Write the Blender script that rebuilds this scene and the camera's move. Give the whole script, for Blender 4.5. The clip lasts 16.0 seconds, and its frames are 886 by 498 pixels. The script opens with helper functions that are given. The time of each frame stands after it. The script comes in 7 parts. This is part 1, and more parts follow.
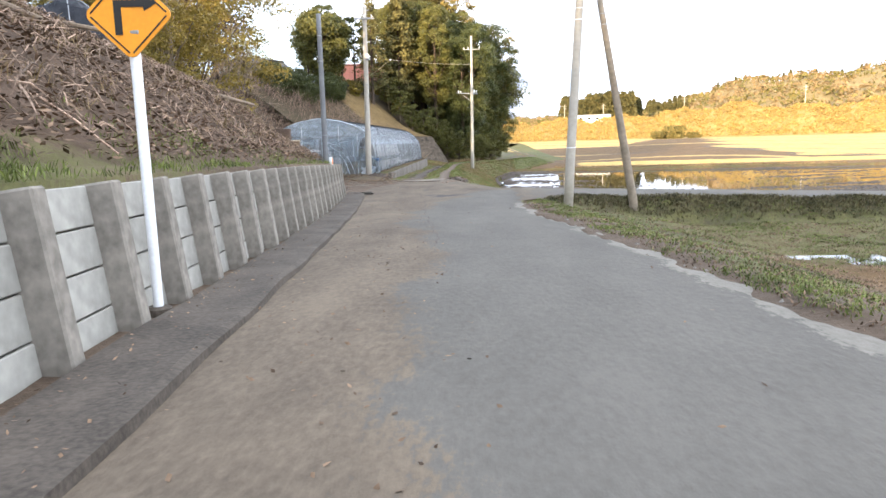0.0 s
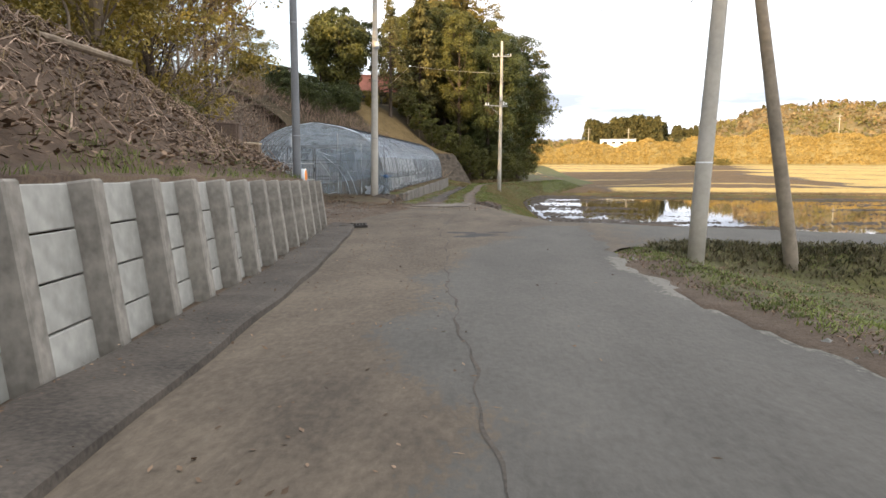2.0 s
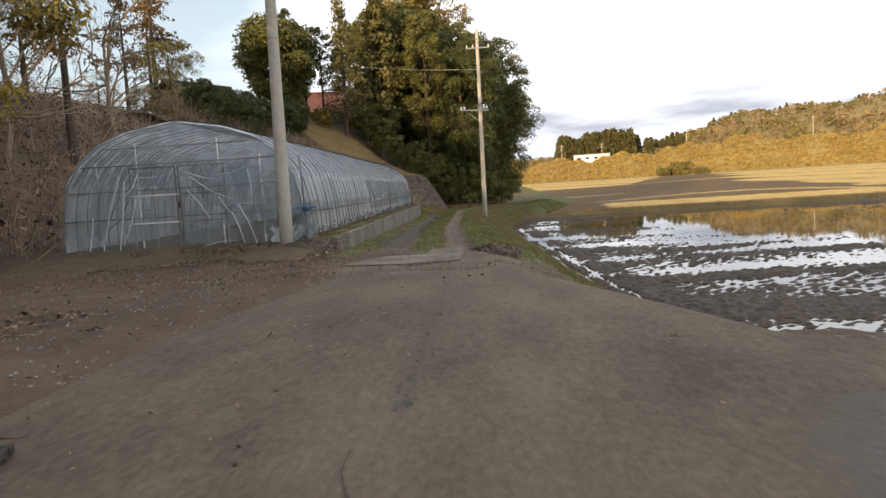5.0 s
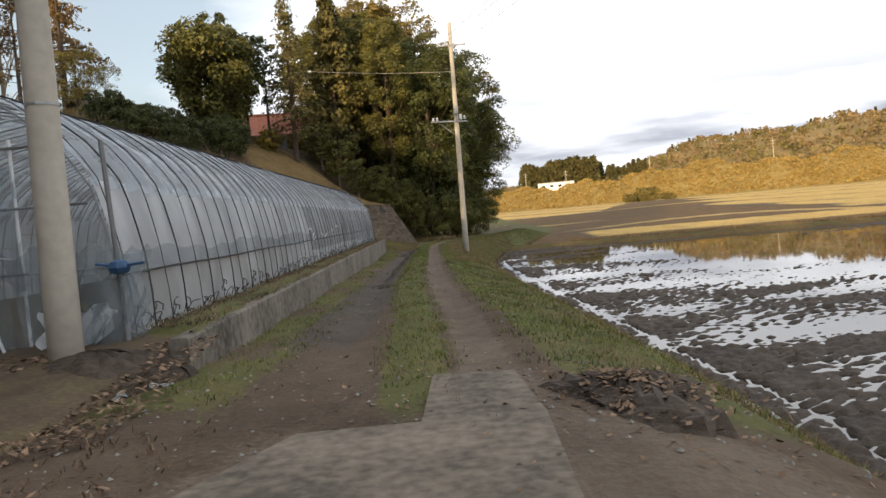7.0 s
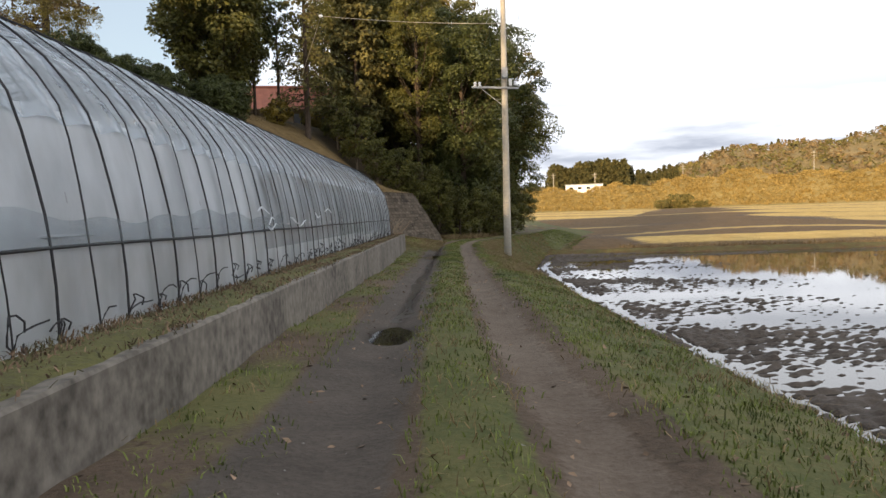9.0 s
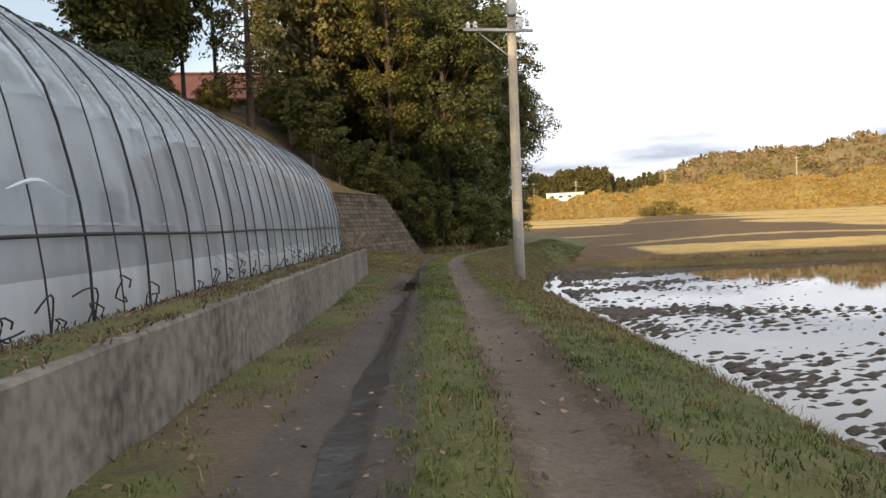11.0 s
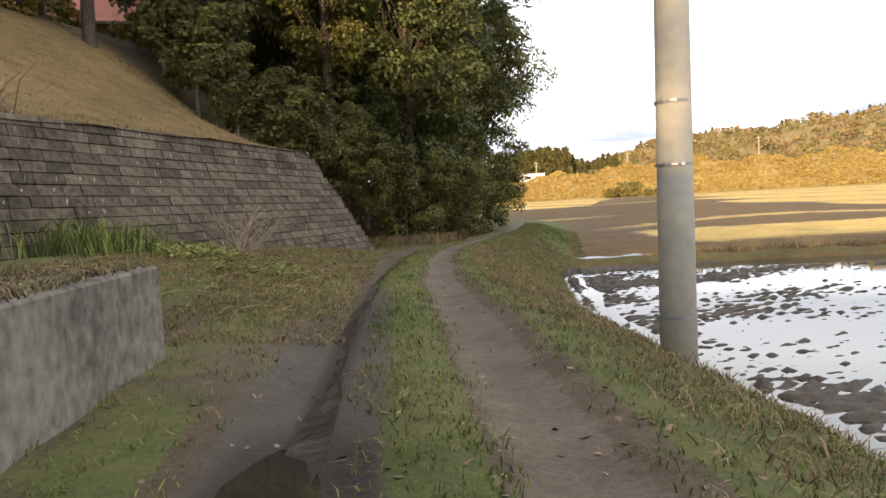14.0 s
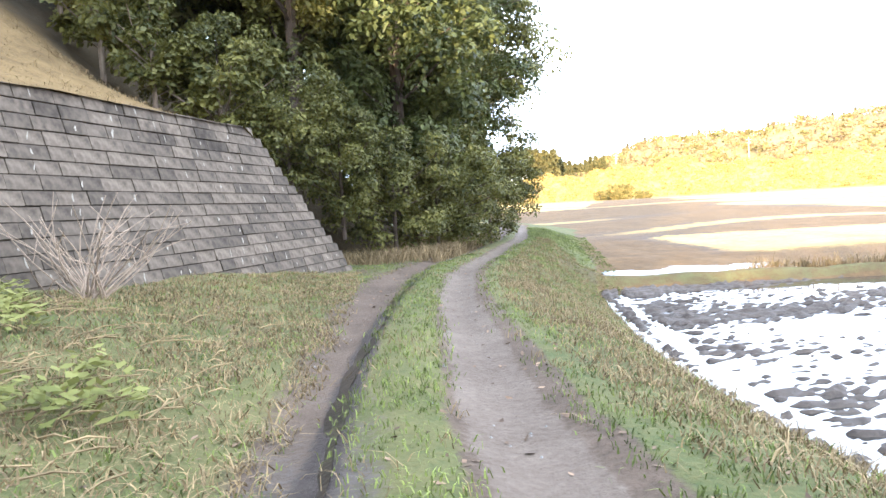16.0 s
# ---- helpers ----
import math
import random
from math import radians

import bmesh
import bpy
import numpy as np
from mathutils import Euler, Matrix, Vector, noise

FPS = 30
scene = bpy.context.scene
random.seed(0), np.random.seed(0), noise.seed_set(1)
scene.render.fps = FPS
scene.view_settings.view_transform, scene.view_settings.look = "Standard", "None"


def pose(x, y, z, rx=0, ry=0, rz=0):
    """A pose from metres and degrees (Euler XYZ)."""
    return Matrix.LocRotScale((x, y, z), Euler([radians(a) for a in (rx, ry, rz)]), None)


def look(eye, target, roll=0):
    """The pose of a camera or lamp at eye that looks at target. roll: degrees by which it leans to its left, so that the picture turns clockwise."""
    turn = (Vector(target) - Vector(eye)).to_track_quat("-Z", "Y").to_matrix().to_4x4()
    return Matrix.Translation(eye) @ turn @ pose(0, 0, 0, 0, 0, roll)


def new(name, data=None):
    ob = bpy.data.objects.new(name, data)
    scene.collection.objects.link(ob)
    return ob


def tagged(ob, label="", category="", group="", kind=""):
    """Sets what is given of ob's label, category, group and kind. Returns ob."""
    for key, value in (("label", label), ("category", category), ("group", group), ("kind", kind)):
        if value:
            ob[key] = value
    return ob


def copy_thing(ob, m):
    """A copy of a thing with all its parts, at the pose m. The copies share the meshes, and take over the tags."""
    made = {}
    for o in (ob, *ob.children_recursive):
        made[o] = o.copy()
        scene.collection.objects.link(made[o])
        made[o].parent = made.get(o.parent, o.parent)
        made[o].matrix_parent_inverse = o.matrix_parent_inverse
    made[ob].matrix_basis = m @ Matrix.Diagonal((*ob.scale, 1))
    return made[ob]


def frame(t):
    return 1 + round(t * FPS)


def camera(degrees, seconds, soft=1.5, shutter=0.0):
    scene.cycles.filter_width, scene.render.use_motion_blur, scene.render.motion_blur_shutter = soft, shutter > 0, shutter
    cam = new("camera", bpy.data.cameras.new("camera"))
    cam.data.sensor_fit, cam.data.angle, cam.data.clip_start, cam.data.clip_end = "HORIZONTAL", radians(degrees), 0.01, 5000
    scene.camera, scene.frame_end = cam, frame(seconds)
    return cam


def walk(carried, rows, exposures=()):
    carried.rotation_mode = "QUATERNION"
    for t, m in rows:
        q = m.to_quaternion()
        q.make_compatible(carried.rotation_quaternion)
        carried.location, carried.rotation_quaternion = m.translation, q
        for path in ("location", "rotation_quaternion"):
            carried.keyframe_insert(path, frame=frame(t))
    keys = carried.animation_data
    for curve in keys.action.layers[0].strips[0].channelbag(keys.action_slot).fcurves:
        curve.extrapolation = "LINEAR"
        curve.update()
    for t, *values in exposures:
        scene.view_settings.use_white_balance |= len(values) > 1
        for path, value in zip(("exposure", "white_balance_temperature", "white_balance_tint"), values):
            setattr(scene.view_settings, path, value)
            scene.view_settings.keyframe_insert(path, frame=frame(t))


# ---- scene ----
cam = camera(65.8, 16.0)
PATH = [
    (0, (0.226, 2.492, 1.887), (0.093, 4.464, 1.577), -1.5),
    (0.5, (0.005, 4.432, 1.815), (-0.228, 6.395, 1.507), 0.8),
    (1, (-0.201, 6.524, 1.782), (-0.513, 8.473, 1.457), -2.3),
    (1.5, (-0.383, 8.588, 1.698), (-0.553, 10.56, 1.409), -0.3),
    (2, (-0.57, 10.533, 1.622), (-0.753, 12.509, 1.371), 0.1),
    (2.5, (-0.748, 12.546, 1.542), (-0.962, 14.521, 1.31), -0.8),
    (3, (-0.909, 14.538, 1.487), (-1.134, 16.515, 1.289), -1.2),
    (3.5, (-1.048, 16.549, 1.405), (-1.238, 18.531, 1.22), -2.8),
    (4, (-1.208, 18.657, 1.328), (-1.327, 20.646, 1.151), -1.2),
    (4.2, (-1.251, 19.465, 1.328), (-1.381, 21.453, 1.149), -2.3),
    (6.3, (-2.165, 29.298, 1.251), (-2.276, 31.289, 1.089), -3.9),
    (6.5, (-2.259, 30.178, 1.244), (-2.374, 32.169, 1.097), -3.5),
    (7, (-2.404, 32.288, 1.255), (-2.409, 34.286, 1.161), -4.9),
    (7.5, (-2.565, 34.241, 1.191), (-2.547, 36.24, 1.133), -4.5),
    (8, (-2.734, 36.286, 1.157), (-2.801, 38.285, 1.122), -3.9),
    (8.5, (-2.929, 38.357, 1.07), (-3.079, 40.35, 0.995), -3.4),
    (9, (-3.053, 40.504, 1.079), (-3.118, 42.5, 0.979), -1.9),
    (9.5, (-3.157, 42.715, 1.053), (-3.198, 44.714, 0.977), -2.5),
    (9.7, (-3.194, 43.623, 1.036), (-3.202, 45.622, 0.968), -3.5),
    (11.8, (-3.45, 54.313, 0.84), (-3.448, 56.312, 0.761), -2.1),
    (11.9, (-3.451, 54.816, 0.835), (-3.435, 56.812, 0.715), -2.4),
    (12, (-3.459, 55.318, 0.829), (-3.421, 57.314, 0.718), -2.6),
    (12.5, (-3.489, 57.741, 0.791), (-3.469, 59.729, 0.576), -1.6),
    (13, (-3.549, 59.987, 0.732), (-3.488, 61.986, 0.711), -2.1),
    (13.5, (-3.629, 62.169, 0.698), (-3.516, 64.163, 0.591), -3.7),
    (14, (-3.671, 64.18, 0.688), (-3.548, 66.172, 0.563), -2.9),
    (14.5, (-3.671, 66.018, 0.678), (-3.616, 68.012, 0.536), -1.5),
    (14.6, (-3.66, 66.381, 0.676), (-3.511, 68.369, 0.524), -1.1),
    (15, (-3.737, 67.632, 0.734), (-3.649, 69.628, 0.638), -0.6),
    (15.5, (-3.698, 69.434, 0.725), (-3.553, 71.426, 0.611), -2.1),
    (16, (-3.72, 71.143, 0.697), (-3.554, 73.132, 0.579), -3.0),
]
EXPOSURES = [(0, 1.68, 5750, 10), (0.5, 1.15, 6100, 10), (1, 1.05, 6200, 10), (2, 1.0, 6200, 10), (3, 0.8, 6300, 10), (4, 0.5, 6400, 10), (6.5, 0.38, 6400, 10), (7, 0.32, 6400, 10), (9.5, 0.40, 6200, 10), (12, 0.60, 6300, 10), (12.5, 0.72, 6200, 9), (13, 0.78, 6500, 10), (14.5, 1.10, 6100, 10), (15, 2.0, 5550, 10), (16, 2.55, 5250, 10)]
walk(cam, [(t, look(eye, target, roll)) for t, eye, target, roll in PATH], EXPOSURES)

# ---- world, sun ----
SUN_AZ, SUN_EL = radians(207), radians(9.0)          # clockwise from +y, above the horizon
sun_way = Vector((math.sin(SUN_AZ) * math.cos(SUN_EL), math.cos(SUN_AZ) * math.cos(SUN_EL), math.sin(SUN_EL)))
sun = new("sun", bpy.data.lights.new("sun", "SUN"))
sun.data.energy, sun.data.angle, sun.data.color = 5.6, radians(0.6), (1.0, 0.71, 0.39)
sun.matrix_world = look(Vector((0, 0, 60)), Vector((0, 0, 60)) - sun_way)

world = bpy.data.worlds.new("world")
scene.world = world
world.use_nodes = True
wn, wl = world.node_tree.nodes, world.node_tree.links
wn.clear()
w_out, w_bg = wn.new("ShaderNodeOutputWorld"), wn.new("ShaderNodeBackground")
w_sky = wn.new("ShaderNodeTexSky")
w_sky.sky_type, w_sky.sun_disc = "NISHITA", False
w_sky.sun_elevation, w_sky.sun_rotation = SUN_EL, SUN_AZ
w_sky.air_density, w_sky.dust_density = 1.0, 1.2
w_co, w_map = wn.new("ShaderNodeTexCoord"), wn.new("ShaderNodeMapping")
w_map.inputs["Scale"].default_value = (1.0, 1.0, 3.2)
w_no = wn.new("ShaderNodeTexNoise")
w_no.inputs["Scale"].default_value, w_no.inputs["Detail"].default_value = 1.7, 7.0
w_no.inputs["Roughness"].default_value = 0.55
w_rmp = wn.new("ShaderNodeValToRGB")
w_rmp.color_ramp.elements[0].color = (0.28, 0.28, 0.28, 1)
w_rmp.color_ramp.elements[0].position, w_rmp.color_ramp.elements[1].position = 0.17, 0.41
w_tip = wn.new("ShaderNodeMath")                         # clearer towards -x
w_tip.operation = "MULTIPLY_ADD"
w_tip.inputs[1].default_value = 0.85
w_mix = wn.new("ShaderNodeMix")
w_mix.data_type = "RGBA"
w_mix.inputs[7].default_value = (7.4, 7.4, 7.5, 1)      # thin bright cloud
w_no2 = wn.new("ShaderNodeTexNoise")                     # low grey cloud banks
w_no2.inputs["Scale"].default_value, w_no2.inputs["Detail"].default_value = 3.4, 7.0
w_map2 = wn.new("ShaderNodeMapping")
w_map2.inputs["Scale"].default_value, w_map2.inputs["Location"].default_value = (1.0, 1.0, 6.0), (0.3, 0.15, 0.2)
w_r2 = wn.new("ShaderNodeValToRGB")
w_r2.color_ramp.elements[0].position, w_r2.color_ramp.elements[1].position = 0.36, 0.54
w_sep = wn.new("ShaderNodeSeparateXYZ")
w_band = wn.new("ShaderNodeMapRange")
w_band.inputs["From Min"].default_value, w_band.inputs["From Max"].default_value = 0.21, 0.09
w_mul = wn.new("ShaderNodeMath")
w_mul.operation = "MULTIPLY"
w_mix2 = wn.new("ShaderNodeMix")
w_mix2.data_type = "RGBA"
w_mix2.inputs[7].default_value = (3.0, 3.15, 3.55, 1)
for a, b in ((w_co.outputs["Generated"], w_map.inputs[0]), (w_map.outputs[0], w_no.inputs["Vector"]), (w_no.outputs[0], w_tip.inputs[0]), (w_sep.outputs[0], w_tip.inputs[2]), (w_tip.outputs[0], w_rmp.inputs[0]),
             (w_rmp.outputs[0], w_mix.inputs[0]), (w_sky.outputs[0], w_mix.inputs[6]), (w_co.outputs["Generated"], w_map2.inputs[0]),
             (w_map2.outputs[0], w_no2.inputs["Vector"]), (w_no2.outputs[0], w_r2.inputs[0]), (w_co.outputs["Generated"], w_sep.inputs[0]),
             (w_sep.outputs[2], w_band.inputs[0]), (w_band.outputs[0], w_mul.inputs[0]), (w_r2.outputs[0], w_mul.inputs[1]),
             (w_mul.outputs[0], w_mix2.inputs[0]), (w_mix.outputs[2], w_mix2.inputs[6]), (w_mix2.outputs[2], w_bg.inputs[0]),
             (w_bg.outputs[0], w_out.inputs[0])):
    wl.new(a, b)
w_bg.inputs[1].default_value = 0.15


# ---- materials ----
def material(name, base, rough=0.85, metal=0.0, scale=6.0, spread=0.25, fine=40.0, bump=0.15, tint=None, alter=0.0, island=False, spec=0.3, stretch=None):
    """A surface with two scales of variation, grain relief and, where asked, a shift of tone from piece to piece."""
    m = bpy.data.materials.new(name)
    m.use_nodes = True
    n, l = m.node_tree.nodes, m.node_tree.links
    b = n["Principled BSDF"]
    b.inputs["Roughness"].default_value, b.inputs["Metallic"].default_value = rough, metal
    b.inputs["Specular IOR Level"].default_value = spec
    co = n.new("ShaderNodeTexCoord")
    src = co.outputs["Object"]
    if stretch:
        mp = n.new("ShaderNodeMapping")
        mp.inputs["Scale"].default_value = stretch
        l.new(src, mp.inputs[0])
        src = mp.outputs[0]
    big, small = n.new("ShaderNodeTexNoise"), n.new("ShaderNodeTexNoise")
    for node, s, d in ((big, scale, 5.0), (small, fine, 6.0)):
        node.inputs["Scale"].default_value, node.inputs["Detail"].default_value = s, d
        l.new(src, node.inputs["Vector"])
    add = n.new("ShaderNodeMath")
    add.operation = "ADD"
    l.new(big.outputs[0], add.inputs[0]), l.new(small.outputs[0], add.inputs[1])
    ramp = n.new("ShaderNodeValToRGB")
    lo = [max(0.0, c * (1 - spread)) for c in base]
    hi = [min(1.0, c * (1 + spread)) for c in (tint or base)]
    ramp.color_ramp.elements[0].position, ramp.color_ramp.elements[1].position = 0.36, 0.64
    ramp.color_ramp.elements[0].color, ramp.color_ramp.elements[1].color = (*lo, 1), (*hi, 1)
    half = n.new("ShaderNodeMath")
    half.operation = "MULTIPLY"
    half.inputs[1].default_value = 0.5
    l.new(add.outputs[0], half.inputs[0]), l.new(half.outputs[0], ramp.inputs[0])
    out = ramp.outputs[0]
    if alter:
        hsv = n.new("ShaderNodeHueSaturation")
        mr = n.new("ShaderNodeMapRange")
        mr.inputs["To Min"].default_value, mr.inputs["To Max"].default_value = 1 - alter, 1 + alter
        if island:
            ge = n.new("ShaderNodeNewGeometry")
            l.new(ge.outputs["Random Per Island"], mr.inputs[0])
        else:
            oi = n.new("ShaderNodeObjectInfo")
            l.new(oi.outputs["Random"], mr.inputs[0])
        l.new(mr.outputs[0], hsv.inputs["Value"]), l.new(out, hsv.inputs["Color"])
        out = hsv.outputs[0]
    l.new(out, b.inputs["Base Color"])
    if bump:
        bp = n.new("ShaderNodeBump")
        bp.inputs["Strength"].default_value, bp.inputs["Distance"].default_value = bump, 0.02
        l.new(add.outputs[0], bp.inputs["Height"]), l.new(bp.outputs[0], b.inputs["Normal"])
    return m


def leaf_material(name, dark, light, gloss=0.45):
    m = bpy.data.materials.new(name)
    m.use_nodes = True
    n, l = m.node_tree.nodes, m.node_tree.links
    b = n["Principled BSDF"]
    b.inputs["Roughness"].default_value = gloss
    b.inputs["Specular IOR Level"].default_value = 0.25
    ge, rp, no, co, mx = (n.new(k) for k in ("ShaderNodeNewGeometry", "ShaderNodeValToRGB", "ShaderNodeTexNoise", "ShaderNodeTexCoord", "ShaderNodeMath"))
    no.inputs["Scale"].default_value, no.inputs["Detail"].default_value = 0.45, 3.0
    mx.operation, mx.use_clamp = "MULTIPLY_ADD", True
    mx.inputs[1].default_value = 0.55
    l.new(co.outputs["Object"], no.inputs["Vector"])
    l.new(ge.outputs["Random Per Island"], mx.inputs[0])
    sub = n.new("ShaderNodeMapRange")
    sub.inputs["From Min"].default_value, sub.inputs["From Max"].default_value = 0.35, 0.7
    sub.inputs["To Max"].default_value = 0.6
    l.new(no.outputs[0], sub.inputs[0]), l.new(sub.outputs[0], mx.inputs[2]), l.new(mx.outputs[0], rp.inputs[0])
    rp.color_ramp.elements[0].color, rp.color_ramp.elements[1].color = (*dark, 1), (*light, 1)
    l.new(rp.outputs[0], b.inputs["Base Color"])
    tr, ms = n.new("ShaderNodeBsdfTranslucent"), n.new("ShaderNodeMixShader")
    ms.inputs[0].default_value = 0.30
    l.new(rp.outputs[0], tr.inputs["Color"])
    out = n["Material Output"]
    l.new(b.outputs[0], ms.inputs[1]), l.new(tr.outputs[0], ms.inputs[2]), l.new(ms.outputs[0], out.inputs["Surface"])
    return m


M_CONC = material("concrete_pale", (0.315, 0.305, 0.272), 0.9, scale=1.3, spread=0.22, fine=9, bump=0.06, alter=0.08)
M_SLAB = material("concrete_soiled", (0.150, 0.126, 0.098), 0.92, scale=1.6, spread=0.5, fine=12, bump=0.2)
M_POST = material("concrete_post", (0.215, 0.195, 0.165), 0.92, scale=1.8, spread=0.42, fine=12, bump=0.15, alter=0.10)
M_LOW = material("concrete_dark_stained", (0.088, 0.077, 0.063), 0.92, scale=0.85, spread=0.42, fine=11, bump=0.25, stretch=(1.0, 1.0, 0.85), tint=(0.150, 0.134, 0.113))
M_KERB = material("concrete_stained", (0.20, 0.19, 0.17), 0.92, scale=1.1, spread=0.5, fine=18, bump=0.3, stretch=(1.0, 1.0, 0.25))
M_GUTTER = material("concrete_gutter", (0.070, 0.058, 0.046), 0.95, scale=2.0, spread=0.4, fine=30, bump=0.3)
M_POLE = material("pole_concrete", (0.40, 0.37, 0.315), 0.85, scale=1.2, spread=0.14, fine=9, bump=0.05)
M_POLE_BR = material("pole_brown", (0.245, 0.205, 0.155), 0.9, scale=1.2, spread=0.25, fine=9, bump=0.1)
M_POLE_DK = material("pole_steel_grey", (0.16, 0.165, 0.17), 0.6, scale=1.2, spread=0.2, fine=40, bump=0.08)
M_WHITE = material("white_paint", (0.74, 0.75, 0.76), 0.45, scale=3, spread=0.10, fine=30, bump=0.05)
M_STEEL = material("galvanised_steel", (0.30, 0.31, 0.32), 0.45, metal=0.7, scale=6, spread=0.2, fine=60, bump=0.05)
M_DARK = material("dark_rubber", (0.025, 0.025, 0.027), 0.7, scale=6, spread=0.3, fine=60, bump=0.1)
M_YELLOW = material("sign_yellow", (0.82, 0.33, 0.02), 0.4, scale=3, spread=0.08, fine=30, bump=0.02)
M_BLACK = material("sign_black", (0.02, 0.02, 0.02), 0.45, scale=3, spread=0.1, fine=30, bump=0.0)
M_ORANGE = material("mirror_orange", (0.80, 0.25, 0.02), 0.4, scale=4, spread=0.12, fine=30, bump=0.02)
M_STONE = material("wall_block", (0.063, 0.048, 0.034), 0.92, scale=1.1, spread=0.42, fine=9, bump=0.3, alter=0.34, tint=(0.094, 0.075, 0.055))
M_STONE_ISL = material("wall_block_joined", (0.063, 0.048, 0.034), 0.92, scale=1.1, spread=0.42, fine=9, bump=0.3, alter=0.34, island=True, tint=(0.094, 0.075, 0.055))
M_LICHEN = material("lichen_streak", (0.25, 0.225, 0.18), 0.95, scale=5, spread=0.3, fine=40, bump=0.2)
M_MORTAR = material("mortar_dark", (0.045, 0.04, 0.035), 0.95, scale=4, spread=0.3, fine=30, bump=0.2)
M_BARK = material("bark", (0.075, 0.055, 0.04), 0.95, scale=3, spread=0.5, fine=25, bump=0.5, stretch=(1, 1, 0.2))
M_BARKP = material("bark_pale", (0.20, 0.155, 0.11), 0.95, scale=3, spread=0.4, fine=25, bump=0.4, stretch=(1, 1, 0.2))
M_TWIG = material("dead_twig", (0.165, 0.112, 0.078), 0.95, scale=2, spread=0.4, fine=20, bump=0.0, alter=0.6, island=True, tint=(0.265, 0.192, 0.140))
M_LITTER = material("dead_leaf", (0.108, 0.070, 0.043), 0.95, scale=0.8, spread=0.45, fine=10, bump=0.0, alter=0.6, island=True, tint=(0.17, 0.115, 0.074))
M_STRAW = material("dry_grass", (0.19, 0.138, 0.068), 0.95, scale=1.2, spread=0.3, fine=12, bump=0.0, alter=0.45, island=True)
M_GRASS = material("green_grass", (0.070, 0.099, 0.022), 0.9, scale=0.9, spread=0.45, fine=8, bump=0.0, alter=0.45, island=True, tint=(0.136, 0.155, 0.038))
M_WEED = material("dark_weed", (0.050, 0.058, 0.020), 0.9, scale=0.9, spread=0.5, fine=8, bump=0.0, alter=0.5, island=True, tint=(0.105, 0.088, 0.045))
M_HERB = leaf_material("herb_leaf", (0.11, 0.12, 0.028), (0.29, 0.28, 0.085), 0.6)
M_LEAFG = leaf_material("olive_leaf", (0.052, 0.048, 0.013), (0.33, 0.245, 0.055))
M_LEAF = leaf_material("evergreen_leaf", (0.029, 0.036, 0.011), (0.222, 0.206, 0.052))
M_LEAFD = leaf_material("deep_green_leaf", (0.026, 0.036, 0.013), (0.130, 0.142, 0.042))
M_LEAFY = leaf_material("yellowish_leaf", (0.085, 0.075, 0.016), (0.42, 0.31, 0.065))
M_LEAFB = leaf_material("brownish_leaf", (0.07, 0.045, 0.018), (0.26, 0.165, 0.06))
M_CEDAR = leaf_material("cedar_needle", (0.036, 0.044, 0.018), (0.225, 0.192, 0.062), 0.7)
M_ROOFR = material("red_tile", (0.33, 0.12, 0.075), 0.7, scale=2, spread=0.2, fine=30, bump=0.2, alter=0.1)
M_ROOFD = material("brown_tile", (0.085, 0.070, 0.058), 0.6, scale=2, spread=0.2, fine=30, bump=0.2, alter=0.1)
M_WALLW = material("plaster", (0.33, 0.26, 0.18), 0.9, scale=1, spread=0.15, fine=20, bump=0.1)
M_WOOD = material("weathered_wood", (0.16, 0.11, 0.07), 0.9, scale=3, spread=0.35, fine=30, bump=0.3, stretch=(1, 1, 0.3))
M_WOODP = material("sawn_wood", (0.42, 0.33, 0.22), 0.85, scale=4, spread=0.2, fine=40, bump=0.15)
M_RUST = material("rusty_sheet", (0.115, 0.080, 0.058), 0.85, scale=2, spread=0.35, fine=30, bump=0.2)
M_TARP = material("black_net", (0.02, 0.022, 0.028), 0.7, scale=4, spread=0.4, fine=30, bump=0.3)
M_BLUE = material("blue_plastic", (0.03, 0.075, 0.16), 0.5, scale=4, spread=0.3, fine=30, bump=0.2)
M_GLASS_DK = material("dark_window", (0.03, 0.033, 0.035), 0.15, scale=1, spread=0.2, fine=10, bump=0.0, spec=0.6)
M_SCRUB = leaf_material("far_scrub", (0.20, 0.135, 0.035), (0.50, 0.355, 0.115), 0.9)
M_FARGREEN = leaf_material("far_green", (0.075, 0.075, 0.026), (0.27, 0.22, 0.075), 0.9)
M_FARBROWN = leaf_material("far_brown", (0.125, 0.090, 0.045), (0.35, 0.25, 0.12), 0.9)
M_FARTREE = leaf_material("far_conifer", (0.045, 0.05, 0.020), (0.15, 0.13, 0.048), 0.9)

# sheet plastic: a soft gleam over what is seen through it
M_FILM = bpy.data.materials.new("plastic_film")
M_FILM.use_nodes = True
fn, fl = M_FILM.node_tree.nodes, M_FILM.node_tree.links
fb = fn["Principled BSDF"]
fb.inputs["Base Color"].default_value = (0.69, 0.72, 0.75, 1)
fb.inputs["Roughness"].default_value, fb.inputs["Specular IOR Level"].default_value = 0.22, 0.7
ft, ftl, fm1, fm2 = fn.new("ShaderNodeBsdfTransparent"), fn.new("ShaderNodeBsdfTranslucent"), fn.new("ShaderNodeMixShader"), fn.new("ShaderNodeMixShader")
ftl.inputs["Color"].default_value = (0.82, 0.88, 0.92, 1)
ft.inputs["Color"].default_value = (0.86, 0.88, 0.9, 1)
fno, fco, fmr, fbp = fn.new("ShaderNodeTexNoise"), fn.new("ShaderNodeTexCoord"), fn.new("ShaderNodeMapRange"), fn.new("ShaderNodeBump")
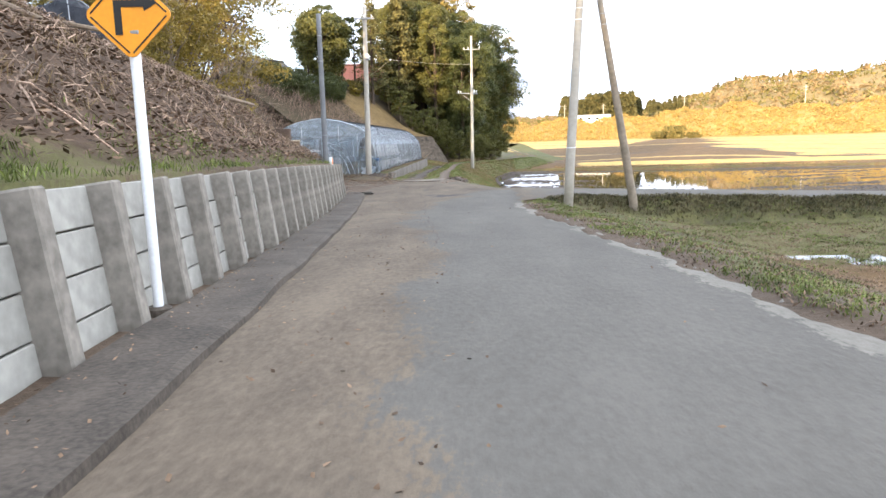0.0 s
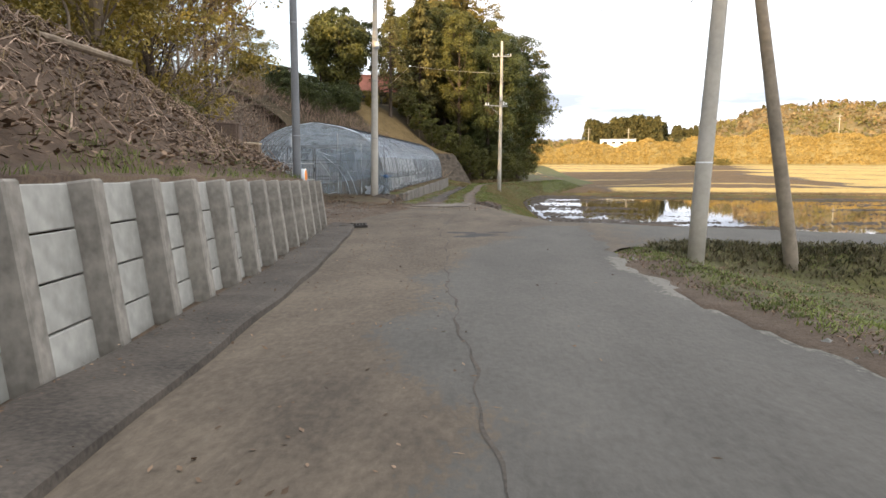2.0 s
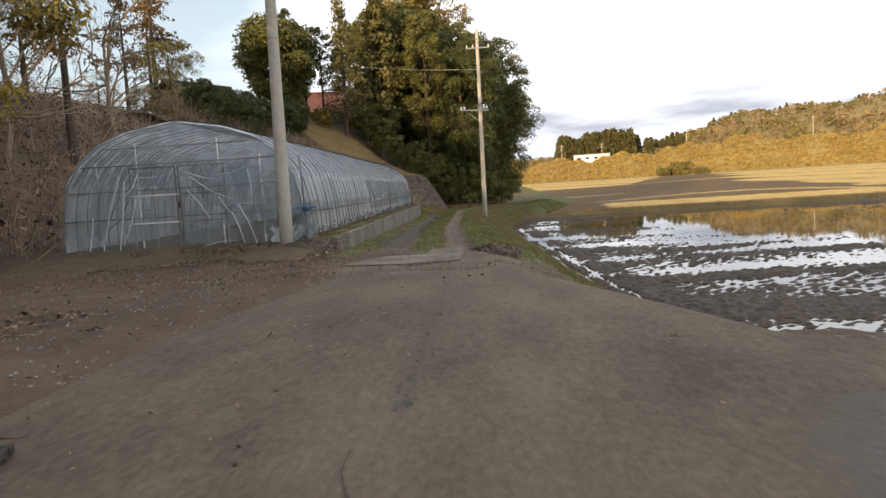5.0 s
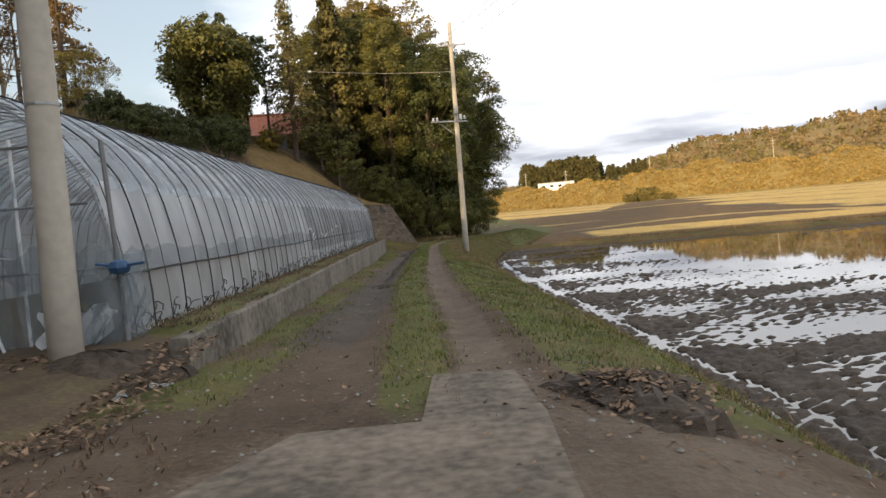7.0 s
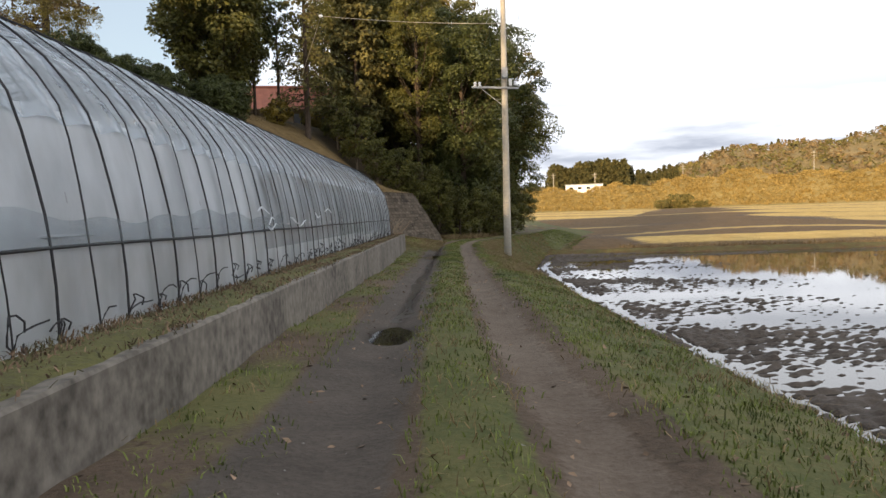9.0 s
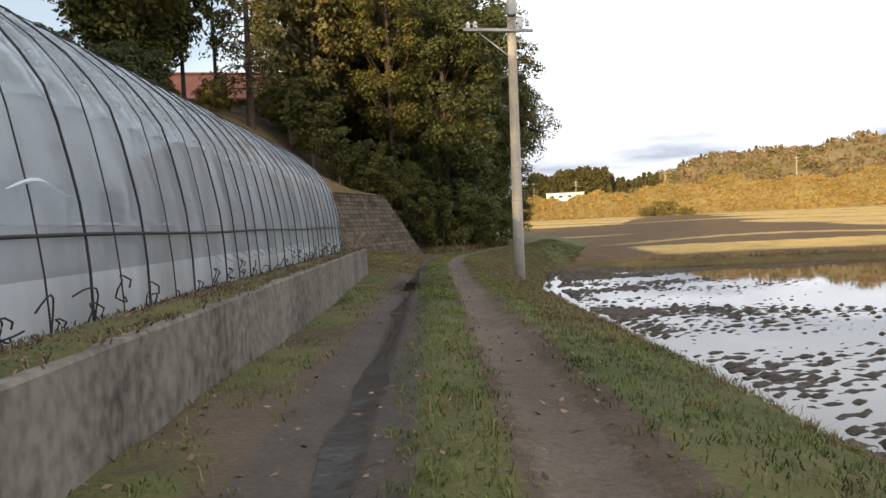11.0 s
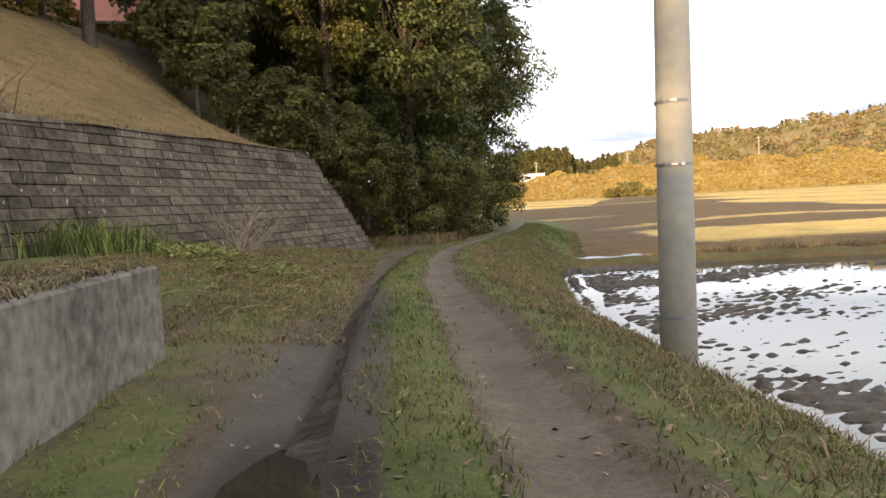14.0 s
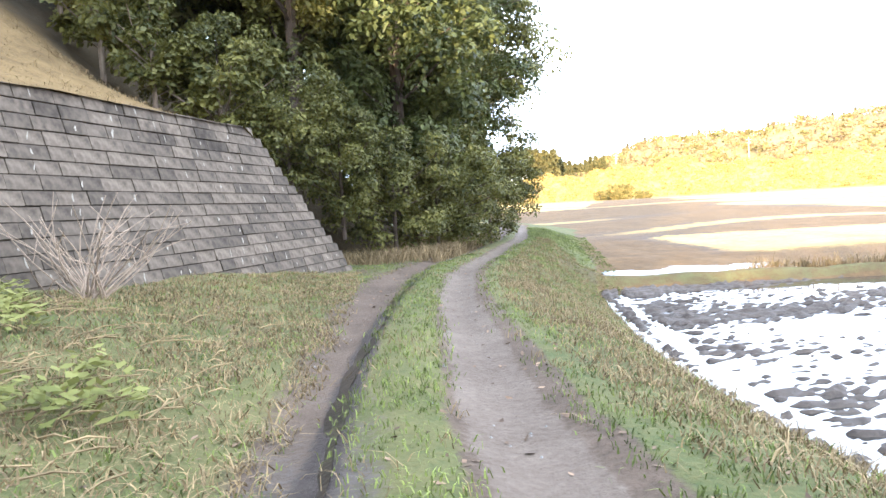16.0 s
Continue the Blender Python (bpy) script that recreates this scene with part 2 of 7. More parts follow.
fmp = fn.new("ShaderNodeMapping")
fmp.inputs["Scale"].default_value = (1.0, 1.0, 0.45)
fno.inputs["Scale"].default_value, fno.inputs["Detail"].default_value = 1.6, 6.0
fmr.inputs["From Min"].default_value, fmr.inputs["From Max"].default_value = 0.35, 0.7
fmr.inputs["To Min"].default_value, fmr.inputs["To Max"].default_value = 0.50, 0.16
fbp.inputs["Strength"].default_value, fbp.inputs["Distance"].default_value = 0.5, 0.06
fl.new(fco.outputs["Object"], fmp.inputs[0]), fl.new(fmp.outputs[0], fno.inputs["Vector"]), fl.new(fno.outputs[0], fmr.inputs[0])
fl.new(fno.outputs[0], fbp.inputs["Height"]), fl.new(fbp.outputs[0], fb.inputs["Normal"])
fm1.inputs[0].default_value = 0.45
fl.new(fb.outputs[0], fm1.inputs[1]), fl.new(ftl.outputs[0], fm1.inputs[2])
fl.new(fm1.outputs[0], fm2.inputs[1]), fl.new(ft.outputs[0], fm2.inputs[2]), fl.new(fmr.outputs[0], fm2.inputs[0])
fl.new(fm2.outputs[0], fn["Material Output"].inputs["Surface"])

M_FILM_CLEAR = M_FILM.copy()
M_FILM_CLEAR.name = "clear_film"
for node in M_FILM_CLEAR.node_tree.nodes:
    if node.bl_idname == "ShaderNodeMapRange":
        node.inputs["To Min"].default_value, node.inputs["To Max"].default_value = 0.90, 0.62

M_FILM_OLD = M_FILM.copy()
M_FILM_OLD.name = "older_film"
for node in M_FILM_OLD.node_tree.nodes:
    if node.bl_idname == "ShaderNodeMapRange":
        node.inputs["To Min"].default_value, node.inputs["To Max"].default_value = 0.62, 0.40
    if node.bl_idname == "ShaderNodeBsdfPrincipled":
        node.inputs["Base Color"].default_value, node.inputs["Roughness"].default_value = (0.58, 0.63, 0.68, 1), 0.12
        node.inputs["Specular IOR Level"].default_value = 1.0
M_FOLD = M_FILM.copy()
M_FOLD.name = "folded_film"
for node in M_FOLD.node_tree.nodes:
    if node.bl_idname == "ShaderNodeMapRange":
        node.inputs["To Min"].default_value, node.inputs["To Max"].default_value = 0.30, 0.06
    if node.bl_idname == "ShaderNodeBsdfPrincipled":
        node.inputs["Base Color"].default_value = (0.84, 0.87, 0.90, 1)
M_FILM_ROOF = M_FILM.copy()
M_FILM_ROOF.name = "roof_film"
for node in M_FILM_ROOF.node_tree.nodes:
    if node.bl_idname == "ShaderNodeMapRange":
        node.inputs["To Min"].default_value, node.inputs["To Max"].default_value = 0.62, 0.36
    if node.bl_idname == "ShaderNodeMapping":
        node.inputs["Scale"].default_value = (1.6, 0.5, 1.6)
    if node.bl_idname == "ShaderNodeBump":
        node.inputs["Strength"].default_value, node.inputs["Distance"].default_value = 0.9, 0.16
    if node.bl_idname == "ShaderNodeBsdfPrincipled":
        node.inputs["Base Color"].default_value, node.inputs["Roughness"].default_value = (0.58, 0.66, 0.75, 1), 0.12
        node.inputs["Specular IOR Level"].default_value, node.inputs["IOR"].default_value = 1.0, 1.9
rn, rl = M_FILM_ROOF.node_tree.nodes, M_FILM_ROOF.node_tree.links
# sky reflections on the billows, painted as a pale opaque band beside every hoop
r_sep, r_wave, r_sin, r_sum, r_map = rn.new("ShaderNodeSeparateXYZ"), rn.new("ShaderNodeMath"), rn.new("ShaderNodeMath"), rn.new("ShaderNodeMath"), rn.new("ShaderNodeMapRange")
r_wave.operation, r_sin.operation, r_sum.operation = "MULTIPLY", "SINE", "MULTIPLY_ADD"
r_wave.inputs[1].default_value = 2 * math.pi * 56 / 27.75
r_sum.inputs[1].default_value = 0.22
r_map.inputs["From Min"].default_value, r_map.inputs["From Max"].default_value = 0.42, 0.74
r_map.inputs["To Min"].default_value, r_map.inputs["To Max"].default_value = 0.66, 0.06
r_noise = [node for node in rn if node.bl_idname == "ShaderNodeTexNoise"][0]
r_mix = [node for node in rn if node.bl_idname == "ShaderNodeMixShader" and node.inputs[0].is_linked][0]
for a, b in ((rn.new("ShaderNodeTexCoord").outputs["Object"], r_sep.inputs[0]), (r_sep.outputs[1], r_wave.inputs[0]), (r_wave.outputs[0], r_sin.inputs[0]), (r_sin.outputs[0], r_sum.inputs[0]),
             (r_noise.outputs[0], r_sum.inputs[2]), (r_sum.outputs[0], r_map.inputs[0]), (r_map.outputs[0], r_mix.inputs[0])):
    rl.new(a, b)
for node in M_FILM_CLEAR.node_tree.nodes:
    if node.bl_idname == "ShaderNodeMapping":
        node.inputs["Scale"].default_value = (1.8, 1.0, 0.8)
    if node.bl_idname == "ShaderNodeBump":
        node.inputs["Strength"].default_value, node.inputs["Distance"].default_value = 1.0, 0.14
M_FILM_CLEAR.node_tree.nodes["Principled BSDF"].inputs["Roughness"].default_value = 0.12
M_FILM_CLEAR.node_tree.nodes["Principled BSDF"].inputs["Base Color"].default_value = (0.44, 0.50, 0.54, 1)
for node in M_FILM_CLEAR.node_tree.nodes:
    if node.bl_idname == "ShaderNodeBsdfTranslucent":
        node.inputs["Color"].default_value = (0.42, 0.47, 0.50, 1)
M_WATER = bpy.data.materials.new("still_water")
M_WATER.use_nodes = True
wb = M_WATER.node_tree.nodes["Principled BSDF"]
wb.inputs["Base Color"].default_value = (0.03, 0.026, 0.02, 1)
wb.inputs["Roughness"].default_value, wb.inputs["IOR"].default_value, wb.inputs["Specular IOR Level"].default_value = 0.03, 1.45, 1.0
M_WETMUD = material("wet_black_mud", (0.026, 0.021, 0.017), 0.28, scale=3, spread=0.5, fine=20, bump=0.4, spec=0.5)


def layered(name, layers, rough=0.95, bump=0.5, wobble=0.55, patch=2.2, stretch=(1, 1, 1)):
    """Soil, turf and the like: layers of (attribute or None, dark, light), each laid over the last where its mask, ragged by noise, is high."""
    m = bpy.data.materials.new(name)
    m.use_nodes = True
    n, l = m.node_tree.nodes, m.node_tree.links
    b = n["Principled BSDF"]
    b.inputs["Roughness"].default_value, b.inputs["Specular IOR Level"].default_value = rough, 0.2
    co = n.new("ShaderNodeMapping")
    co.inputs["Scale"].default_value = stretch
    l.new(n.new("ShaderNodeTexCoord").outputs["Object"], co.inputs[0])
    big, mid, small = (n.new("ShaderNodeTexNoise") for _ in range(3))
    for node, s, d in ((big, 0.35, 4.0), (mid, patch, 7.0), (small, 22.0, 6.0)):
        node.inputs["Scale"].default_value, node.inputs["Detail"].default_value = s, d
        node.inputs["Roughness"].default_value = 0.62
        l.new(co.outputs[0], node.inputs["Vector"])
    tone = n.new("ShaderNodeMath")
    tone.operation = "ADD"
    l.new(mid.outputs[0], tone.inputs[0]), l.new(small.outputs[0], tone.inputs[1])
    tone2 = n.new("ShaderNodeMath")
    tone2.operation = "MULTIPLY_ADD"
    tone2.inputs[1].default_value = 0.35
    l.new(tone.outputs[0], tone2.inputs[0])
    sc = n.new("ShaderNodeMath")
    sc.operation = "MULTIPLY"
    sc.inputs[1].default_value = 0.32
    l.new(big.outputs[0], sc.inputs[0]), l.new(sc.outputs[0], tone2.inputs[2])
    last = None
    for attr, dark, light in layers:
        rp = n.new("ShaderNodeValToRGB")
        rp.color_ramp.elements[0].position, rp.color_ramp.elements[1].position = 0.40, 0.62
        rp.color_ramp.elements[0].color, rp.color_ramp.elements[1].color = (*dark, 1), (*light, 1)
        l.new(tone2.outputs[0], rp.inputs[0])
        if last is None:
            last = rp.outputs[0]
            continue
        at, ad, mr, mx = n.new("ShaderNodeAttribute"), n.new("ShaderNodeMath"), n.new("ShaderNodeMapRange"), n.new("ShaderNodeMix")
        at.attribute_name, ad.operation, mx.data_type = attr, "MULTIPLY_ADD", "RGBA"
        ad.inputs[1].default_value = wobble
        rag = n.new("ShaderNodeMath")
        rag.operation = "ADD"
        rag.inputs[1].default_value = -wobble * 1.0
        l.new(tone.outputs[0], ad.inputs[0]), l.new(at.outputs["Fac"], rag.inputs[0]), l.new(rag.outputs[0], ad.inputs[2])
        mr.inputs["From Min"].default_value, mr.inputs["From Max"].default_value = 0.40, 0.60
        l.new(ad.outputs[0], mr.inputs[0]), l.new(mr.outputs[0], mx.inputs[0])
        l.new(last, mx.inputs[6]), l.new(rp.outputs[0], mx.inputs[7])
        last = mx.outputs[2]
    l.new(last, b.inputs["Base Color"])
    bp = n.new("ShaderNodeBump")
    bp.inputs["Strength"].default_value, bp.inputs["Distance"].default_value = bump, 0.05
    l.new(tone.outputs[0], bp.inputs["Height"]), l.new(bp.outputs[0], b.inputs["Normal"])
    return m


M_GROUND = layered("soil_and_turf", [(None, (0.062, 0.045, 0.031), (0.125, 0.091, 0.064)), ("stubble_and_sun", (0.33, 0.22, 0.065), (0.62, 0.43, 0.14)),
                                     ("mud", (0.075, 0.046, 0.019), (0.160, 0.098, 0.042)), ("grass", (0.055, 0.070, 0.022), (0.13, 0.115, 0.045)),
                                     ("gravel", (0.088, 0.066, 0.048), (0.158, 0.124, 0.094)), ("damp", (0.054, 0.045, 0.037), (0.100, 0.083, 0.068)), ("wet", (0.030, 0.024, 0.020), (0.055, 0.044, 0.036))])
M_ASPHALT = layered("worn_asphalt", [(None, (0.083, 0.076, 0.065), (0.126, 0.115, 0.099)), ("soil", (0.072, 0.057, 0.042), (0.158, 0.125, 0.090)),
                                     ("edge", (0.13, 0.12, 0.10), (0.215, 0.195, 0.165)), ("patch", (0.035, 0.034, 0.032), (0.06, 0.058, 0.054))], rough=0.9, bump=0.22, wobble=1.35, patch=1.6, stretch=(1.0, 0.45, 1.0))
M_SLOPE = layered("cut_slope_soil", [(None, (0.062, 0.043, 0.030), (0.145, 0.099, 0.067)), ("grass", (0.05, 0.065, 0.02), (0.12, 0.11, 0.045))])
M_TAN = layered("dry_turf", [(None, (0.10, 0.068, 0.028), (0.22, 0.15, 0.065)), ("grass", (0.045, 0.035, 0.020), (0.095, 0.072, 0.042))])
M_MUD = layered("paddy_mud", [(None, (0.035, 0.027, 0.021), (0.085, 0.066, 0.05))], rough=0.7, bump=0.5, patch=4.0)
M_HILL = layered("far_slope", [(None, (0.20, 0.15, 0.045), (0.36, 0.26, 0.09)), ("grass", (0.15, 0.115, 0.05), (0.33, 0.24, 0.10))], patch=0.05)


# ---- mesh helpers ----
class Geo:
    """Collects vertices and faces for one mesh."""

    def __init__(self):
        self.v, self.f = [], []

    def quads(self, verts, faces):
        k = len(self.v)
        self.v.extend([tuple(p) for p in verts])
        self.f.extend([tuple(i + k for i in f) for f in faces])
        return self

    def box(self, size, m=None, bevel=0.01):
        """A box with chamfered edges."""
        m = m or Matrix()
        hx, hy, hz = (s / 2 for s in size)
        b = min(bevel, hx * 0.45, hy * 0.45, hz * 0.45)
        pts, idx = [], {}
        for sx in (-1, 1):
            for sy in (-1, 1):
                for sz in (-1, 1):
                    for ax, p in enumerate(((sx * hx, sy * (hy - b), sz * (hz - b)), (sx * (hx - b), sy * hy, sz * (hz - b)), (sx * (hx - b), sy * (hy - b), sz * hz))):
                        idx[sx, sy, sz, ax] = len(pts)
                        pts.append(m @ Vector(p))
        fs = []
        for s in (-1, 1):
            for ax in range(3):
                o1, o2 = [(1, 2), (0, 2), (0, 1)][ax]
                ring = []
                for a, c in ((-1, -1), (1, -1), (1, 1), (-1, 1)):
                    k = [0, 0, 0]
                    k[ax], k[o1], k[o2] = s, a, c
                    ring.append(idx[(*k, ax)])
                if (s > 0) == (ax == 1):
                    ring.reverse()
                fs.append(ring)
        for ax in range(3):
            o1, o2 = [(1, 2), (0, 2), (0, 1)][ax]
            for a in (-1, 1):
                for c in (-1, 1):
                    k0, k1 = [0, 0, 0], [0, 0, 0]
                    k0[ax], k1[ax] = -1, 1
                    k0[o1] = k1[o1] = a
                    k0[o2] = k1[o2] = c
                    fs.append([idx[(*k0, o1)], idx[(*k1, o1)], idx[(*k1, o2)], idx[(*k0, o2)]])
        for sx in (-1, 1):
            for sy in (-1, 1):
                for sz in (-1, 1):
                    fs.append([idx[sx, sy, sz, 0], idx[sx, sy, sz, 1], idx[sx, sy, sz, 2]])
        return self.quads(pts, fs)

    def tube(self, path, radii, sides=8, cap=True):
        path = [Vector(p) for p in path]
        k = len(self.v)
        up = Vector((0.13, 0.37, 0.92)).normalized()
        for i, p in enumerate(path):
            d = (path[min(i + 1, len(path) - 1)] - path[max(i - 1, 0)]).normalized()
            ref = up if abs(d.dot(up)) < 0.95 else Vector((1, 0, 0))
            a = d.cross(ref).normalized()
            b = d.cross(a)
            r = radii[i] if isinstance(radii, (list, tuple)) else radii
            for j in range(sides):
                t = 2 * math.pi * j / sides
                self.v.append(tuple(p + r * (math.cos(t) * a + math.sin(t) * b)))
        for i in range(len(path) - 1):
            for j in range(sides):
                q = (j + 1) % sides
                self.f.append((k + i * sides + j, k + i * sides + q, k + (i + 1) * sides + q, k + (i + 1) * sides + j))
        if cap:
            self.f.append(tuple(k + j for j in range(sides))[::-1])
            self.f.append(tuple(k + (len(path) - 1) * sides + j for j in range(sides)))
        return self

    def lathe(self, profile, m=None, sides=16):
        """Turns (radius, height) pairs about the z axis of m."""
        m = m or Matrix()
        k = len(self.v)
        for r, z in profile:
            for j in range(sides):
                t = 2 * math.pi * j / sides
                self.v.append(tuple(m @ Vector((r * math.cos(t), r * math.sin(t), z))))
        for i in range(len(profile) - 1):
            for j in range(sides):
                q = (j + 1) % sides
                self.f.append((k + i * sides + j, k + i * sides + q, k + (i + 1) * sides + q, k + (i + 1) * sides + j))
        return self

    def grid(self, rows, cols, fn):
        k = len(self.v)
        for i in range(rows):
            for j in range(cols):
                self.v.append(tuple(fn(i, j)))
        for i in range(rows - 1):
            for j in range(cols - 1):
                a = k + i * cols + j
                self.f.append((a, a + 1, a + cols + 1, a + cols))
        return self

    def mesh(self, name, mat, smooth=False):
        me = bpy.data.meshes.new(name)
        me.from_pydata(self.v, [], self.f)
        me.materials.append(mat)
        if smooth:
            me.shade_smooth()
        me.update()
        return me


def part(name, geo, mat, parent=None, label="", smooth=False):
    """One mesh object, under a thing or a part where one is given."""
    ob = new(name, geo.mesh(name, mat, smooth))
    if parent:
        ob.parent = parent
    return tagged(ob, label)


def thing(name, m, label, category, group="", kind=""):
    ob = new(name)
    ob.matrix_world = m
    return tagged(ob, label, category, group, kind)


def mask(ob, name, values):
    ob.data.attributes.new(name, "FLOAT", "POINT").data.foreach_set("value", np.asarray(values, dtype=np.float32).ravel())


def ease(a, b, x):
    t = np.clip((np.asarray(x, dtype=float) - a) / (b - a), 0, 1)
    return t * t * (3 - 2 * t)


def wave(x, y, s=1.0):
    """Soft uneven ground, about -1 to 1."""
    return (np.sin(1.7 * x * s + 0.6 * y * s + 1.3) * np.sin(0.9 * y * s - 0.4 * x * s) + 0.5 * np.sin(3.9 * x * s - 2.3 * y * s) * np.sin(3.1 * y * s + 1.7 * x * s)
            + 0.25 * np.sin(9.1 * x * s + 7.7 * y * s) * np.sin(8.3 * y * s - 6.2 * x * s)) / 1.4


# ---- the lie of the land ----
ROAD_Y = [-80, 2.5, 8.6, 14.5, 18.7, 24, 29.5, 36.3, 42.7, 55, 60, 66, 71, 89, 125, 200, 400]
ROAD_Z = [3.4, 0.77, 0.58, 0.37, 0.21, 0.15, 0.13, 0.04, -0.07, -0.29, -0.385, -0.44, -0.43, -0.72, -1.17, -1.7, -1.7]
PADDY_Z = -2.33
PUDDLES = ((-4.18, 66.4, 0.56, 1.25), (-3.90, 48.0, 0.28, 0.55))


def road_z(y):
    return np.interp(y, ROAD_Y, ROAD_Z)


def track_x(y):
    """Middle of the farm track."""
    return np.interp(y, [20, 33, 38, 41, 46.6, 54, 60, 66, 75, 81, 85, 88, 92, 96, 102, 119, 135],
                     [-1.7, -2.55, -2.75, -2.85, -3.19, -3.4, -3.48, -3.6, -3.7, -3.35, -2.85, -2.2, -1.0, 0.05, 1.8, 5.4, 8.6])


def wall_x(y):
    """Foot of the panel wall."""
    d = np.asarray(y, dtype=float) - 6.7
    return -2.12 - 0.113 * d - 0.0009 * d * d


def road_left(y):
    return wall_x(y) + 0.47


def road_right(y):
    return np.interp(y, [-30, 5, 7.5, 9.9, 13.5, 17.5, 20.5, 22.2], [6.0, 2.62, 2.42, 2.26, 1.9, 1.45, 1.12, 1.15])


def bank_foot(y):
    return np.interp(y, [30, 44, 50, 58, 69, 76, 80, 83.6, 92, 100, 119, 140], [2.6, 2.6, 2.2, 1.9, 1.25, 1.1, 1.1, 1.5, 3.0, 5.5, 10, 16])


def cross_near(x):
    return np.interp(x, [1.1, 1.4, 2.4, 4.0, 8.0, 60], [21.6, 22.5, 23.3, 24.1, 24.5, 24.5])


def cross_far(x):
    return 27.8 + 0 * np.asarray(x, dtype=float)


def land(x, y):
    """Height of the ground sheet."""
    x, y = np.asarray(x, dtype=float), np.asarray(y, dtype=float)
    z = road_z(y) - 0.03 * np.clip(x - 1.0, 0, 40) * ease(18, 22, y) * ease(34, 29, y)
    # the farm track: two worn ruts and a crown
    u = x - track_x(y)
    on = ease(37.3, 41, y)
    rut = np.exp(-((u + 0.68) / 0.30) ** 2) + np.exp(-((u - 0.62) / 0.28) ** 2)
    z = z + on * (-0.07 * rut + 0.05 * np.exp(-(u / 0.28) ** 2))
    # right of the track: shoulder, bank, wet field
    xs = track_x(y) + 1.15
    tx = np.clip((x - xs) / np.maximum(bank_foot(y) - xs, 0.5), 0, 1)
    ty = np.clip((y - (cross_far(x) + 0.3)) / 5.5, 0, 1)
    tx = np.where(tx < 0.3, tx * 0.45, 0.135 + (tx - 0.3) * 0.865 / 0.7)
    fall = np.minimum(tx, ty)
    z = z + (PADDY_Z - 0.10 - z) * fall
    # plain beyond, rising slowly
    r = np.hypot(x, y)
    z = z + ease(98, 104, y) * fall * 0.25 + ease(150, 330, r) * fall * 2.7
    # dyke at the far end of the wet field
    z = z + 0.45 * fall * np.exp(-((y - 94.2 + 0.10 * (x - 8)) / 0.7) ** 2)
    # verge and mud field inside the bend
    xe = road_right(np.minimum(y, 22.2))
    inner = np.clip((x - xe - 0.3) / 5.0, 0, 1) * np.clip((cross_near(x) - 0.25 - y) / 0.9, 0, 1)
    z = np.where(y < 27, z * (1 - inner) + (-0.75 + 0.35 * ease(8, -20, y)) * inner, z)
    z = z + 0.10 * np.exp(-((x - xe - 0.9) / 0.5) ** 2) * ease(23, 21, y) * (y < 24)
    # left: yard, then the wooded hill
    hill = ease(-12.5, -27, x) * 8.2 * ease(24, 34, y) + ease(-27, -80, x) * 9.0
    hill = hill + ease(2, 10, -x - 2) * ease(95, 112, y) * 4.0
    z = z + np.where(y > 22, hill, ease(-6, -30, x) * (5.5 + 5.5 * ease(22, 4, y)))
    # an unseen ridge added behind the start; its crest shapes the valley's shade
    a, p = 0.454 * x + 0.891 * y + 165, 0.891 * x - 0.454 * y
    z = np.maximum(z, np.interp(p, [-260, -190, -120, -83, -65, -52, -44, -36, -30, -24, -12, 20, 70, 120, 190], [0, 44, 56, 57, 59, 54.5, 51.5, 45, 41.5, 40, 44, 50, 51, 40, 0]) * np.exp(-(a / 45) ** 2) - 4.0)
    z = z + (0.42 * ease(-4.5, -7.0, x) + 0.30 * ease(-7.0, -9.2, x)) * ease(69.8, 72.5, y) * ease(100, 88, y)
    for cx, cy, rx, ry in PUDDLES:
        z = z - 0.055 * np.exp(-((x - cx) / rx) ** 4 - ((y - cy) / ry) ** 4)
    rough = 0.022 + 0.03 * ease(0.2, 1.0, np.abs(u) / 2.5)
    return z + rough * wave(x, y, 1.0) + 0.012 * wave(x + 3, y, 3.1)


def spaced(spans):
    out = []
    for a, b, n in spans:
        out.extend(np.linspace(a, b, n, endpoint=False))
    return np.array(out + [spans[-1][1]])


GX = spaced([(-1500, -200, 8), (-200, -60, 14), (-60, -14, 30), (-14, -6.2, 22), (-6.2, 3.6, 84), (3.6, 12, 28), (12, 60, 40), (60, 300, 30), (300, 1500, 10)])
GY = spaced([(-600, -60, 10), (-60, -4, 24), (-4, 96, 320), (96, 130, 68), (130, 330, 60), (330, 1500, 12)])
XX, YY = np.meshgrid(GX, GY)
ZZ = land(XX, YY)
under = np.where((YY < 26.2) & (XX > road_left(YY) + 0.1) & (XX < road_right(np.minimum(YY, 22.2)) - 0.25), 1.0, 0.0)
far_edge = np.where(XX < -1.2, 33.2, np.where(XX < 0.6, np.interp(XX, [-1.2, 0.6], [33.2, 27.5]), 27.5))
under = np.where((XX > -4.1) & (YY < far_edge) & (YY > np.where(XX > 1.1, cross_near(XX) + 0.3, 22.0)), 1.0, under)
ZZ = ZZ - 0.10 * under
g = Geo()
g.v = np.stack([XX, YY, ZZ], -1).reshape(-1, 3).tolist()
nc = len(GX)
ii = np.arange((len(GY) - 1) * nc).reshape(-1, nc)[:, :-1].ravel()
g.f = np.stack([ii, ii + 1, ii + nc + 1, ii + nc], -1).tolist()
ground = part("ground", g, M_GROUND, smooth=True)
tagged(ground, "brown soil and rough winter turf with wheel ruts", "ground", kind="structure")
U = XX - track_x(YY)
on_track = ease(34, 37.5, YY)
crown = np.exp(-(U / 0.30) ** 4)
shoulder = ease(1.0, 1.25, U)
margin = ease(-1.05, -1.35, U) * ease(-6.5, -5.8, XX)
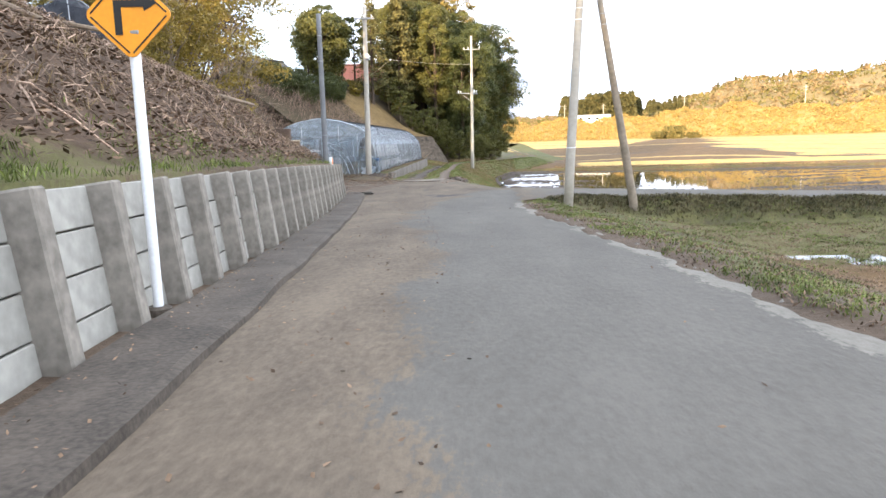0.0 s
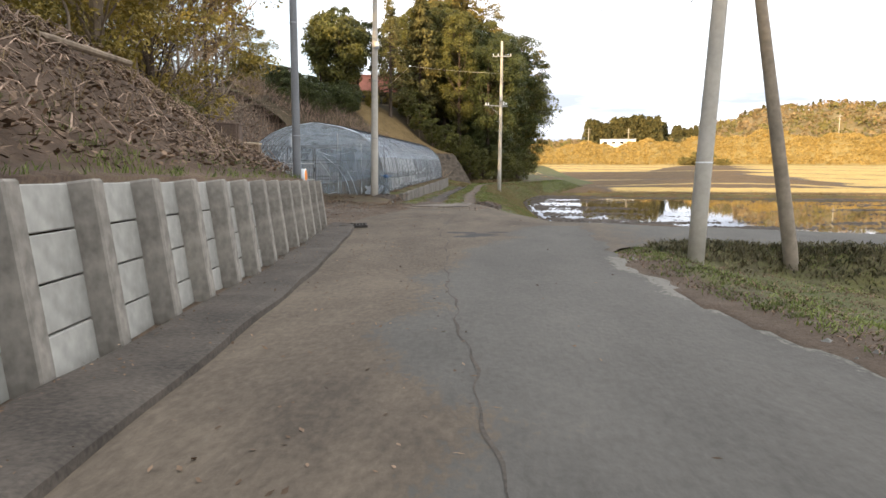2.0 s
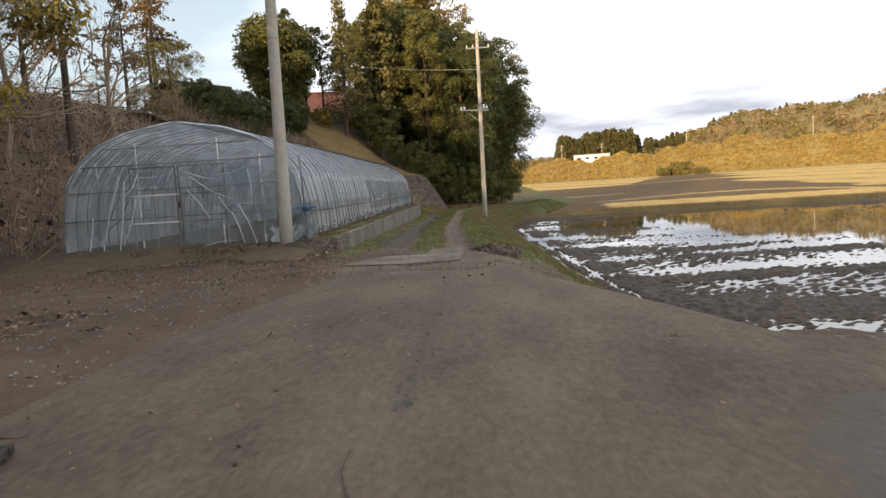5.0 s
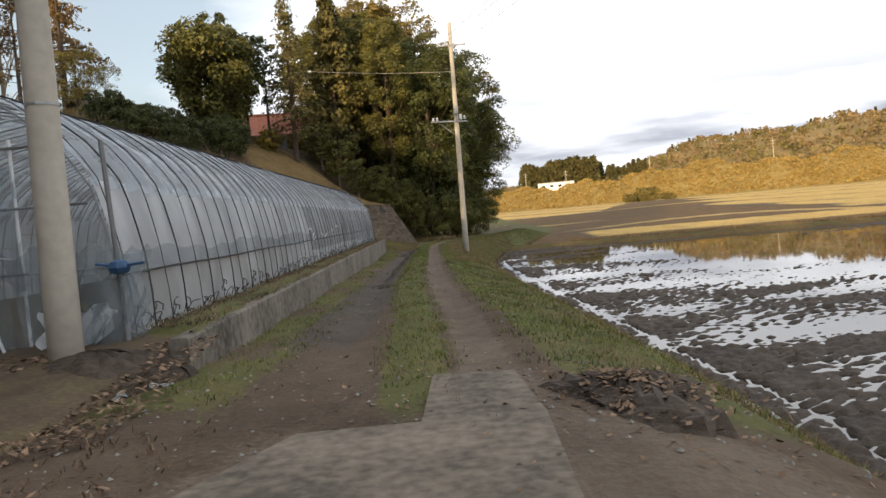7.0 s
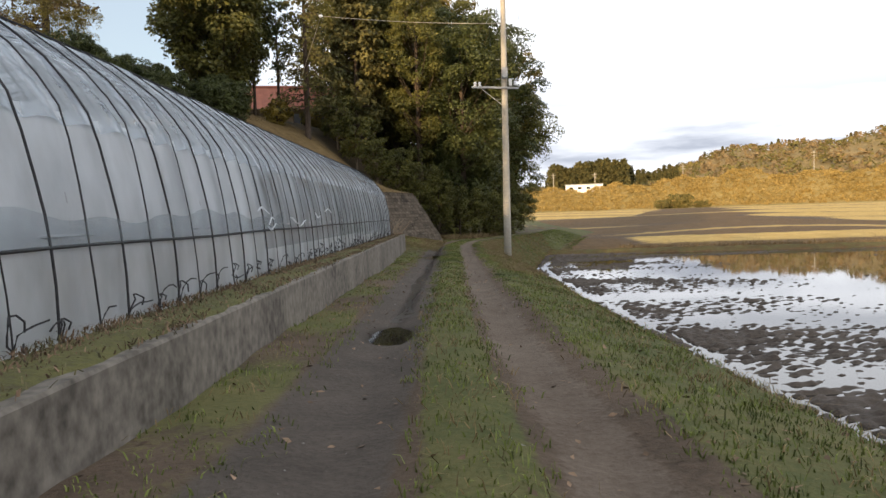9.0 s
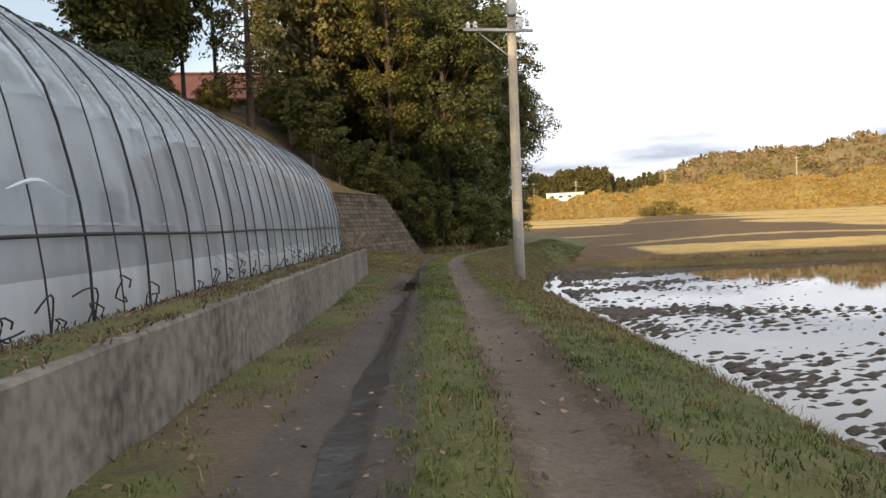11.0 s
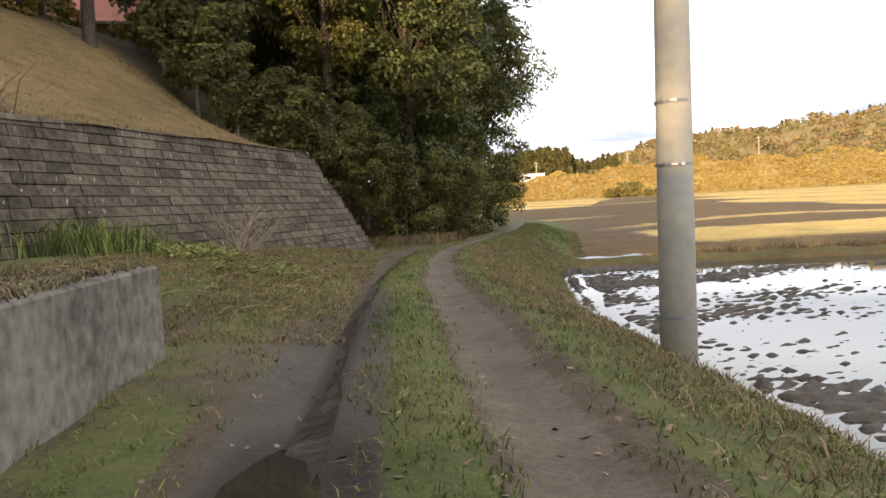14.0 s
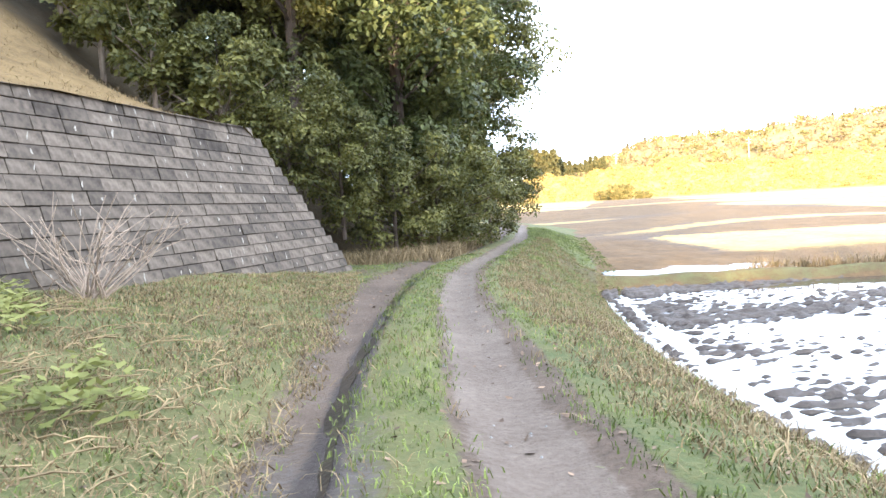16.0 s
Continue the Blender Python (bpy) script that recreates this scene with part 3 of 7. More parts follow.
fall_m = ease(0.85, 1.0, np.clip((XX - track_x(YY) - 1.15) / np.maximum(bank_foot(YY) - track_x(YY) - 1.15, 0.5), 0, 1)) * ease(31, 34.5, YY)
verge2 = ease(13.5, 17, YY) * (YY < cross_near(XX)) * ease(0.3, 0.8, XX - road_right(np.minimum(YY, 22.2))) * ease(22, 14, XX)
verge = ease(0.2, 0.7, XX - road_right(np.minimum(YY, 22.2))) * ease(5.2, 3.4, XX - road_right(np.minimum(YY, 22.2))) * ease(24, 23, YY)
bank = ease(35, 38, YY) * np.maximum(shoulder * (1 - fall_m), np.maximum(crown * 1.0, margin * (0.55 + 0.25 * np.sin(1.7 * YY) * np.sin(2.3 * XX))))
grass = np.maximum(bank, np.maximum(verge * (0.50 + 0.25 * np.sin(1.1 * YY) * np.sin(0.9 * XX + 1)), verge2 * 0.55))
grass = np.maximum(grass, ease(31, 29, YY) * ease(27.6, 28.4, YY) * ease(0, 2, XX) * 0.8)
grass = np.maximum(grass, ease(70, 73, YY) * ease(100, 92, YY) * ease(-4.2, -4.8, XX) * 0.9)
grass = np.where((np.abs(YY - 94.2 + 0.10 * (XX - 8)) < 0.9) & (XX > 2), 0.5, grass)
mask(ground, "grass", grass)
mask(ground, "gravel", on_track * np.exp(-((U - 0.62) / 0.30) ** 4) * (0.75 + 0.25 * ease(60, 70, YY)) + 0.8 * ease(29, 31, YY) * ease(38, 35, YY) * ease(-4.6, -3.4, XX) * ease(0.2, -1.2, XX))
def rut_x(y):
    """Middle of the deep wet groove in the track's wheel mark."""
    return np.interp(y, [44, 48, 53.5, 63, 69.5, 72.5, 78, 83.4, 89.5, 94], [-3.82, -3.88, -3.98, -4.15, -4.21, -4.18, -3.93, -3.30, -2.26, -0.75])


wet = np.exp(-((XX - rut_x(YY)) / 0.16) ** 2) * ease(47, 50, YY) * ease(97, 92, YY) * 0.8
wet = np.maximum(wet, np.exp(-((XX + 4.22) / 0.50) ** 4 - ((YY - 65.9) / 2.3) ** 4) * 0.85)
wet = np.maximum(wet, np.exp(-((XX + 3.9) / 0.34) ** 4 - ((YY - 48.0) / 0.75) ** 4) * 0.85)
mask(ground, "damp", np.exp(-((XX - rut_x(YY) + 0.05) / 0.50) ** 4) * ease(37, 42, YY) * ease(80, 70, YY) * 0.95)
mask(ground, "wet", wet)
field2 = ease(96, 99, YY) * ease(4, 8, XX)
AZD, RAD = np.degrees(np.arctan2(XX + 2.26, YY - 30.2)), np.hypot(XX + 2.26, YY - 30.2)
# bright straw starts at the shadow's edge: sunlight painted into the field's colour
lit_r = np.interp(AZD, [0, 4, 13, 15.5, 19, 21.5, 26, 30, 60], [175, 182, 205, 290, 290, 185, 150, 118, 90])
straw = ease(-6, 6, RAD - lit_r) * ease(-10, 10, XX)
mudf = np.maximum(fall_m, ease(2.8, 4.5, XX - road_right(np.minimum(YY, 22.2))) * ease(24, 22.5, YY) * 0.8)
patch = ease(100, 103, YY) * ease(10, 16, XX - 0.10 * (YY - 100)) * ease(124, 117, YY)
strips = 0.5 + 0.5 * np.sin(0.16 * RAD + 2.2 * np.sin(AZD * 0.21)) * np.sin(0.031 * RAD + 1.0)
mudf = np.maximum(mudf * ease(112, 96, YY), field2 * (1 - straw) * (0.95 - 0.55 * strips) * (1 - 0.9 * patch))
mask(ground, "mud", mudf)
# cut field's own straw, plus sunlit strips and hill foot painted in
mask(ground, "stubble_and_sun", np.maximum(patch * 0.85, np.maximum(straw * (0.75 + 0.3 * np.sin(RAD * 0.21 + AZD * 0.3)), field2 * 0.62 * ease(0.72, 0.95, strips))))

# ---- roads ----
rows = spaced([(-60, 0, 30), (0, 26.5, 190)])
cols = 44


def on_road(i, j):
    y = rows[i]
    a, b = float(road_left(y)) - 0.02, float(road_right(min(y, 22.2)))
    if y > 21.5:
        b += 0.0
    x = a + (b - a) * j / (cols - 1)
    if j == cols - 1:
        x += 0.07 * math.sin(y * 3.1) + 0.05 * math.sin(y * 7.7)
    return x, y, float(road_z(y)) + 0.035 - 0.03 * (abs(j / (cols - 1) - 0.5) * 2) ** 4 * (1.0 if j < cols / 2 else float(ease(21.6, 20.4, y)))


g = Geo().grid(len(rows), cols, on_road)
road = tagged(part("road", g, M_ASPHALT, smooth=True), "worn grey asphalt lane with soil washed over one side", "road", kind="structure")
uj = np.tile(np.arange(cols) / (cols - 1), len(rows))
yj = np.repeat(rows, cols)
lim = 0.34 + 0.05 * np.sin(yj * 0.7) + 0.035 * np.sin(yj * 1.9 + 1) + 0.02 * np.sin(yj * 4.3) + 0.45 * ease(19, 26, yj)
mask(road, "soil", np.clip(ease(0.16, -0.10, uj - lim) * 0.98 * ease(-2, 6, yj), 0, 1))
mask(road, "edge", ease(0.90, 1.0, uj + 0.012 * np.sin(yj * 2.9) + 0.012 * np.sin(yj * 6.1)) * 0.85 * ease(21.4, 20.8, yj))
px2, py2 = np.array(g.v)[:, 0], np.array(g.v)[:, 1]
pools = np.zeros(len(px2))
for cx, cy, rx, ry in ((-1.64, 24.6, 0.22, 0.22), (-1.02, 24.2, 0.42, 0.36), (-0.72, 24.75, 0.30, 0.16), (-1.28, 24.65, 0.16, 0.14), (-1.36, 23.8, 0.26, 0.20)):
    pools = np.maximum(pools, np.exp(-((px2 - cx) / rx) ** 4 - ((py2 - cy) / ry) ** 4))
mask(road, "patch", pools * 0.72)
# a long ragged crack in the asphalt
crack = Geo()
cy_ = np.linspace(11.5, 26.0, 120)
cx_ = np.interp(cy_, [11.5, 13.4, 15.5, 19, 23.4, 23.9, 26], [-0.45, -0.62, -0.89, -1.32, -1.68, -1.84, -2.14]) + 0.03 * np.sin(cy_ * 3.1) + 0.015 * np.sin(cy_ * 9.7)
crack.grid(120, 2, lambda i, j: (float(cx_[i]) + (j - 0.5) * (0.016 + 0.010 * math.sin(cy_[i] * 5.3)), cy_[i], float(road_z(cy_[i])) + 0.0385))
part("crack", crack, M_GUTTER, road, "dark ragged crack")

RX = spaced([(-4.3, 0.7, 26), (0.7, 0.8, 1), (0.8, 6, 28), (6, 60, 40)])
CN_ROWS = 22


def on_cross(i, j):
    x = RX[j]
    a, b = (float(cross_near(x)) - 0.05 if x > 1.1 else (21.4 if x > 0.75 else 26.4)), float(cross_far(x)) if x > -1.2 else float(np.interp(x, [-4.3, -3.6, -1.2], [29.0, 33.5, 33.5]))
    if -1.2 < x < 0.6:
        b = float(np.interp(x, [-1.2, 0.6], [33.5, 27.8]))
    y = a + (b - a) * i / (CN_ROWS - 1)
    y += (0.06 * math.sin(x * 4.3) + 0.04 * math.sin(x * 9.1) + (0.5 * math.sin(x * 1.7 + 1) + 0.25 * math.sin(x * 3.9) if x < 0 else 0.0)) * (i == CN_ROWS - 1)
    return x, y, float(road_z(y)) - 0.03 * min(max(x - 1.0, 0), 40) + 0.029 - 0.012 * (abs(i / (CN_ROWS - 1) - 0.5) * 2) ** 4 - 0.05 * (i == CN_ROWS - 1) * (x < 0.6)


g = Geo().grid(CN_ROWS, len(RX), on_cross)
road2 = tagged(part("road_bend", g, M_ASPHALT, smooth=True), "grey asphalt bend strewn with soil and wet patches", "road", kind="structure")
pv = np.array(g.v)
mask(road2, "soil", np.clip(0.82 * ease(3.4, -0.8, pv[:, 0] + 0.25 * np.sin(pv[:, 1] * 1.3)) + 0.30 * ease(9, 0, pv[:, 0]), 0, 1))
mask(road2, "edge", 0.7 * np.repeat(ease(0.93, 1.0, np.arange(CN_ROWS) / (CN_ROWS - 1)), len(RX)) * ease(-0.5, 1, pv[:, 0]) * 0.8)
pt = np.maximum(np.exp(-((pv[:, 0] + 1.0) / 0.55) ** 2 - ((pv[:, 1] - 27.0) / 0.35) ** 2), np.exp(-((pv[:, 0] + 2.2) / 0.3) ** 2 - ((pv[:, 1] - 28.4) / 0.25) ** 2))
mask(road2, "patch", np.maximum(pt * 0.0, np.exp(-((pv[:, 0] + 2.0) / 0.03) ** 2) * 0.45))

# concrete slab where the track begins
ring = [(-3.95, 34.75), (-3.75, 35.35), (-3.35, 36.25), (-2.62, 36.28), (-2.55, 37.55), (-1.92, 37.50), (-1.88, 36.3), (-1.93, 34.6), (-2.9, 34.5)]
ring = [(x + 0.03 * math.sin(9 * y), y) for x, y in ring]
g = Geo().quads([(x, y, float(road_z(y)) + 0.022) for x, y in ring] + [(x, y, float(road_z(y)) - 0.2) for x, y in ring],
                [tuple(range(9)), *[(k, 9 + k, 9 + (k + 1) % 9, (k + 1) % 9) for k in range(9)]])
slab = part("concrete_slab", g, M_SLAB)
tagged(slab, "worn soil-stained concrete slab across the start of the track", "slab", kind="structure")

# gutter kerb at the foot of the wall
gy = np.linspace(-12, 26.2, 110)
prof = [(0.02, -0.25), (0.02, 0.07), (0.34, 0.075), (0.58, 0.08), (0.64, 0.065), (0.67, -0.25)]
g = Geo().grid(len(gy), len(prof), lambda i, j: (float(wall_x(gy[i])) + prof[j][0] * (0.35 + 0.65 * math.sqrt(max(0.0, 1 - max(0.0, (gy[i] - 25.2) / 1.0) ** 2))) + 0.012 * math.sin(gy[i] * 2.7), gy[i], float(road_z(gy[i])) + prof[j][1] + 0.01 * math.sin(gy[i] * 1.9 + j)))
tagged(part("kerb", g, M_GUTTER, smooth=False), "dark concrete footing strip along the wall", "kerb", kind="structure")

# ---- wet field: lumpy mud standing in water ----
px_, py_ = spaced([(0.6, 16, 220), (16, 30, 110), (30, 60, 60)]), spaced([(33.5, 94, 760)])
PX, PY = np.meshgrid(px_, py_)


def lumps(x, y):
    """Rows of turned mud, drawn out along the field, with hollows between."""
    a = np.zeros_like(x)
    rng = np.random.default_rng(4)
    for k in range(46):
        fx, fy, ph = rng.normal(0, 3.0), rng.normal(0, 4.6), rng.uniform(0, 6.3)
        fx, fy = (fx * 0.35, fy * 0.6) if k % 3 == 0 else (fx * 3.2, fy * 3.0)
        a += np.sin(fx * x + fy * y + ph) / (1 + 0.035 * math.hypot(fx, fy))
    return a / 4.2


def clods(x, y):
    """Small uneven clods of several sizes, drawn out along the ploughing."""
    rng = np.random.default_rng(6)
    a, b = np.zeros_like(x), np.zeros_like(x)
    for k in range(60):
        f, t, ph = rng.uniform(7, 24), rng.normal(1.75, 0.55), rng.uniform(0, 6.3)
        a += np.sin(f * (math.cos(t) * x + math.sin(t) * y) + ph + 1.5 * np.sin(0.8 * x + 0.5 * y + k))
    for k in range(24):
        f, t, ph = rng.uniform(0.5, 2.2), rng.normal(1.8, 0.30), rng.uniform(0, 6.3)
        b += np.sin(f * (math.cos(t) * x + math.sin(t) * y) + ph + 1.2 * np.sin(0.35 * x - 0.3 * y + k))
    return a / 5.5, b / 3.4


FINE, BROAD = clods(PX, PY)
LUMP = 0.35 * lumps(PX, PY)
off = PX - bank_foot(PY)
edge = np.clip(off / 2.2, 0, 1)
ditch = np.exp(-((off - 0.50 - 0.08 * np.sin(PY * 0.9) - 0.05 * np.sin(PY * 2.7)) / (0.045 + 0.025 * np.sin(PY * 1.7) * np.sin(PY * 0.6) + 0.03 * ease(62, 70, PY))) ** 2)
# bare mud beside the ditch and at the near end, open water far out
dry = 0.026 * np.exp(-((off - 1.25) / 0.65) ** 4) + 0.030 * ease(54, 40, PY + 0.30 * np.clip(off, 0, 20)) - 0.042 * ease(4, 13, off) * ease(44, 66, PY) - 0.012 * ease(5, 14, off) - 0.026 * ease(55, 66, PY) + 0.024 * ease(83, 92, PY) + 0.045 * ease(17, 30, off)
MUDZ = PADDY_Z + 0.022 * BROAD + 0.032 * FINE + 0.012 * LUMP + 0.006 * np.random.default_rng(2).normal(size=PX.shape) - 0.010 + dry + 0.05 * (1 - edge) * (off < 0.2) - 0.14 * ditch + 0.10 * ease(37, 34, PY)
MUDZ = MUDZ - 0.25 * ease(0.2, -0.5, PX - bank_foot(PY))
g = Geo()
g.v = np.stack([PX, PY, MUDZ], -1).reshape(-1, 3).tolist()
nc = len(px_)
ii = np.arange((len(py_) - 1) * nc).reshape(-1, nc)[:, :-1].ravel()
g.f = np.stack([ii, ii + 1, ii + nc + 1, ii + nc], -1).tolist()
tagged(part("paddy_mud", g, M_MUD, smooth=True), "turned dark mud in a flooded rice paddy", "mud", kind="structure")
g = Geo().grid(2, 2, lambda i, j: ((0.9, 60.0)[j], (33.0, 93.6)[i], PADDY_Z))
tagged(part("water", g, M_WATER), "still shallow water reflecting the sky", "water", kind="structure")
for nm, x0, x1, y0, y1, dz in (("puddle", 3.8, 8.5, 8.0, 17.5, -0.74), ("puddle", 5.0, 13.0, 96.3, 101.2, -2.375)):
    g = Geo().grid(2, 2, lambda i, j: ((x0, x1)[j], (y0, y1)[i], dz))
    tagged(part(nm, g, M_WATER), "shallow rainwater lying on bare mud", "puddle", kind="structure")

def puddle(cx, cy, rx, ry):
    """A sheet of water in a hollow; the ground round it makes its shore."""
    z = float(road_z(cy)) - 0.085
    rim = [(cx + 1.3 * rx * math.cos(a), cy + 1.25 * ry * math.sin(a)) for a in np.linspace(0, 2 * math.pi, 37)[:-1].tolist()]
    tagged(part("puddle", Geo().quads([(x, y, z + 0.8 * float(road_z(y) - road_z(cy))) for x, y in rim], [tuple(range(36))]), M_WATER), "brown rainwater standing in the wheel rut", "puddle", kind="structure")


for hollow in PUDDLES:
    puddle(*hollow)


def rut_w(y):
    """Half the groove's width: ragged pools at first, a thin line farther on."""
    pool = 0.10 * float(ease(73, 66, y)) * max(0.0, math.sin(y * 1.05 + 0.6) + 0.5 * math.sin(y * 2.6) + 0.2)
    return 0.050 * (0.45 + 0.55 * float(ease(66, 70, y) + ease(60, 57, y))) + 0.012 * math.sin(y * 2.1) * math.sin(y * 0.7) + 0.014 * math.sin(y * 5.7) + pool + 0.02 * pool * math.sin(y * 11)


ry_ = np.linspace(49.0, 93.0, 420)
rut = Geo().grid(420, 3, lambda i, j: (float(rut_x(ry_[i])) + (j - 1) * rut_w(ry_[i]) + 0.03 * math.sin(ry_[i] * 1.3), ry_[i],
                                       float(land(float(rut_x(ry_[i])) + (j - 1) * 0.08, ry_[i])) + 0.009 - 0.005 * (j == 1)))
tagged(part("wet_rut", rut, M_WETMUD, smooth=True), "black water-filled groove in the wheel mark", "rut", kind="structure")

# ---- the cut slope behind the panel wall ----
def slope_top(y):
    return np.interp(y, [-40, 6, 16, 25, 27], [2.9, 1.74, 1.52, 1.27, 1.2])


def slope_z(y, d):
    """Height of the cut slope d metres behind the wall."""
    top = slope_top(y)
    crest = np.interp(y, [-40, 4, 13, 20, 24, 27.5, 32], [4.5, 2.6, 2.7, 2.6, 1.9, 1.3, 1.1])
    rise = np.interp(d, [0, 0.35, 0.8, 2.2, 4.2, 7.5, 14, 40], [0, 0.03, 0.15, 0.62, 0.98, 1.0, 1.25, 3.6])
    full = top + crest * rise - 0.02
    low = road_z(y) - 0.15
    return low + (full - low) * (1 - ease(25.5, 26.3 + 0.85 * np.minimum(d, 9), y))


sy, sd = spaced([(-40, 0, 20), (0, 27, 86), (27, 36, 30)]), np.concatenate([[0.0], spaced([(0, 1.2, 6), (1.2, 9, 36), (9, 40, 14)])])
g = Geo().grid(len(sy), len(sd), lambda i, j: (float(wall_x(min(sy[i], 27))) - 0.41 - sd[j], sy[i], float(slope_z(sy[i], sd[j]) + 0.10 * wave(sd[j], sy[i], 1.2) * min(1, sd[j])) - 0.6 * (j == 0)))
hillside = tagged(part("embankment", g, M_SLOPE, smooth=True), "cleared earth slope strewn with cut brushwood above the wall", "embankment", kind="structure")
dd = np.tile(sd, len(sy))
yy = np.repeat(sy, len(sd))
mask(hillside, "grass", np.clip(ease(1.1, 0.3, dd) * 0.38 + 0.25 * ease(14, 4, yy) * ease(4.5, 2, dd), 0, 1))

# terrace of the greenhouse behind its low wall
def low_wall_x(y):
    return np.interp(y, [38.5, 69.75], [-4.90, -5.70])


ty_, tx_ = np.concatenate([np.linspace(35.2, 69.2, 52), np.linspace(69.3, 70.0, 8)]), np.linspace(0, 1, 12)
g = Geo().grid(60, 12, lambda i, j: (float(low_wall_x(ty_[i])) - 0.12 - 8.2 * tx_[j] ** 1.5, ty_[i],
                                     float(np.interp(ty_[i], [35.2, 39.2, 69.2, 69.55, 69.8, 74], [-0.06, 0.30, 0.31, 0.20, -0.9, -1.2])) + 0.03 * float(wave(8 * tx_[j], ty_[i], 1.0)) - 0.40 * float(ease(0.12, 0.0, tx_[j])) * float(ease(38.6, 38.2, ty_[i]))))
terrace = tagged(part("terrace", g, M_GROUND, smooth=True), "levelled earth strip with thin dry grass beside the greenhouse", "terrace", kind="structure")
n_t = 60 * 12
mask(terrace, "grass", np.full(n_t, 0.42)), mask(terrace, "stubble_and_sun", np.full(n_t, 0.2))
for nm in ("mud", "wet", "gravel"):
    mask(terrace, nm, np.zeros(n_t))

# the slope over the block wall
B0, T0 = Vector((-4.55, 88.6, -0.80)), Vector((-6.38, 85.8, 2.55))
WAY = Vector((-0.34, -0.94, 0)).normalized()         # along the block wall, towards the camera's start
BACK = Vector((-0.94, 0.34, 0)).normalized()


def on_upper(i, j):
    s, d = -14 + i * 1.2, j * 0.9
    p = T0 + WAY * s + BACK * (d - 0.12)
    low = max(0.0, -s)
    z = 2.5 + 6.2 * float(ease(-0.5, 13, d)) * 1.0 - min(low * 0.85, 3.4) * float(ease(9, 0, d)) + 0.05 * float(wave(p.x, p.y, 0.8))
    z -= 3.2 * float(ease(6, 16, s)) * float(ease(0, 8, d + 2)) * 0.25
    return p.x, p.y, z


g = Geo().grid(30, 28, on_upper)
upper = tagged(part("grass_slope", g, M_TAN, smooth=True), "tan dry-grass slope above the block wall", "slope", kind="structure")
s_up, d_up = np.repeat(-14 + np.arange(30) * 1.2, 28), np.tile(np.arange(28) * 0.9, 30)
mask(upper, "grass", np.maximum(ease(2, -4, s_up) * 0.9, ease(8.0, 11.0, s_up + 0.3 * d_up) * 0.95))

# ---- far hills ----
AZ = np.radians(np.linspace(-70, 100, 150))
FRONT_A, FRONT_H = [-70, -20, 0, 5.5, 11.8, 16.9, 21.6, 26, 30, 45, 100], [10, 9, 9, 10.4, 11.6, 13.8, 16.8, 13.6, 15.2, 15, 12]
BACK_A, BACK_H = [-70, 0, 8, 13, 15, 17.2, 19.1, 21.2, 23.7, 26, 28.2, 30, 36, 45, 100], [26, 18, 17, 20, 24, 33, 40.5, 46.5, 47, 46.5, 47.5, 51, 54, 52, 45]
HC = Vector((-2.7, 36))


def hill_point(a, r):
    deg = math.degrees(a)
    f, b = float(np.interp(deg, FRONT_A, FRONT_H)), float(np.interp(deg, BACK_A, BACK_H))
    x, y = HC.x + r * math.sin(a), HC.y + r * math.cos(a)
    z = 0.1 + (f - 0.1) * float(ease(318, 372, r)) ** 0.8
    z = z - 3 * float(ease(372, 420, r)) + (b - f + 3) * float(ease(430, 640, r)) - 20 * float(ease(700, 1000, r))
    return x, y, z + (1.6 * math.sin(deg * 1.3 + r * 0.03) + 0.8 * math.sin(deg * 3.7 - r * 0.05)) * float(ease(320, 380, r))


HR = [290, 305, 318, 326, 334, 342, 350, 358, 366, 374, 385, 400, 420, 450, 480, 510, 540, 570, 600, 630, 660, 720, 820, 1000]
g = Geo().grid(len(HR), len(AZ), lambda i, j: hill_point(AZ[j], HR[i]))
far = tagged(part("far_hill", g, M_HILL, smooth=True), "sunlit scrub-covered hills beyond the fields", "hill", kind="structure")
mask(far, "grass", np.repeat(ease(380, 470, np.array(HR)), len(AZ)))


# ---- foliage ----
def leaves(rng, centres, radii, per, size, flat=0.75, droop=0.0):
    """Vertices and faces of many small bent leaves, thick on the outside of each clump."""
    n = len(centres) * per
    c = np.repeat(np.asarray(centres), per, axis=0)
    r = np.repeat(np.asarray(radii), per)
    d = rng.normal(size=(n, 3))
    d[:, 2] = np.where(rng.random(n) < 0.62, np.abs(d[:, 2]), d[:, 2])      # a clump is thickest on its upper side
    d /= np.linalg.norm(d, axis=1, keepdims=True)
    rad = r * (0.62 + 0.45 * rng.random(n) ** 0.6)
    p = c + d * rad[:, None] * np.array([1, 1, flat])
    nrm = d * 0.9 + rng.normal(scale=0.45, size=(n, 3)) + np.array([0, 0, 0.35])
    nrm /= np.linalg.norm(nrm, axis=1, keepdims=True)
    a = np.cross(nrm, rng.normal(size=(n, 3))) + np.array([0, 0, -droop])
    a /= np.linalg.norm(a, axis=1, keepdims=True)
    b = np.cross(nrm, a)
    s = size * (0.6 + 0.8 * rng.random(n))[:, None]
    v = np.stack([p, p + a * s * 0.5 + b * s * 0.30 + nrm * s * 0.08, p + a * s, p + a * s * 0.5 - b * s * 0.30 + nrm * s * 0.08], 1).reshape(-1, 3)
    k = np.arange(n) * 4
    return v, np.stack([k, k + 1, k + 2, k + 3], -1)


def leaf_mesh(name, v, f, mat):
    me = bpy.data.meshes.new(name)
    me.from_pydata(v.tolist(), [], f.tolist())
    me.materials.append(mat)
    return me


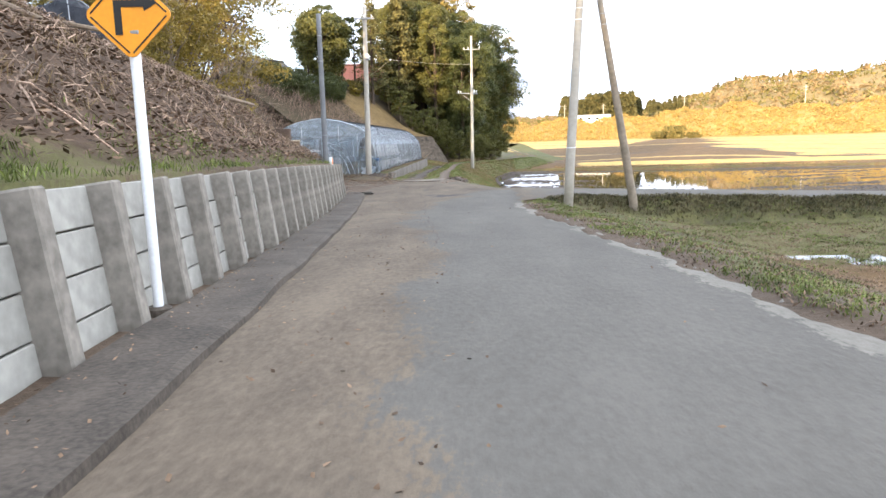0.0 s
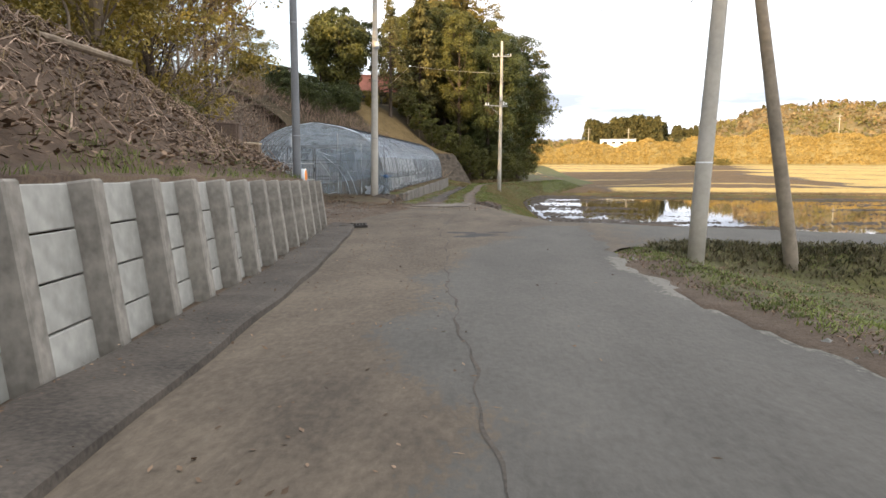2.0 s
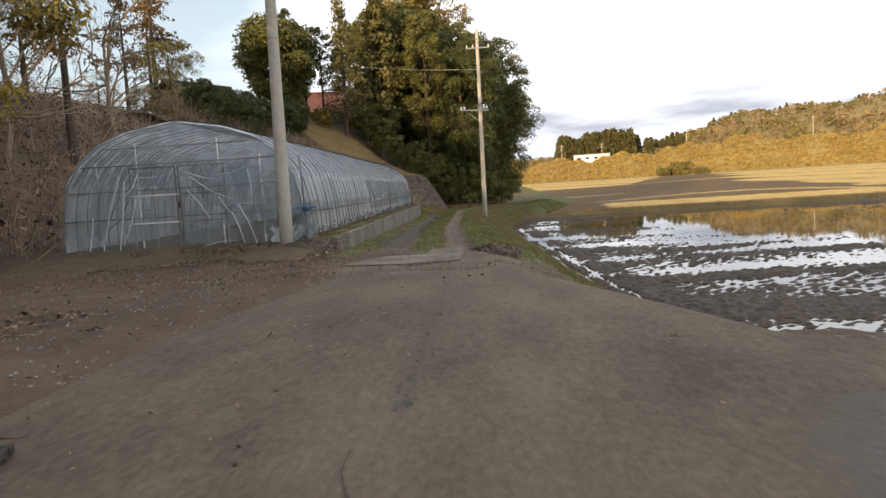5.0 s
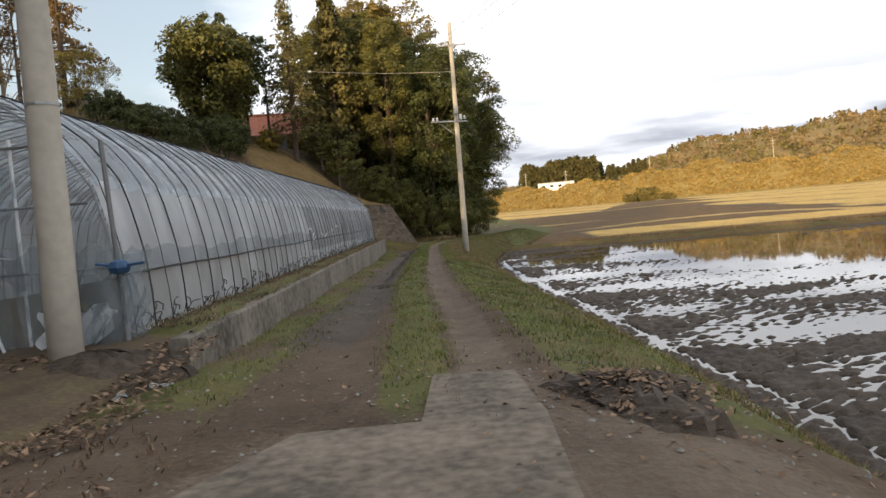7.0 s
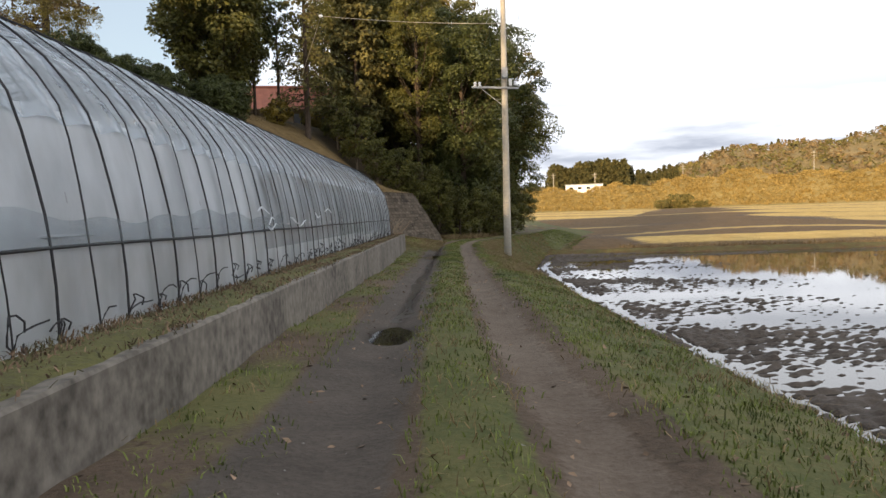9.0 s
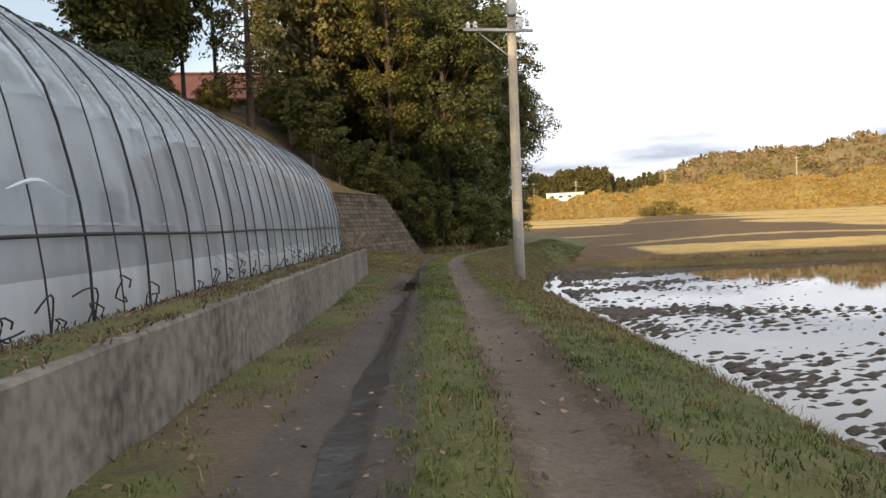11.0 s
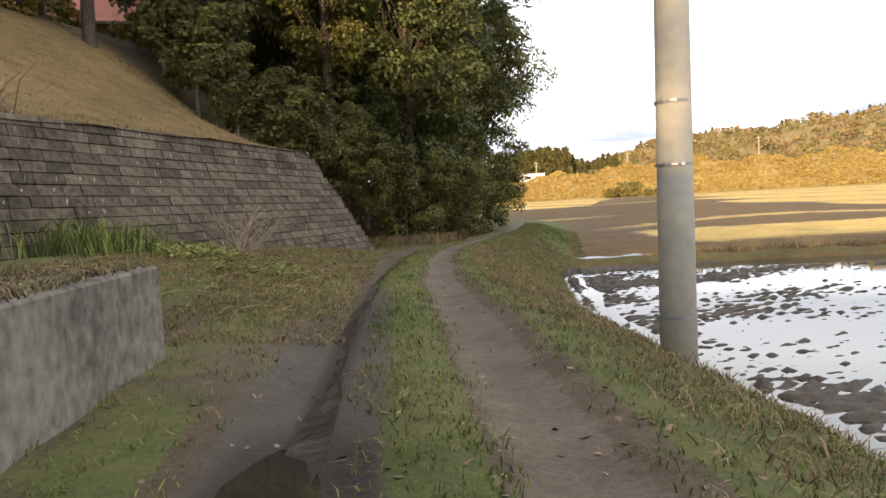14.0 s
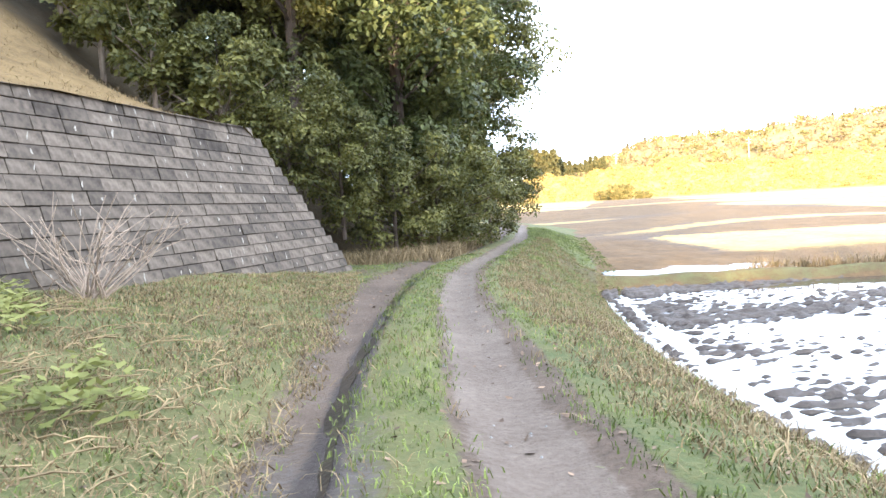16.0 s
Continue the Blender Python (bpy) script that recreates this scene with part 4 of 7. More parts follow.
def limb(g, rng, a, b, r0, r1, bend=0.15, steps=5, sides=7):
    a, b = Vector(a), Vector(b)
    off = Vector(rng.normal(scale=bend * (b - a).length, size=3))
    pts = [a.lerp(b, t) + off * math.sin(math.pi * t) * 0.5 for t in np.linspace(0, 1, steps).tolist()]
    g.tube(pts, [r0 + (r1 - r0) * t for t in np.linspace(0, 1, steps).tolist()], sides)
    return pts


def broadleaf(name, seed, height, spread, mat, label, clumps=90, per=110, leaf=0.24, base=0.12, bark=None, trunk=0.22, lean=(0, 0), fork=0.0):
    """A tree with limbs and a ragged crown of leafy clumps; base: how low the crown reaches, of the height."""
    rng = np.random.default_rng(seed)
    ob = thing(name, Matrix(), label, "tree")
    g = Geo()
    g.tube([(0, 0, -0.5), (lean[0] * 0.2, lean[1] * 0.2, height * 0.25), (lean[0] * 0.6, lean[1] * 0.6, height * 0.55), (lean[0], lean[1], height * 0.85)],
           [trunk * 1.25, trunk, trunk * 0.7, trunk * 0.2], 9)
    if fork:                                             # a second stem leaning off the first
        g.tube([(0, 0, height * fork), (0.07 * height, -0.03 * height, height * (fork + 0.13)), (0.10 * height, -0.05 * height, height * (fork + 0.36))], [trunk * 0.8, trunk * 0.62, trunk * 0.2], 8)
    cs, rs = [], []
    for k in range(clumps):
        h = base + (1 - base) * rng.random() ** 0.85
        prof = math.sin(math.pi * min(1, (1 - (h - base) / (1 - base)) ** 0.75 * 0.86 + 0.10)) ** 0.7
        t = rng.uniform(0, 2 * math.pi)
        q = float(spread * prof * (0.45 + 0.6 * rng.random() ** 0.5) * (0.85 + 0.3 * math.sin(2 * t + seed)))
        p = Vector((q * math.cos(t) + lean[0] * h, q * math.sin(t) + lean[1] * h, h * height * 0.97))
        cs.append(p), rs.append(spread * rng.uniform(0.13, 0.25))
        if k % 4 == 0:
            limb(g, rng, (lean[0] * h * 0.5, lean[1] * h * 0.5, max(0.1, h * height * 0.62)), p, trunk * 0.35 * (1.1 - h), 0.02, 0.12, 4, 5)
    part("trunk", g, bark or M_BARK, ob)
    v, f = leaves(rng, cs, rs, per, leaf)
    cr = new("crown", leaf_mesh("crown", v, f, mat))
    cr.parent = ob
    return ob


def conifer(name, seed, height, spread, mat, label, whorls=26, per=46, leaf=0.34, base=0.18, trunk=0.2, sparse=0.0):
    rng = np.random.default_rng(seed)
    ob = thing(name, Matrix(), label, "tree")
    g = Geo()
    g.tube([(0, 0, -0.5), (0.05, 0, height * 0.4), (0, 0.06, height * 0.97)], [trunk * 1.2, trunk * 0.8, 0.02], 8)
    cs, rs = [], []
    for w in range(whorls):
        h = base + (1 - base) * w / whorls
        for k in range(6):
            if rng.random() < sparse:
                continue
            t = rng.uniform(0, 6.3)
            q = spread * (1 - (h - base) / (1 - base)) ** 0.8 * rng.uniform(0.6, 1.05) + 0.15
            a = Vector((0, 0, h * height))
            b = Vector((q * math.cos(t), q * math.sin(t), h * height - 0.18 * q + rng.normal(scale=0.15)))
            g.tube([a, a.lerp(b, 0.5) + Vector((0, 0, 0.1 * q)), b], [0.04, 0.03, 0.01], 4)
            for s in (0.45, 0.72, 0.98):
                cs.append(a.lerp(b, s) + Vector(rng.normal(scale=0.12, size=3))), rs.append(0.25 + 0.28 * q * (1.1 - 0.4 * s) * 0.6)
    part("trunk", g, M_BARK, ob)
    v, f = leaves(rng, cs, rs, per // 3, leaf, 0.6, 0.5)
    cr = new("crown", leaf_mesh("crown", v, f, mat))
    cr.parent = ob
    return ob


def bare_tree(name, seed, height, mat, label, depth=4):
    rng = np.random.default_rng(seed)
    ob = thing(name, Matrix(), label, "tree")
    trunk_g, twig_g = Geo(), Geo()

    def grow(a, d, length, r, level):
        b = a + d * length
        pts = limb(trunk_g if level < 2 else twig_g, rng, a, b, r, r * 0.6, 0.10, 4, 6 if level < 2 else 4)
        if level >= depth:
            return
        for k in range(3 if level else 5):
            nd = (d + Vector(rng.normal(scale=0.55, size=3)) + Vector((0, 0, 0.15))).normalized()
            at = pts[1 + k % 3] if level == 0 else pts[2 + k % 2]
            grow(at, nd, length * rng.uniform(0.5, 0.7), r * 0.5, level + 1)
    grow(Vector((0, 0, -0.3)), Vector((0.03, 0.02, 1)).normalized(), height * 0.62, height * 0.014, 0)
    part("trunk", trunk_g, mat, ob)
    tagged(part("twig_crown", twig_g, mat, ob), kind="stuff")
    return ob


def stuff(name, v, f, mat, label, category):
    ob = new(name, leaf_mesh(name, np.asarray(v), np.asarray(f), mat))
    return tagged(ob, label, category, kind="stuff")


def put(ob, x, y, turn=0, size=1.0, z=None, sink=0.0):
    ob.matrix_world = pose(x, y, (float(land(x, y)) if z is None else z) - sink, 0, 0, turn) @ Matrix.Scale(size, 4)
    return ob


def again(ob, x, y, turn=0, size=1.0, z=None, tall=1.0):
    c = copy_thing(ob, pose(x, y, float(land(x, y)) if z is None else z, 0, 0, turn))
    c.scale = (size, size, size * tall)
    return c


def upper_z(x, y):
    """Height on the slope over the block wall."""
    p = Vector((x, y, 0)) - T0
    s, d = p.dot(WAY), p.dot(BACK)
    return 2.5 + 6.2 * float(ease(-0.5, 13, d)) - min(max(0.0, -s) * 0.85, 3.4) * float(ease(9, 0, d))


# the dense evergreen wood at the end of the block wall
oak = put(broadleaf("evergreen_tree", 11, 17, 5.2, M_LEAFD, "dense dark evergreen oak at the edge of a wood", 170, 270, 0.215, 0.06), -3.0, 96.5, 20, 1.0, 0.6)
oak2 = put(broadleaf("evergreen_tree", 12, 13, 4.6, M_LEAF, "dense dark evergreen tree overhanging the track", 160, 300, 0.19, 0.05), -2.2, 103, 0, 1.0, -0.3)
for x, y, turn, size, z, src in ((0.7, 111.5, 70, 1.12, -0.8, oak2), (-2.0, 106, 250, 1.08, 0.5, oak), (-0.3, 119, 30, 1.0, -1.0, oak), (-5.0, 112, 90, 1.15, 2.0, oak)):
    again(src, x, y, turn, size, z)
tall_tree = put(broadleaf("tall_tree", 24, 16, 3.3, M_LEAF, "tall evergreen with a bare trunk at the top of the slope", 160, 165, 0.19, 0.14, trunk=0.22), -6.4, 94.5, 0, 1.0, 3.2)
again(oak, -8.0, 110.5, 40, 1.1, 4.0), again(oak, -11.5, 108, 150, 0.95, 5.0), again(oak, -3.6, 100.0, 200, 0.95, 1.0)
for x, y, turn, size, z in ((-8.6, 98.5, 140, 1.0, 5.0), (-11.2, 95.5, 310, 0.85, 6.6), (-9.8, 104, 200, 1.1, 5.5), (-13.2, 100.5, 80, 0.9, 6.5), (-16.5, 107, 30, 0.9, 7.0), (-5.2, 101, 260, 1.05, 3.4)):
    again(tall_tree, x, y, turn, size, z)
gold = put(broadleaf("yellowing_tree", 13, 21, 4.4, M_LEAFG, "tall tree with sunlit yellow-green foliage", 170, 130, 0.28, 0.3), -6.4, 107.5, 0, 1.08, 3.0)
again(gold, 0.8, 114.5, 120, 0.92, -0.6), again(gold, -8.8, 106, 220, 0.95, 5.0)
under = put(broadleaf("undergrowth_bush", 14, 3.6, 2.0, M_LEAF, "dark leafy bush under the wood's edge", 70, 170, 0.12, 0.0, trunk=0.06), -3.4, 92.2, 0, 1.0, -0.5)
for x, y, turn, size, z in ((-4.9, 91.2, 80, 0.9, 0.4), (-1.9, 94.6, 160, 1.0, -0.7), (-6.2, 90.0, 240, 0.9, 1.6), (-0.6, 97.6, 300, 1.0, -0.8), (-7.8, 89.6, 30, 0.85, 2.8), (0.9, 101.0, 200, 1.05, -0.9)):
    again(under, x, y, turn, size, z)
crest_bush = put(broadleaf("crest_bush", 28, 3.6, 2.0, M_LEAFD, "dark scrubby bush along the slope's crest", 60, 70, 0.20, 0.0, trunk=0.06), *(T0 + WAY * 6.4 + BACK * 9.0).to_2d(), 0, 0.55, 7.6)
rng_c = random.Random(14)
for k in range(26):                                      # dark scrub along the crest above the greenhouse
    ss, dd_ = 6.8 + 11.0 * (k + rng_c.random()) / 26, rng_c.uniform(7.0, 11.5)
    p = T0 + WAY * ss + BACK * dd_
    again(crest_bush, p.x, p.y, 50 * k, rng_c.uniform(0.42, 0.72), upper_z(p.x, p.y) - 0.2)
cedar = put(conifer("cedar_tree", 15, 13.5, 2.5, M_CEDAR, "slender cedar with thin open branches", per=30, leaf=0.26, sparse=0.35), -13.8, 88.5, 0, 1.0, upper_z(-13.8, 88.5) - 0.2)
cedar2 = put(conifer("cedar_tree", 16, 15.5, 3.2, M_CEDAR, "tall dark cedar at the top of the slope", per=66), -11.0, 93, 0, 1.0, 5.8)
again(cedar2, -9.6, 99.5, 80, 1.05, 5.5), again(cedar, -22.5, 90, 100, 0.6, 8.3)

slim = put(broadleaf("slim_tree", 27, 9.5, 1.7, M_LEAFD, "slim dark tree with a bare trunk on the slope's crest", 40, 70, 0.22, 0.42, trunk=0.11), *(T0 + WAY * 1.0 + BACK * 11.5).to_2d(), 0, 1.0, 7.9)
for ss, dd_, sz in ((3.2, 12.4, 0.9), (4.6, 11.6, 1.05), (6.1, 13.0, 0.8), (-1.2, 11.0, 1.0), (2.0, 13.6, 1.1)):
    p = T0 + WAY * ss + BACK * dd_
    again(slim, p.x, p.y, 70 * ss, sz, upper_z(p.x, p.y) - 0.3)

# round tree above the greenhouse, and the wood on the hill
round_tree = put(broadleaf("round_tree", 17, 9.2, 4.6, M_LEAF, "round-crowned evergreen tree on the hillside", 190, 150, 0.27, 0.22, trunk=0.34), -19.3, 86.5, 0, 1.0, 8.0)
mixed = put(broadleaf("brown_tree", 18, 11, 3.6, M_LEAFB, "tree with thin russet leaves on the hillside", 70, 110, 0.15, 0.25), -20.5, 47, 0, 1.0)
thick = put(broadleaf("thick_tree", 19, 12, 4.2, M_LEAFY, "bushy evergreen with sunlit yellow leaves on the hill", 120, 190, 0.155, 0.10), -14.2, 36.2, 0, 0.95)
dark = put(broadleaf("dark_tree", 20, 12, 4.2, M_LEAF, "dark bushy evergreen on the hill", 120, 190, 0.155, 0.06), -19.0, 36.5, 0, 0.8)


def hill_z(x, y):
    """Ground on the hillside, or on the cut slope where that lies over it."""
    return max(float(land(x, y)), float(slope_z(y, float(wall_x(min(y, 27))) - 0.3 - x)) if y < 33 else -9) - 0.25


forked = put(broadleaf("forked_tree", 23, 10.5, 3.4, M_LEAFY, "pale-barked forked tree with sunlit golden leaves", 110, 200, 0.14, 0.36, bark=M_BARKP, trunk=0.24, fork=0.42), -12.2, 29.6, 200, 1.0, hill_z(-12.2, 29.6))
for x, y, turn, size, src, tall in ((-11.4, 24.0, 40, 0.55, thick, 0.9), (-16.8, 31.5, 100, 0.6, thick, 1.0), (-21.5, 45, 260, 0.7, dark, 1.0),
                                    (-12.8, 20, 300, 0.7, thick, 0.8), (-23, 36, 50, 1.1, mixed, 1.1), (-27, 45, 280, 0.55, thick, 1.0), (-12.4, 33.5, 75, 0.42, dark, 0.8),
                                    (-13.5, 26.0, 10, 0.5, dark, 0.8), (-24, 57, 170, 0.6, mixed, 1.0), (-27.0, 80.5, 330, 0.55, thick, 1.05), (-24.2, 80, 75, 0.36, dark, 0.8),
                                    (-25.6, 84.5, 15, 0.40, dark, 0.8), (-30.5, 83, 120, 0.45, dark, 0.7), (-22.2, 83.5, 200, 0.40, dark, 0.75), (-33, 80, 10, 0.45, mixed, 0.9)):
    again(src, x, y, turn, size, hill_z(x, y), tall)
pale = put(bare_tree("bare_tree", 21, 10, M_BARKP, "leafless pale-barked tree on the hillside"), -14.2, 34.5, 0, 1.0)
again(pale, -21, 60, 90, 1.0), again(pale, -11.2, 27.0, 200, 0.55, hill_z(-11.2, 27.0)), again(pale, -21.5, 50, 150, 1.1), again(pale, -34.5, 84, 40, 1.3), again(pale, -16.5, 42, 310, 0.85), again(pale, -18.8, 47.5, 20, 0.9)
pine = put(conifer("pine_tree", 22, 17, 3.6, M_LEAFB, "tall thin pine with sparse russet needles", whorls=15, per=40, sparse=0.45, base=0.38, trunk=0.24), -31.5, 87.5, 0, 1.0)
again(pine, -29.5, 78, 60, 0.62), again(pine, -19.2, 52.5, 130, 0.7), again(pine, -34, 92, 200, 0.9)
# unseen trees added on the hill behind the start to hold back the sun
for k in range(9):
    again((dark, thick, mixed)[k % 3], -24 - 6.0 * (k % 3) - 2.0 * math.sin(k * 2.1), -62 + 4.6 * k, 47 * k, 0.75 + 0.12 * math.sin(k * 1.7), None, 1.0)

# ---- panel wall: posts and stacked concrete planks ----
retaining = thing("retaining_wall", Matrix(), "grey concrete post-and-plank retaining wall with weathered faces", "wall", kind="structure")
POST_Y = [y for y in np.arange(-11.6, 25.9, 0.98).tolist()]
LEAN_BACK = 0.13
pm = Geo().box((0.30, 0.15, 1.0), bevel=0.014).mesh("post", M_POST)
plm = [Geo().box((0.09, 0.95, 0.275), bevel=0.008).mesh("plank", M_CONC) for _ in range(2)]
rng = random.Random(5)


def wall_basis(y, back, z, tall=1.0):
    """A frame on the wall's face at y: x outward, y along, z up the batter."""
    e = 0.2
    along = Vector((float(wall_x(y + e) - wall_x(y - e)), 2 * e, float(slope_top(y + e) - slope_top(y - e)))).normalized()
    up = Vector((-LEAN_BACK, 0, 1)).normalized()
    out = along.cross(up).normalized()
    m = Matrix((out, along, up)).transposed().to_4x4()
    foot = Vector((float(wall_x(y)), y, float(road_z(y)) - 0.05))
    m.translation = foot + up * z - out * back
    return m @ Matrix.Diagonal((1, 1, tall, 1))


for k, y in enumerate(POST_Y):
    tall = float(slope_top(y) - road_z(y)) + 0.03
    ob = new("post", pm)
    ob.parent = retaining
    ob.matrix_world = wall_basis(y, 0.15 + rng.uniform(-0.008, 0.008), tall / 2, tall)
    if k == len(POST_Y) - 1:
        continue
    ym = y + 0.49
    tall = float(slope_top(ym) - road_z(ym)) + 0.025
    rowsn = 4
    for r in range(rowsn):
        ob = new("plank", plm[r % 2])
        ob.parent = retaining
        ob.matrix_world = wall_basis(ym, 0.225 + rng.uniform(-0.006, 0.006), tall * (r + 0.5) / rowsn - 0.0, (tall / rowsn - 0.012) / 0.275)

# ---- low concrete wall beside the track ----
lw = Geo()
prof = [(-0.09, -0.75), (-0.09, 0.0), (-0.075, 0.02), (0.075, 0.02), (0.09, 0.0), (0.10, -0.75)]
lwy = np.linspace(38.5, 69.75, 64)
lw.grid(64, 6, lambda i, j: (float(low_wall_x(lwy[i])) + prof[j][0] + 0.004 * math.sin(lwy[i] * 3.1), lwy[i], 0.335 + prof[j][1] - 0.0008 * (lwy[i] - 38)))
k0, k1 = 0, 63 * 6
lw.f += [tuple(range(6)), tuple(k1 + j for j in range(6))[::-1]]
tagged(part("low_wall", lw, M_LOW), "low weathered concrete wall streaked with dark stains", "wall", kind="structure")

# ---- block wall: courses of dark rough blocks on a batter ----
block_wall = thing("block_wall", Matrix(), "battered wall of dark weathered stone blocks with pale lichen streaks", "wall", kind="structure")
RISE = T0 - B0
s_cut = RISE.dot(WAY)
batter = BACK * RISE.dot(BACK) + Vector((0, 0, RISE.z))
LONG, COURSES = 20.0, 17
bn = WAY.cross(batter).normalized()
if bn.dot(Vector((1, -0.3, 0.2))) < 0:
    bn.negate()
bu = batter.normalized()
step = batter.length / COURSES
back = Geo()
b0, b1 = B0 - bn * 0.10, B0 + WAY * LONG - bn * 0.10
back.quads([b0 - batter * 0.2 - WAY * -0.1, b1 - batter * 0.2, b1 + batter, b0 + WAY * s_cut + batter], [(0, 1, 2, 3)])
back.quads([b0 - bn * 0.3 - batter * 0.2, b1 - bn * 0.3 - batter * 0.2, b1 - bn * 0.3 + batter, b0 - bn * 0.3 + WAY * s_cut + batter], [(0, 3, 2, 1)])
part("backing", back, M_MORTAR, block_wall)
bm_near = [Geo().box((0.52, 0.13, step - 0.006), bevel=0.006).mesh("block", M_STONE), Geo().box((0.40, 0.13, step - 0.008), bevel=0.006).mesh("block", M_STONE), Geo().box((0.64, 0.13, step - 0.006), bevel=0.006).mesh("block", M_STONE)]
rest, cnt = Geo(), 0
rng = random.Random(9)
streaks = Geo()
for c in range(COURSES):
    s = s_cut * (c + 0.5) / COURSES + rng.uniform(0, 0.2)
    while s < LONG:
        kind = rng.randrange(3)
        w = (0.52, 0.40, 0.64)[kind]
        m = Matrix((WAY, -bn, bu)).transposed().to_4x4()
        m.translation = B0 + WAY * (s + w / 2) + bu * step * (c + 0.5) + bn * rng.uniform(-0.012, 0.010)
        m = m @ pose(0, 0, 0, -3.0 + rng.uniform(-1.6, 1.6), rng.uniform(-0.4, 0.4), rng.uniform(-0.6, 0.6))
        if s < 12.5 and cnt < 300:
            ob = new("block", bm_near[kind])
            ob.parent, ob.matrix_world = block_wall, m
            cnt += 1
        else:
            rest.box((w - 0.006, 0.13, step - 0.008), m, 0.007)
        if rng.random() < 0.34:
            mm = m @ pose(rng.uniform(-0.2, 0.2), -0.069, rng.uniform(-0.02, 0.02), 0, rng.uniform(-25, 10), 0)
            ww, hh = rng.uniform(0.008, 0.032), step * rng.uniform(0.10, 0.42)
            streaks.quads([mm @ Vector((ww * math.cos(t) * (0.7 + 0.3 * math.sin(3 * t + s)), -0.004, hh * math.sin(t))) for t in np.linspace(0, 6.28, 9).tolist()[:-1]], [tuple(range(8))])
        s += w + 0.005
tagged(part("blocks", rest, M_STONE_ISL, block_wall), kind="stuff")
tagged(part("lichen", streaks, M_LICHEN, block_wall, "pale lichen streaks"), kind="stuff")

# ---- road sign ----
sign = thing("road_sign", pose(-2.30, 7.45, float(road_z(7.45)) + 0.04), "yellow diamond sign with black right-turn arrow on white pole", "road sign")
part("pole", Geo().lathe([(0.038, 0), (0.038, 2.50), (0.034, 2.515), (0.0, 2.52)], sides=14), M_WHITE, sign, smooth=True)
part("foot", Geo().lathe([(0.0, -0.08), (0.10, -0.08), (0.10, 0.03), (0.07, 0.045), (0.0, 0.045)], sides=14), M_GUTTER, sign)
SIGN_M = pose(0, -0.045, 2.18, 0, 0, 6)


def plate(half, thick, y, m, corner=0.06):
    g, pts = Geo(), []
    for cx, cz in ((0, 1), (1, 0), (0, -1), (-1, 0)):
        for t in np.linspace(-0.5, 0.5, 5).tolist():
            ang = math.atan2(cz, cx) - t * math.pi / 2
            c = half - corner * 1.414
            pts.append((cx * c + corner * math.cos(ang), cz * c + corner * math.sin(ang)))
    n = len(pts)
    v = [m @ Vector((a, y, b)) for a, b in pts] + [m @ Vector((a, y + thick, b)) for a, b in pts]
    return g.quads(v, [tuple(range(n))[::-1], tuple(range(n, 2 * n))] + [(i, (i + 1) % n, n + (i + 1) % n, n + i) for i in range(n)])


board = part("board", plate(0.318, 0.012, 0, SIGN_M), M_YELLOW, sign)
rim = Geo()
for a in range(4):
    m = SIGN_M @ Matrix.Rotation(radians(45 + 90 * a), 4, "Y")
    rim.box((0.36, 0.004, 0.011), m @ pose(0, -0.003, 0.196), 0.001)
part("border", rim, M_BLACK, board, "thin black border")
arrow = Geo()
arrow.box((0.052, 0.004, 0.24), SIGN_M @ pose(-0.075, -0.004, -0.02), 0.001)
arrow.box((0.17, 0.004, 0.050), SIGN_M @ pose(0.035, -0.004, 0.075), 0.001)
arrow.quads([SIGN_M @ Vector(p) for p in ((0.11, -0.005, 0.13), (0.205, -0.005, 0.075), (0.11, -0.005, 0.02))], [(0, 1, 2)])
part("arrow", arrow, M_BLACK, board, "black right-turn arrow")
for z in (2.06, 2.30):
    part("clamp", Geo().box((0.12, 0.05, 0.03), pose(0, -0.02, z), 0.006), M_STEEL, sign)


# ---- poles ----
def pole(name, x, y, z, top, r0, r1, mat, label, tilt=(0, 0)):
    ob = thing(name, pose(x, y, z), label, "utility pole")
    h = top - z
    pts = [(tilt[0] * t, tilt[1] * t, h * t - 0.4 * (t == 0)) for t in np.linspace(0, 1, 9).tolist()]
    shaft = part("shaft", Geo().tube(pts, [r0 + (r1 - r0) * t for t in np.linspace(0, 1, 9).tolist()], 18), mat, ob, smooth=True)
    return ob, h


def bands(ob, h, r0, r1, zs, tilt=(0, 0), mat=None):
    for z in zs:
        t = z / h
        r = r0 + (r1 - r0) * t + 0.006
        part("band", Geo().lathe([(r - 0.01, -0.012), (r, -0.012), (r, 0.012), (r - 0.01, 0.012)], pose(tilt[0] * t, tilt[1] * t, z), 18), mat or M_STEEL, ob)


def steps(ob, r, zs):
    for k, z in enumerate(zs):
        s = 1 if k % 2 else -1
        part("step_bolt", Geo().tube([(s * r * 0.9, 0, z), (s * (r + 0.14), 0, z), (s * (r + 0.14), 0, z + 0.03)], 0.009, 6), M_STEEL, ob)


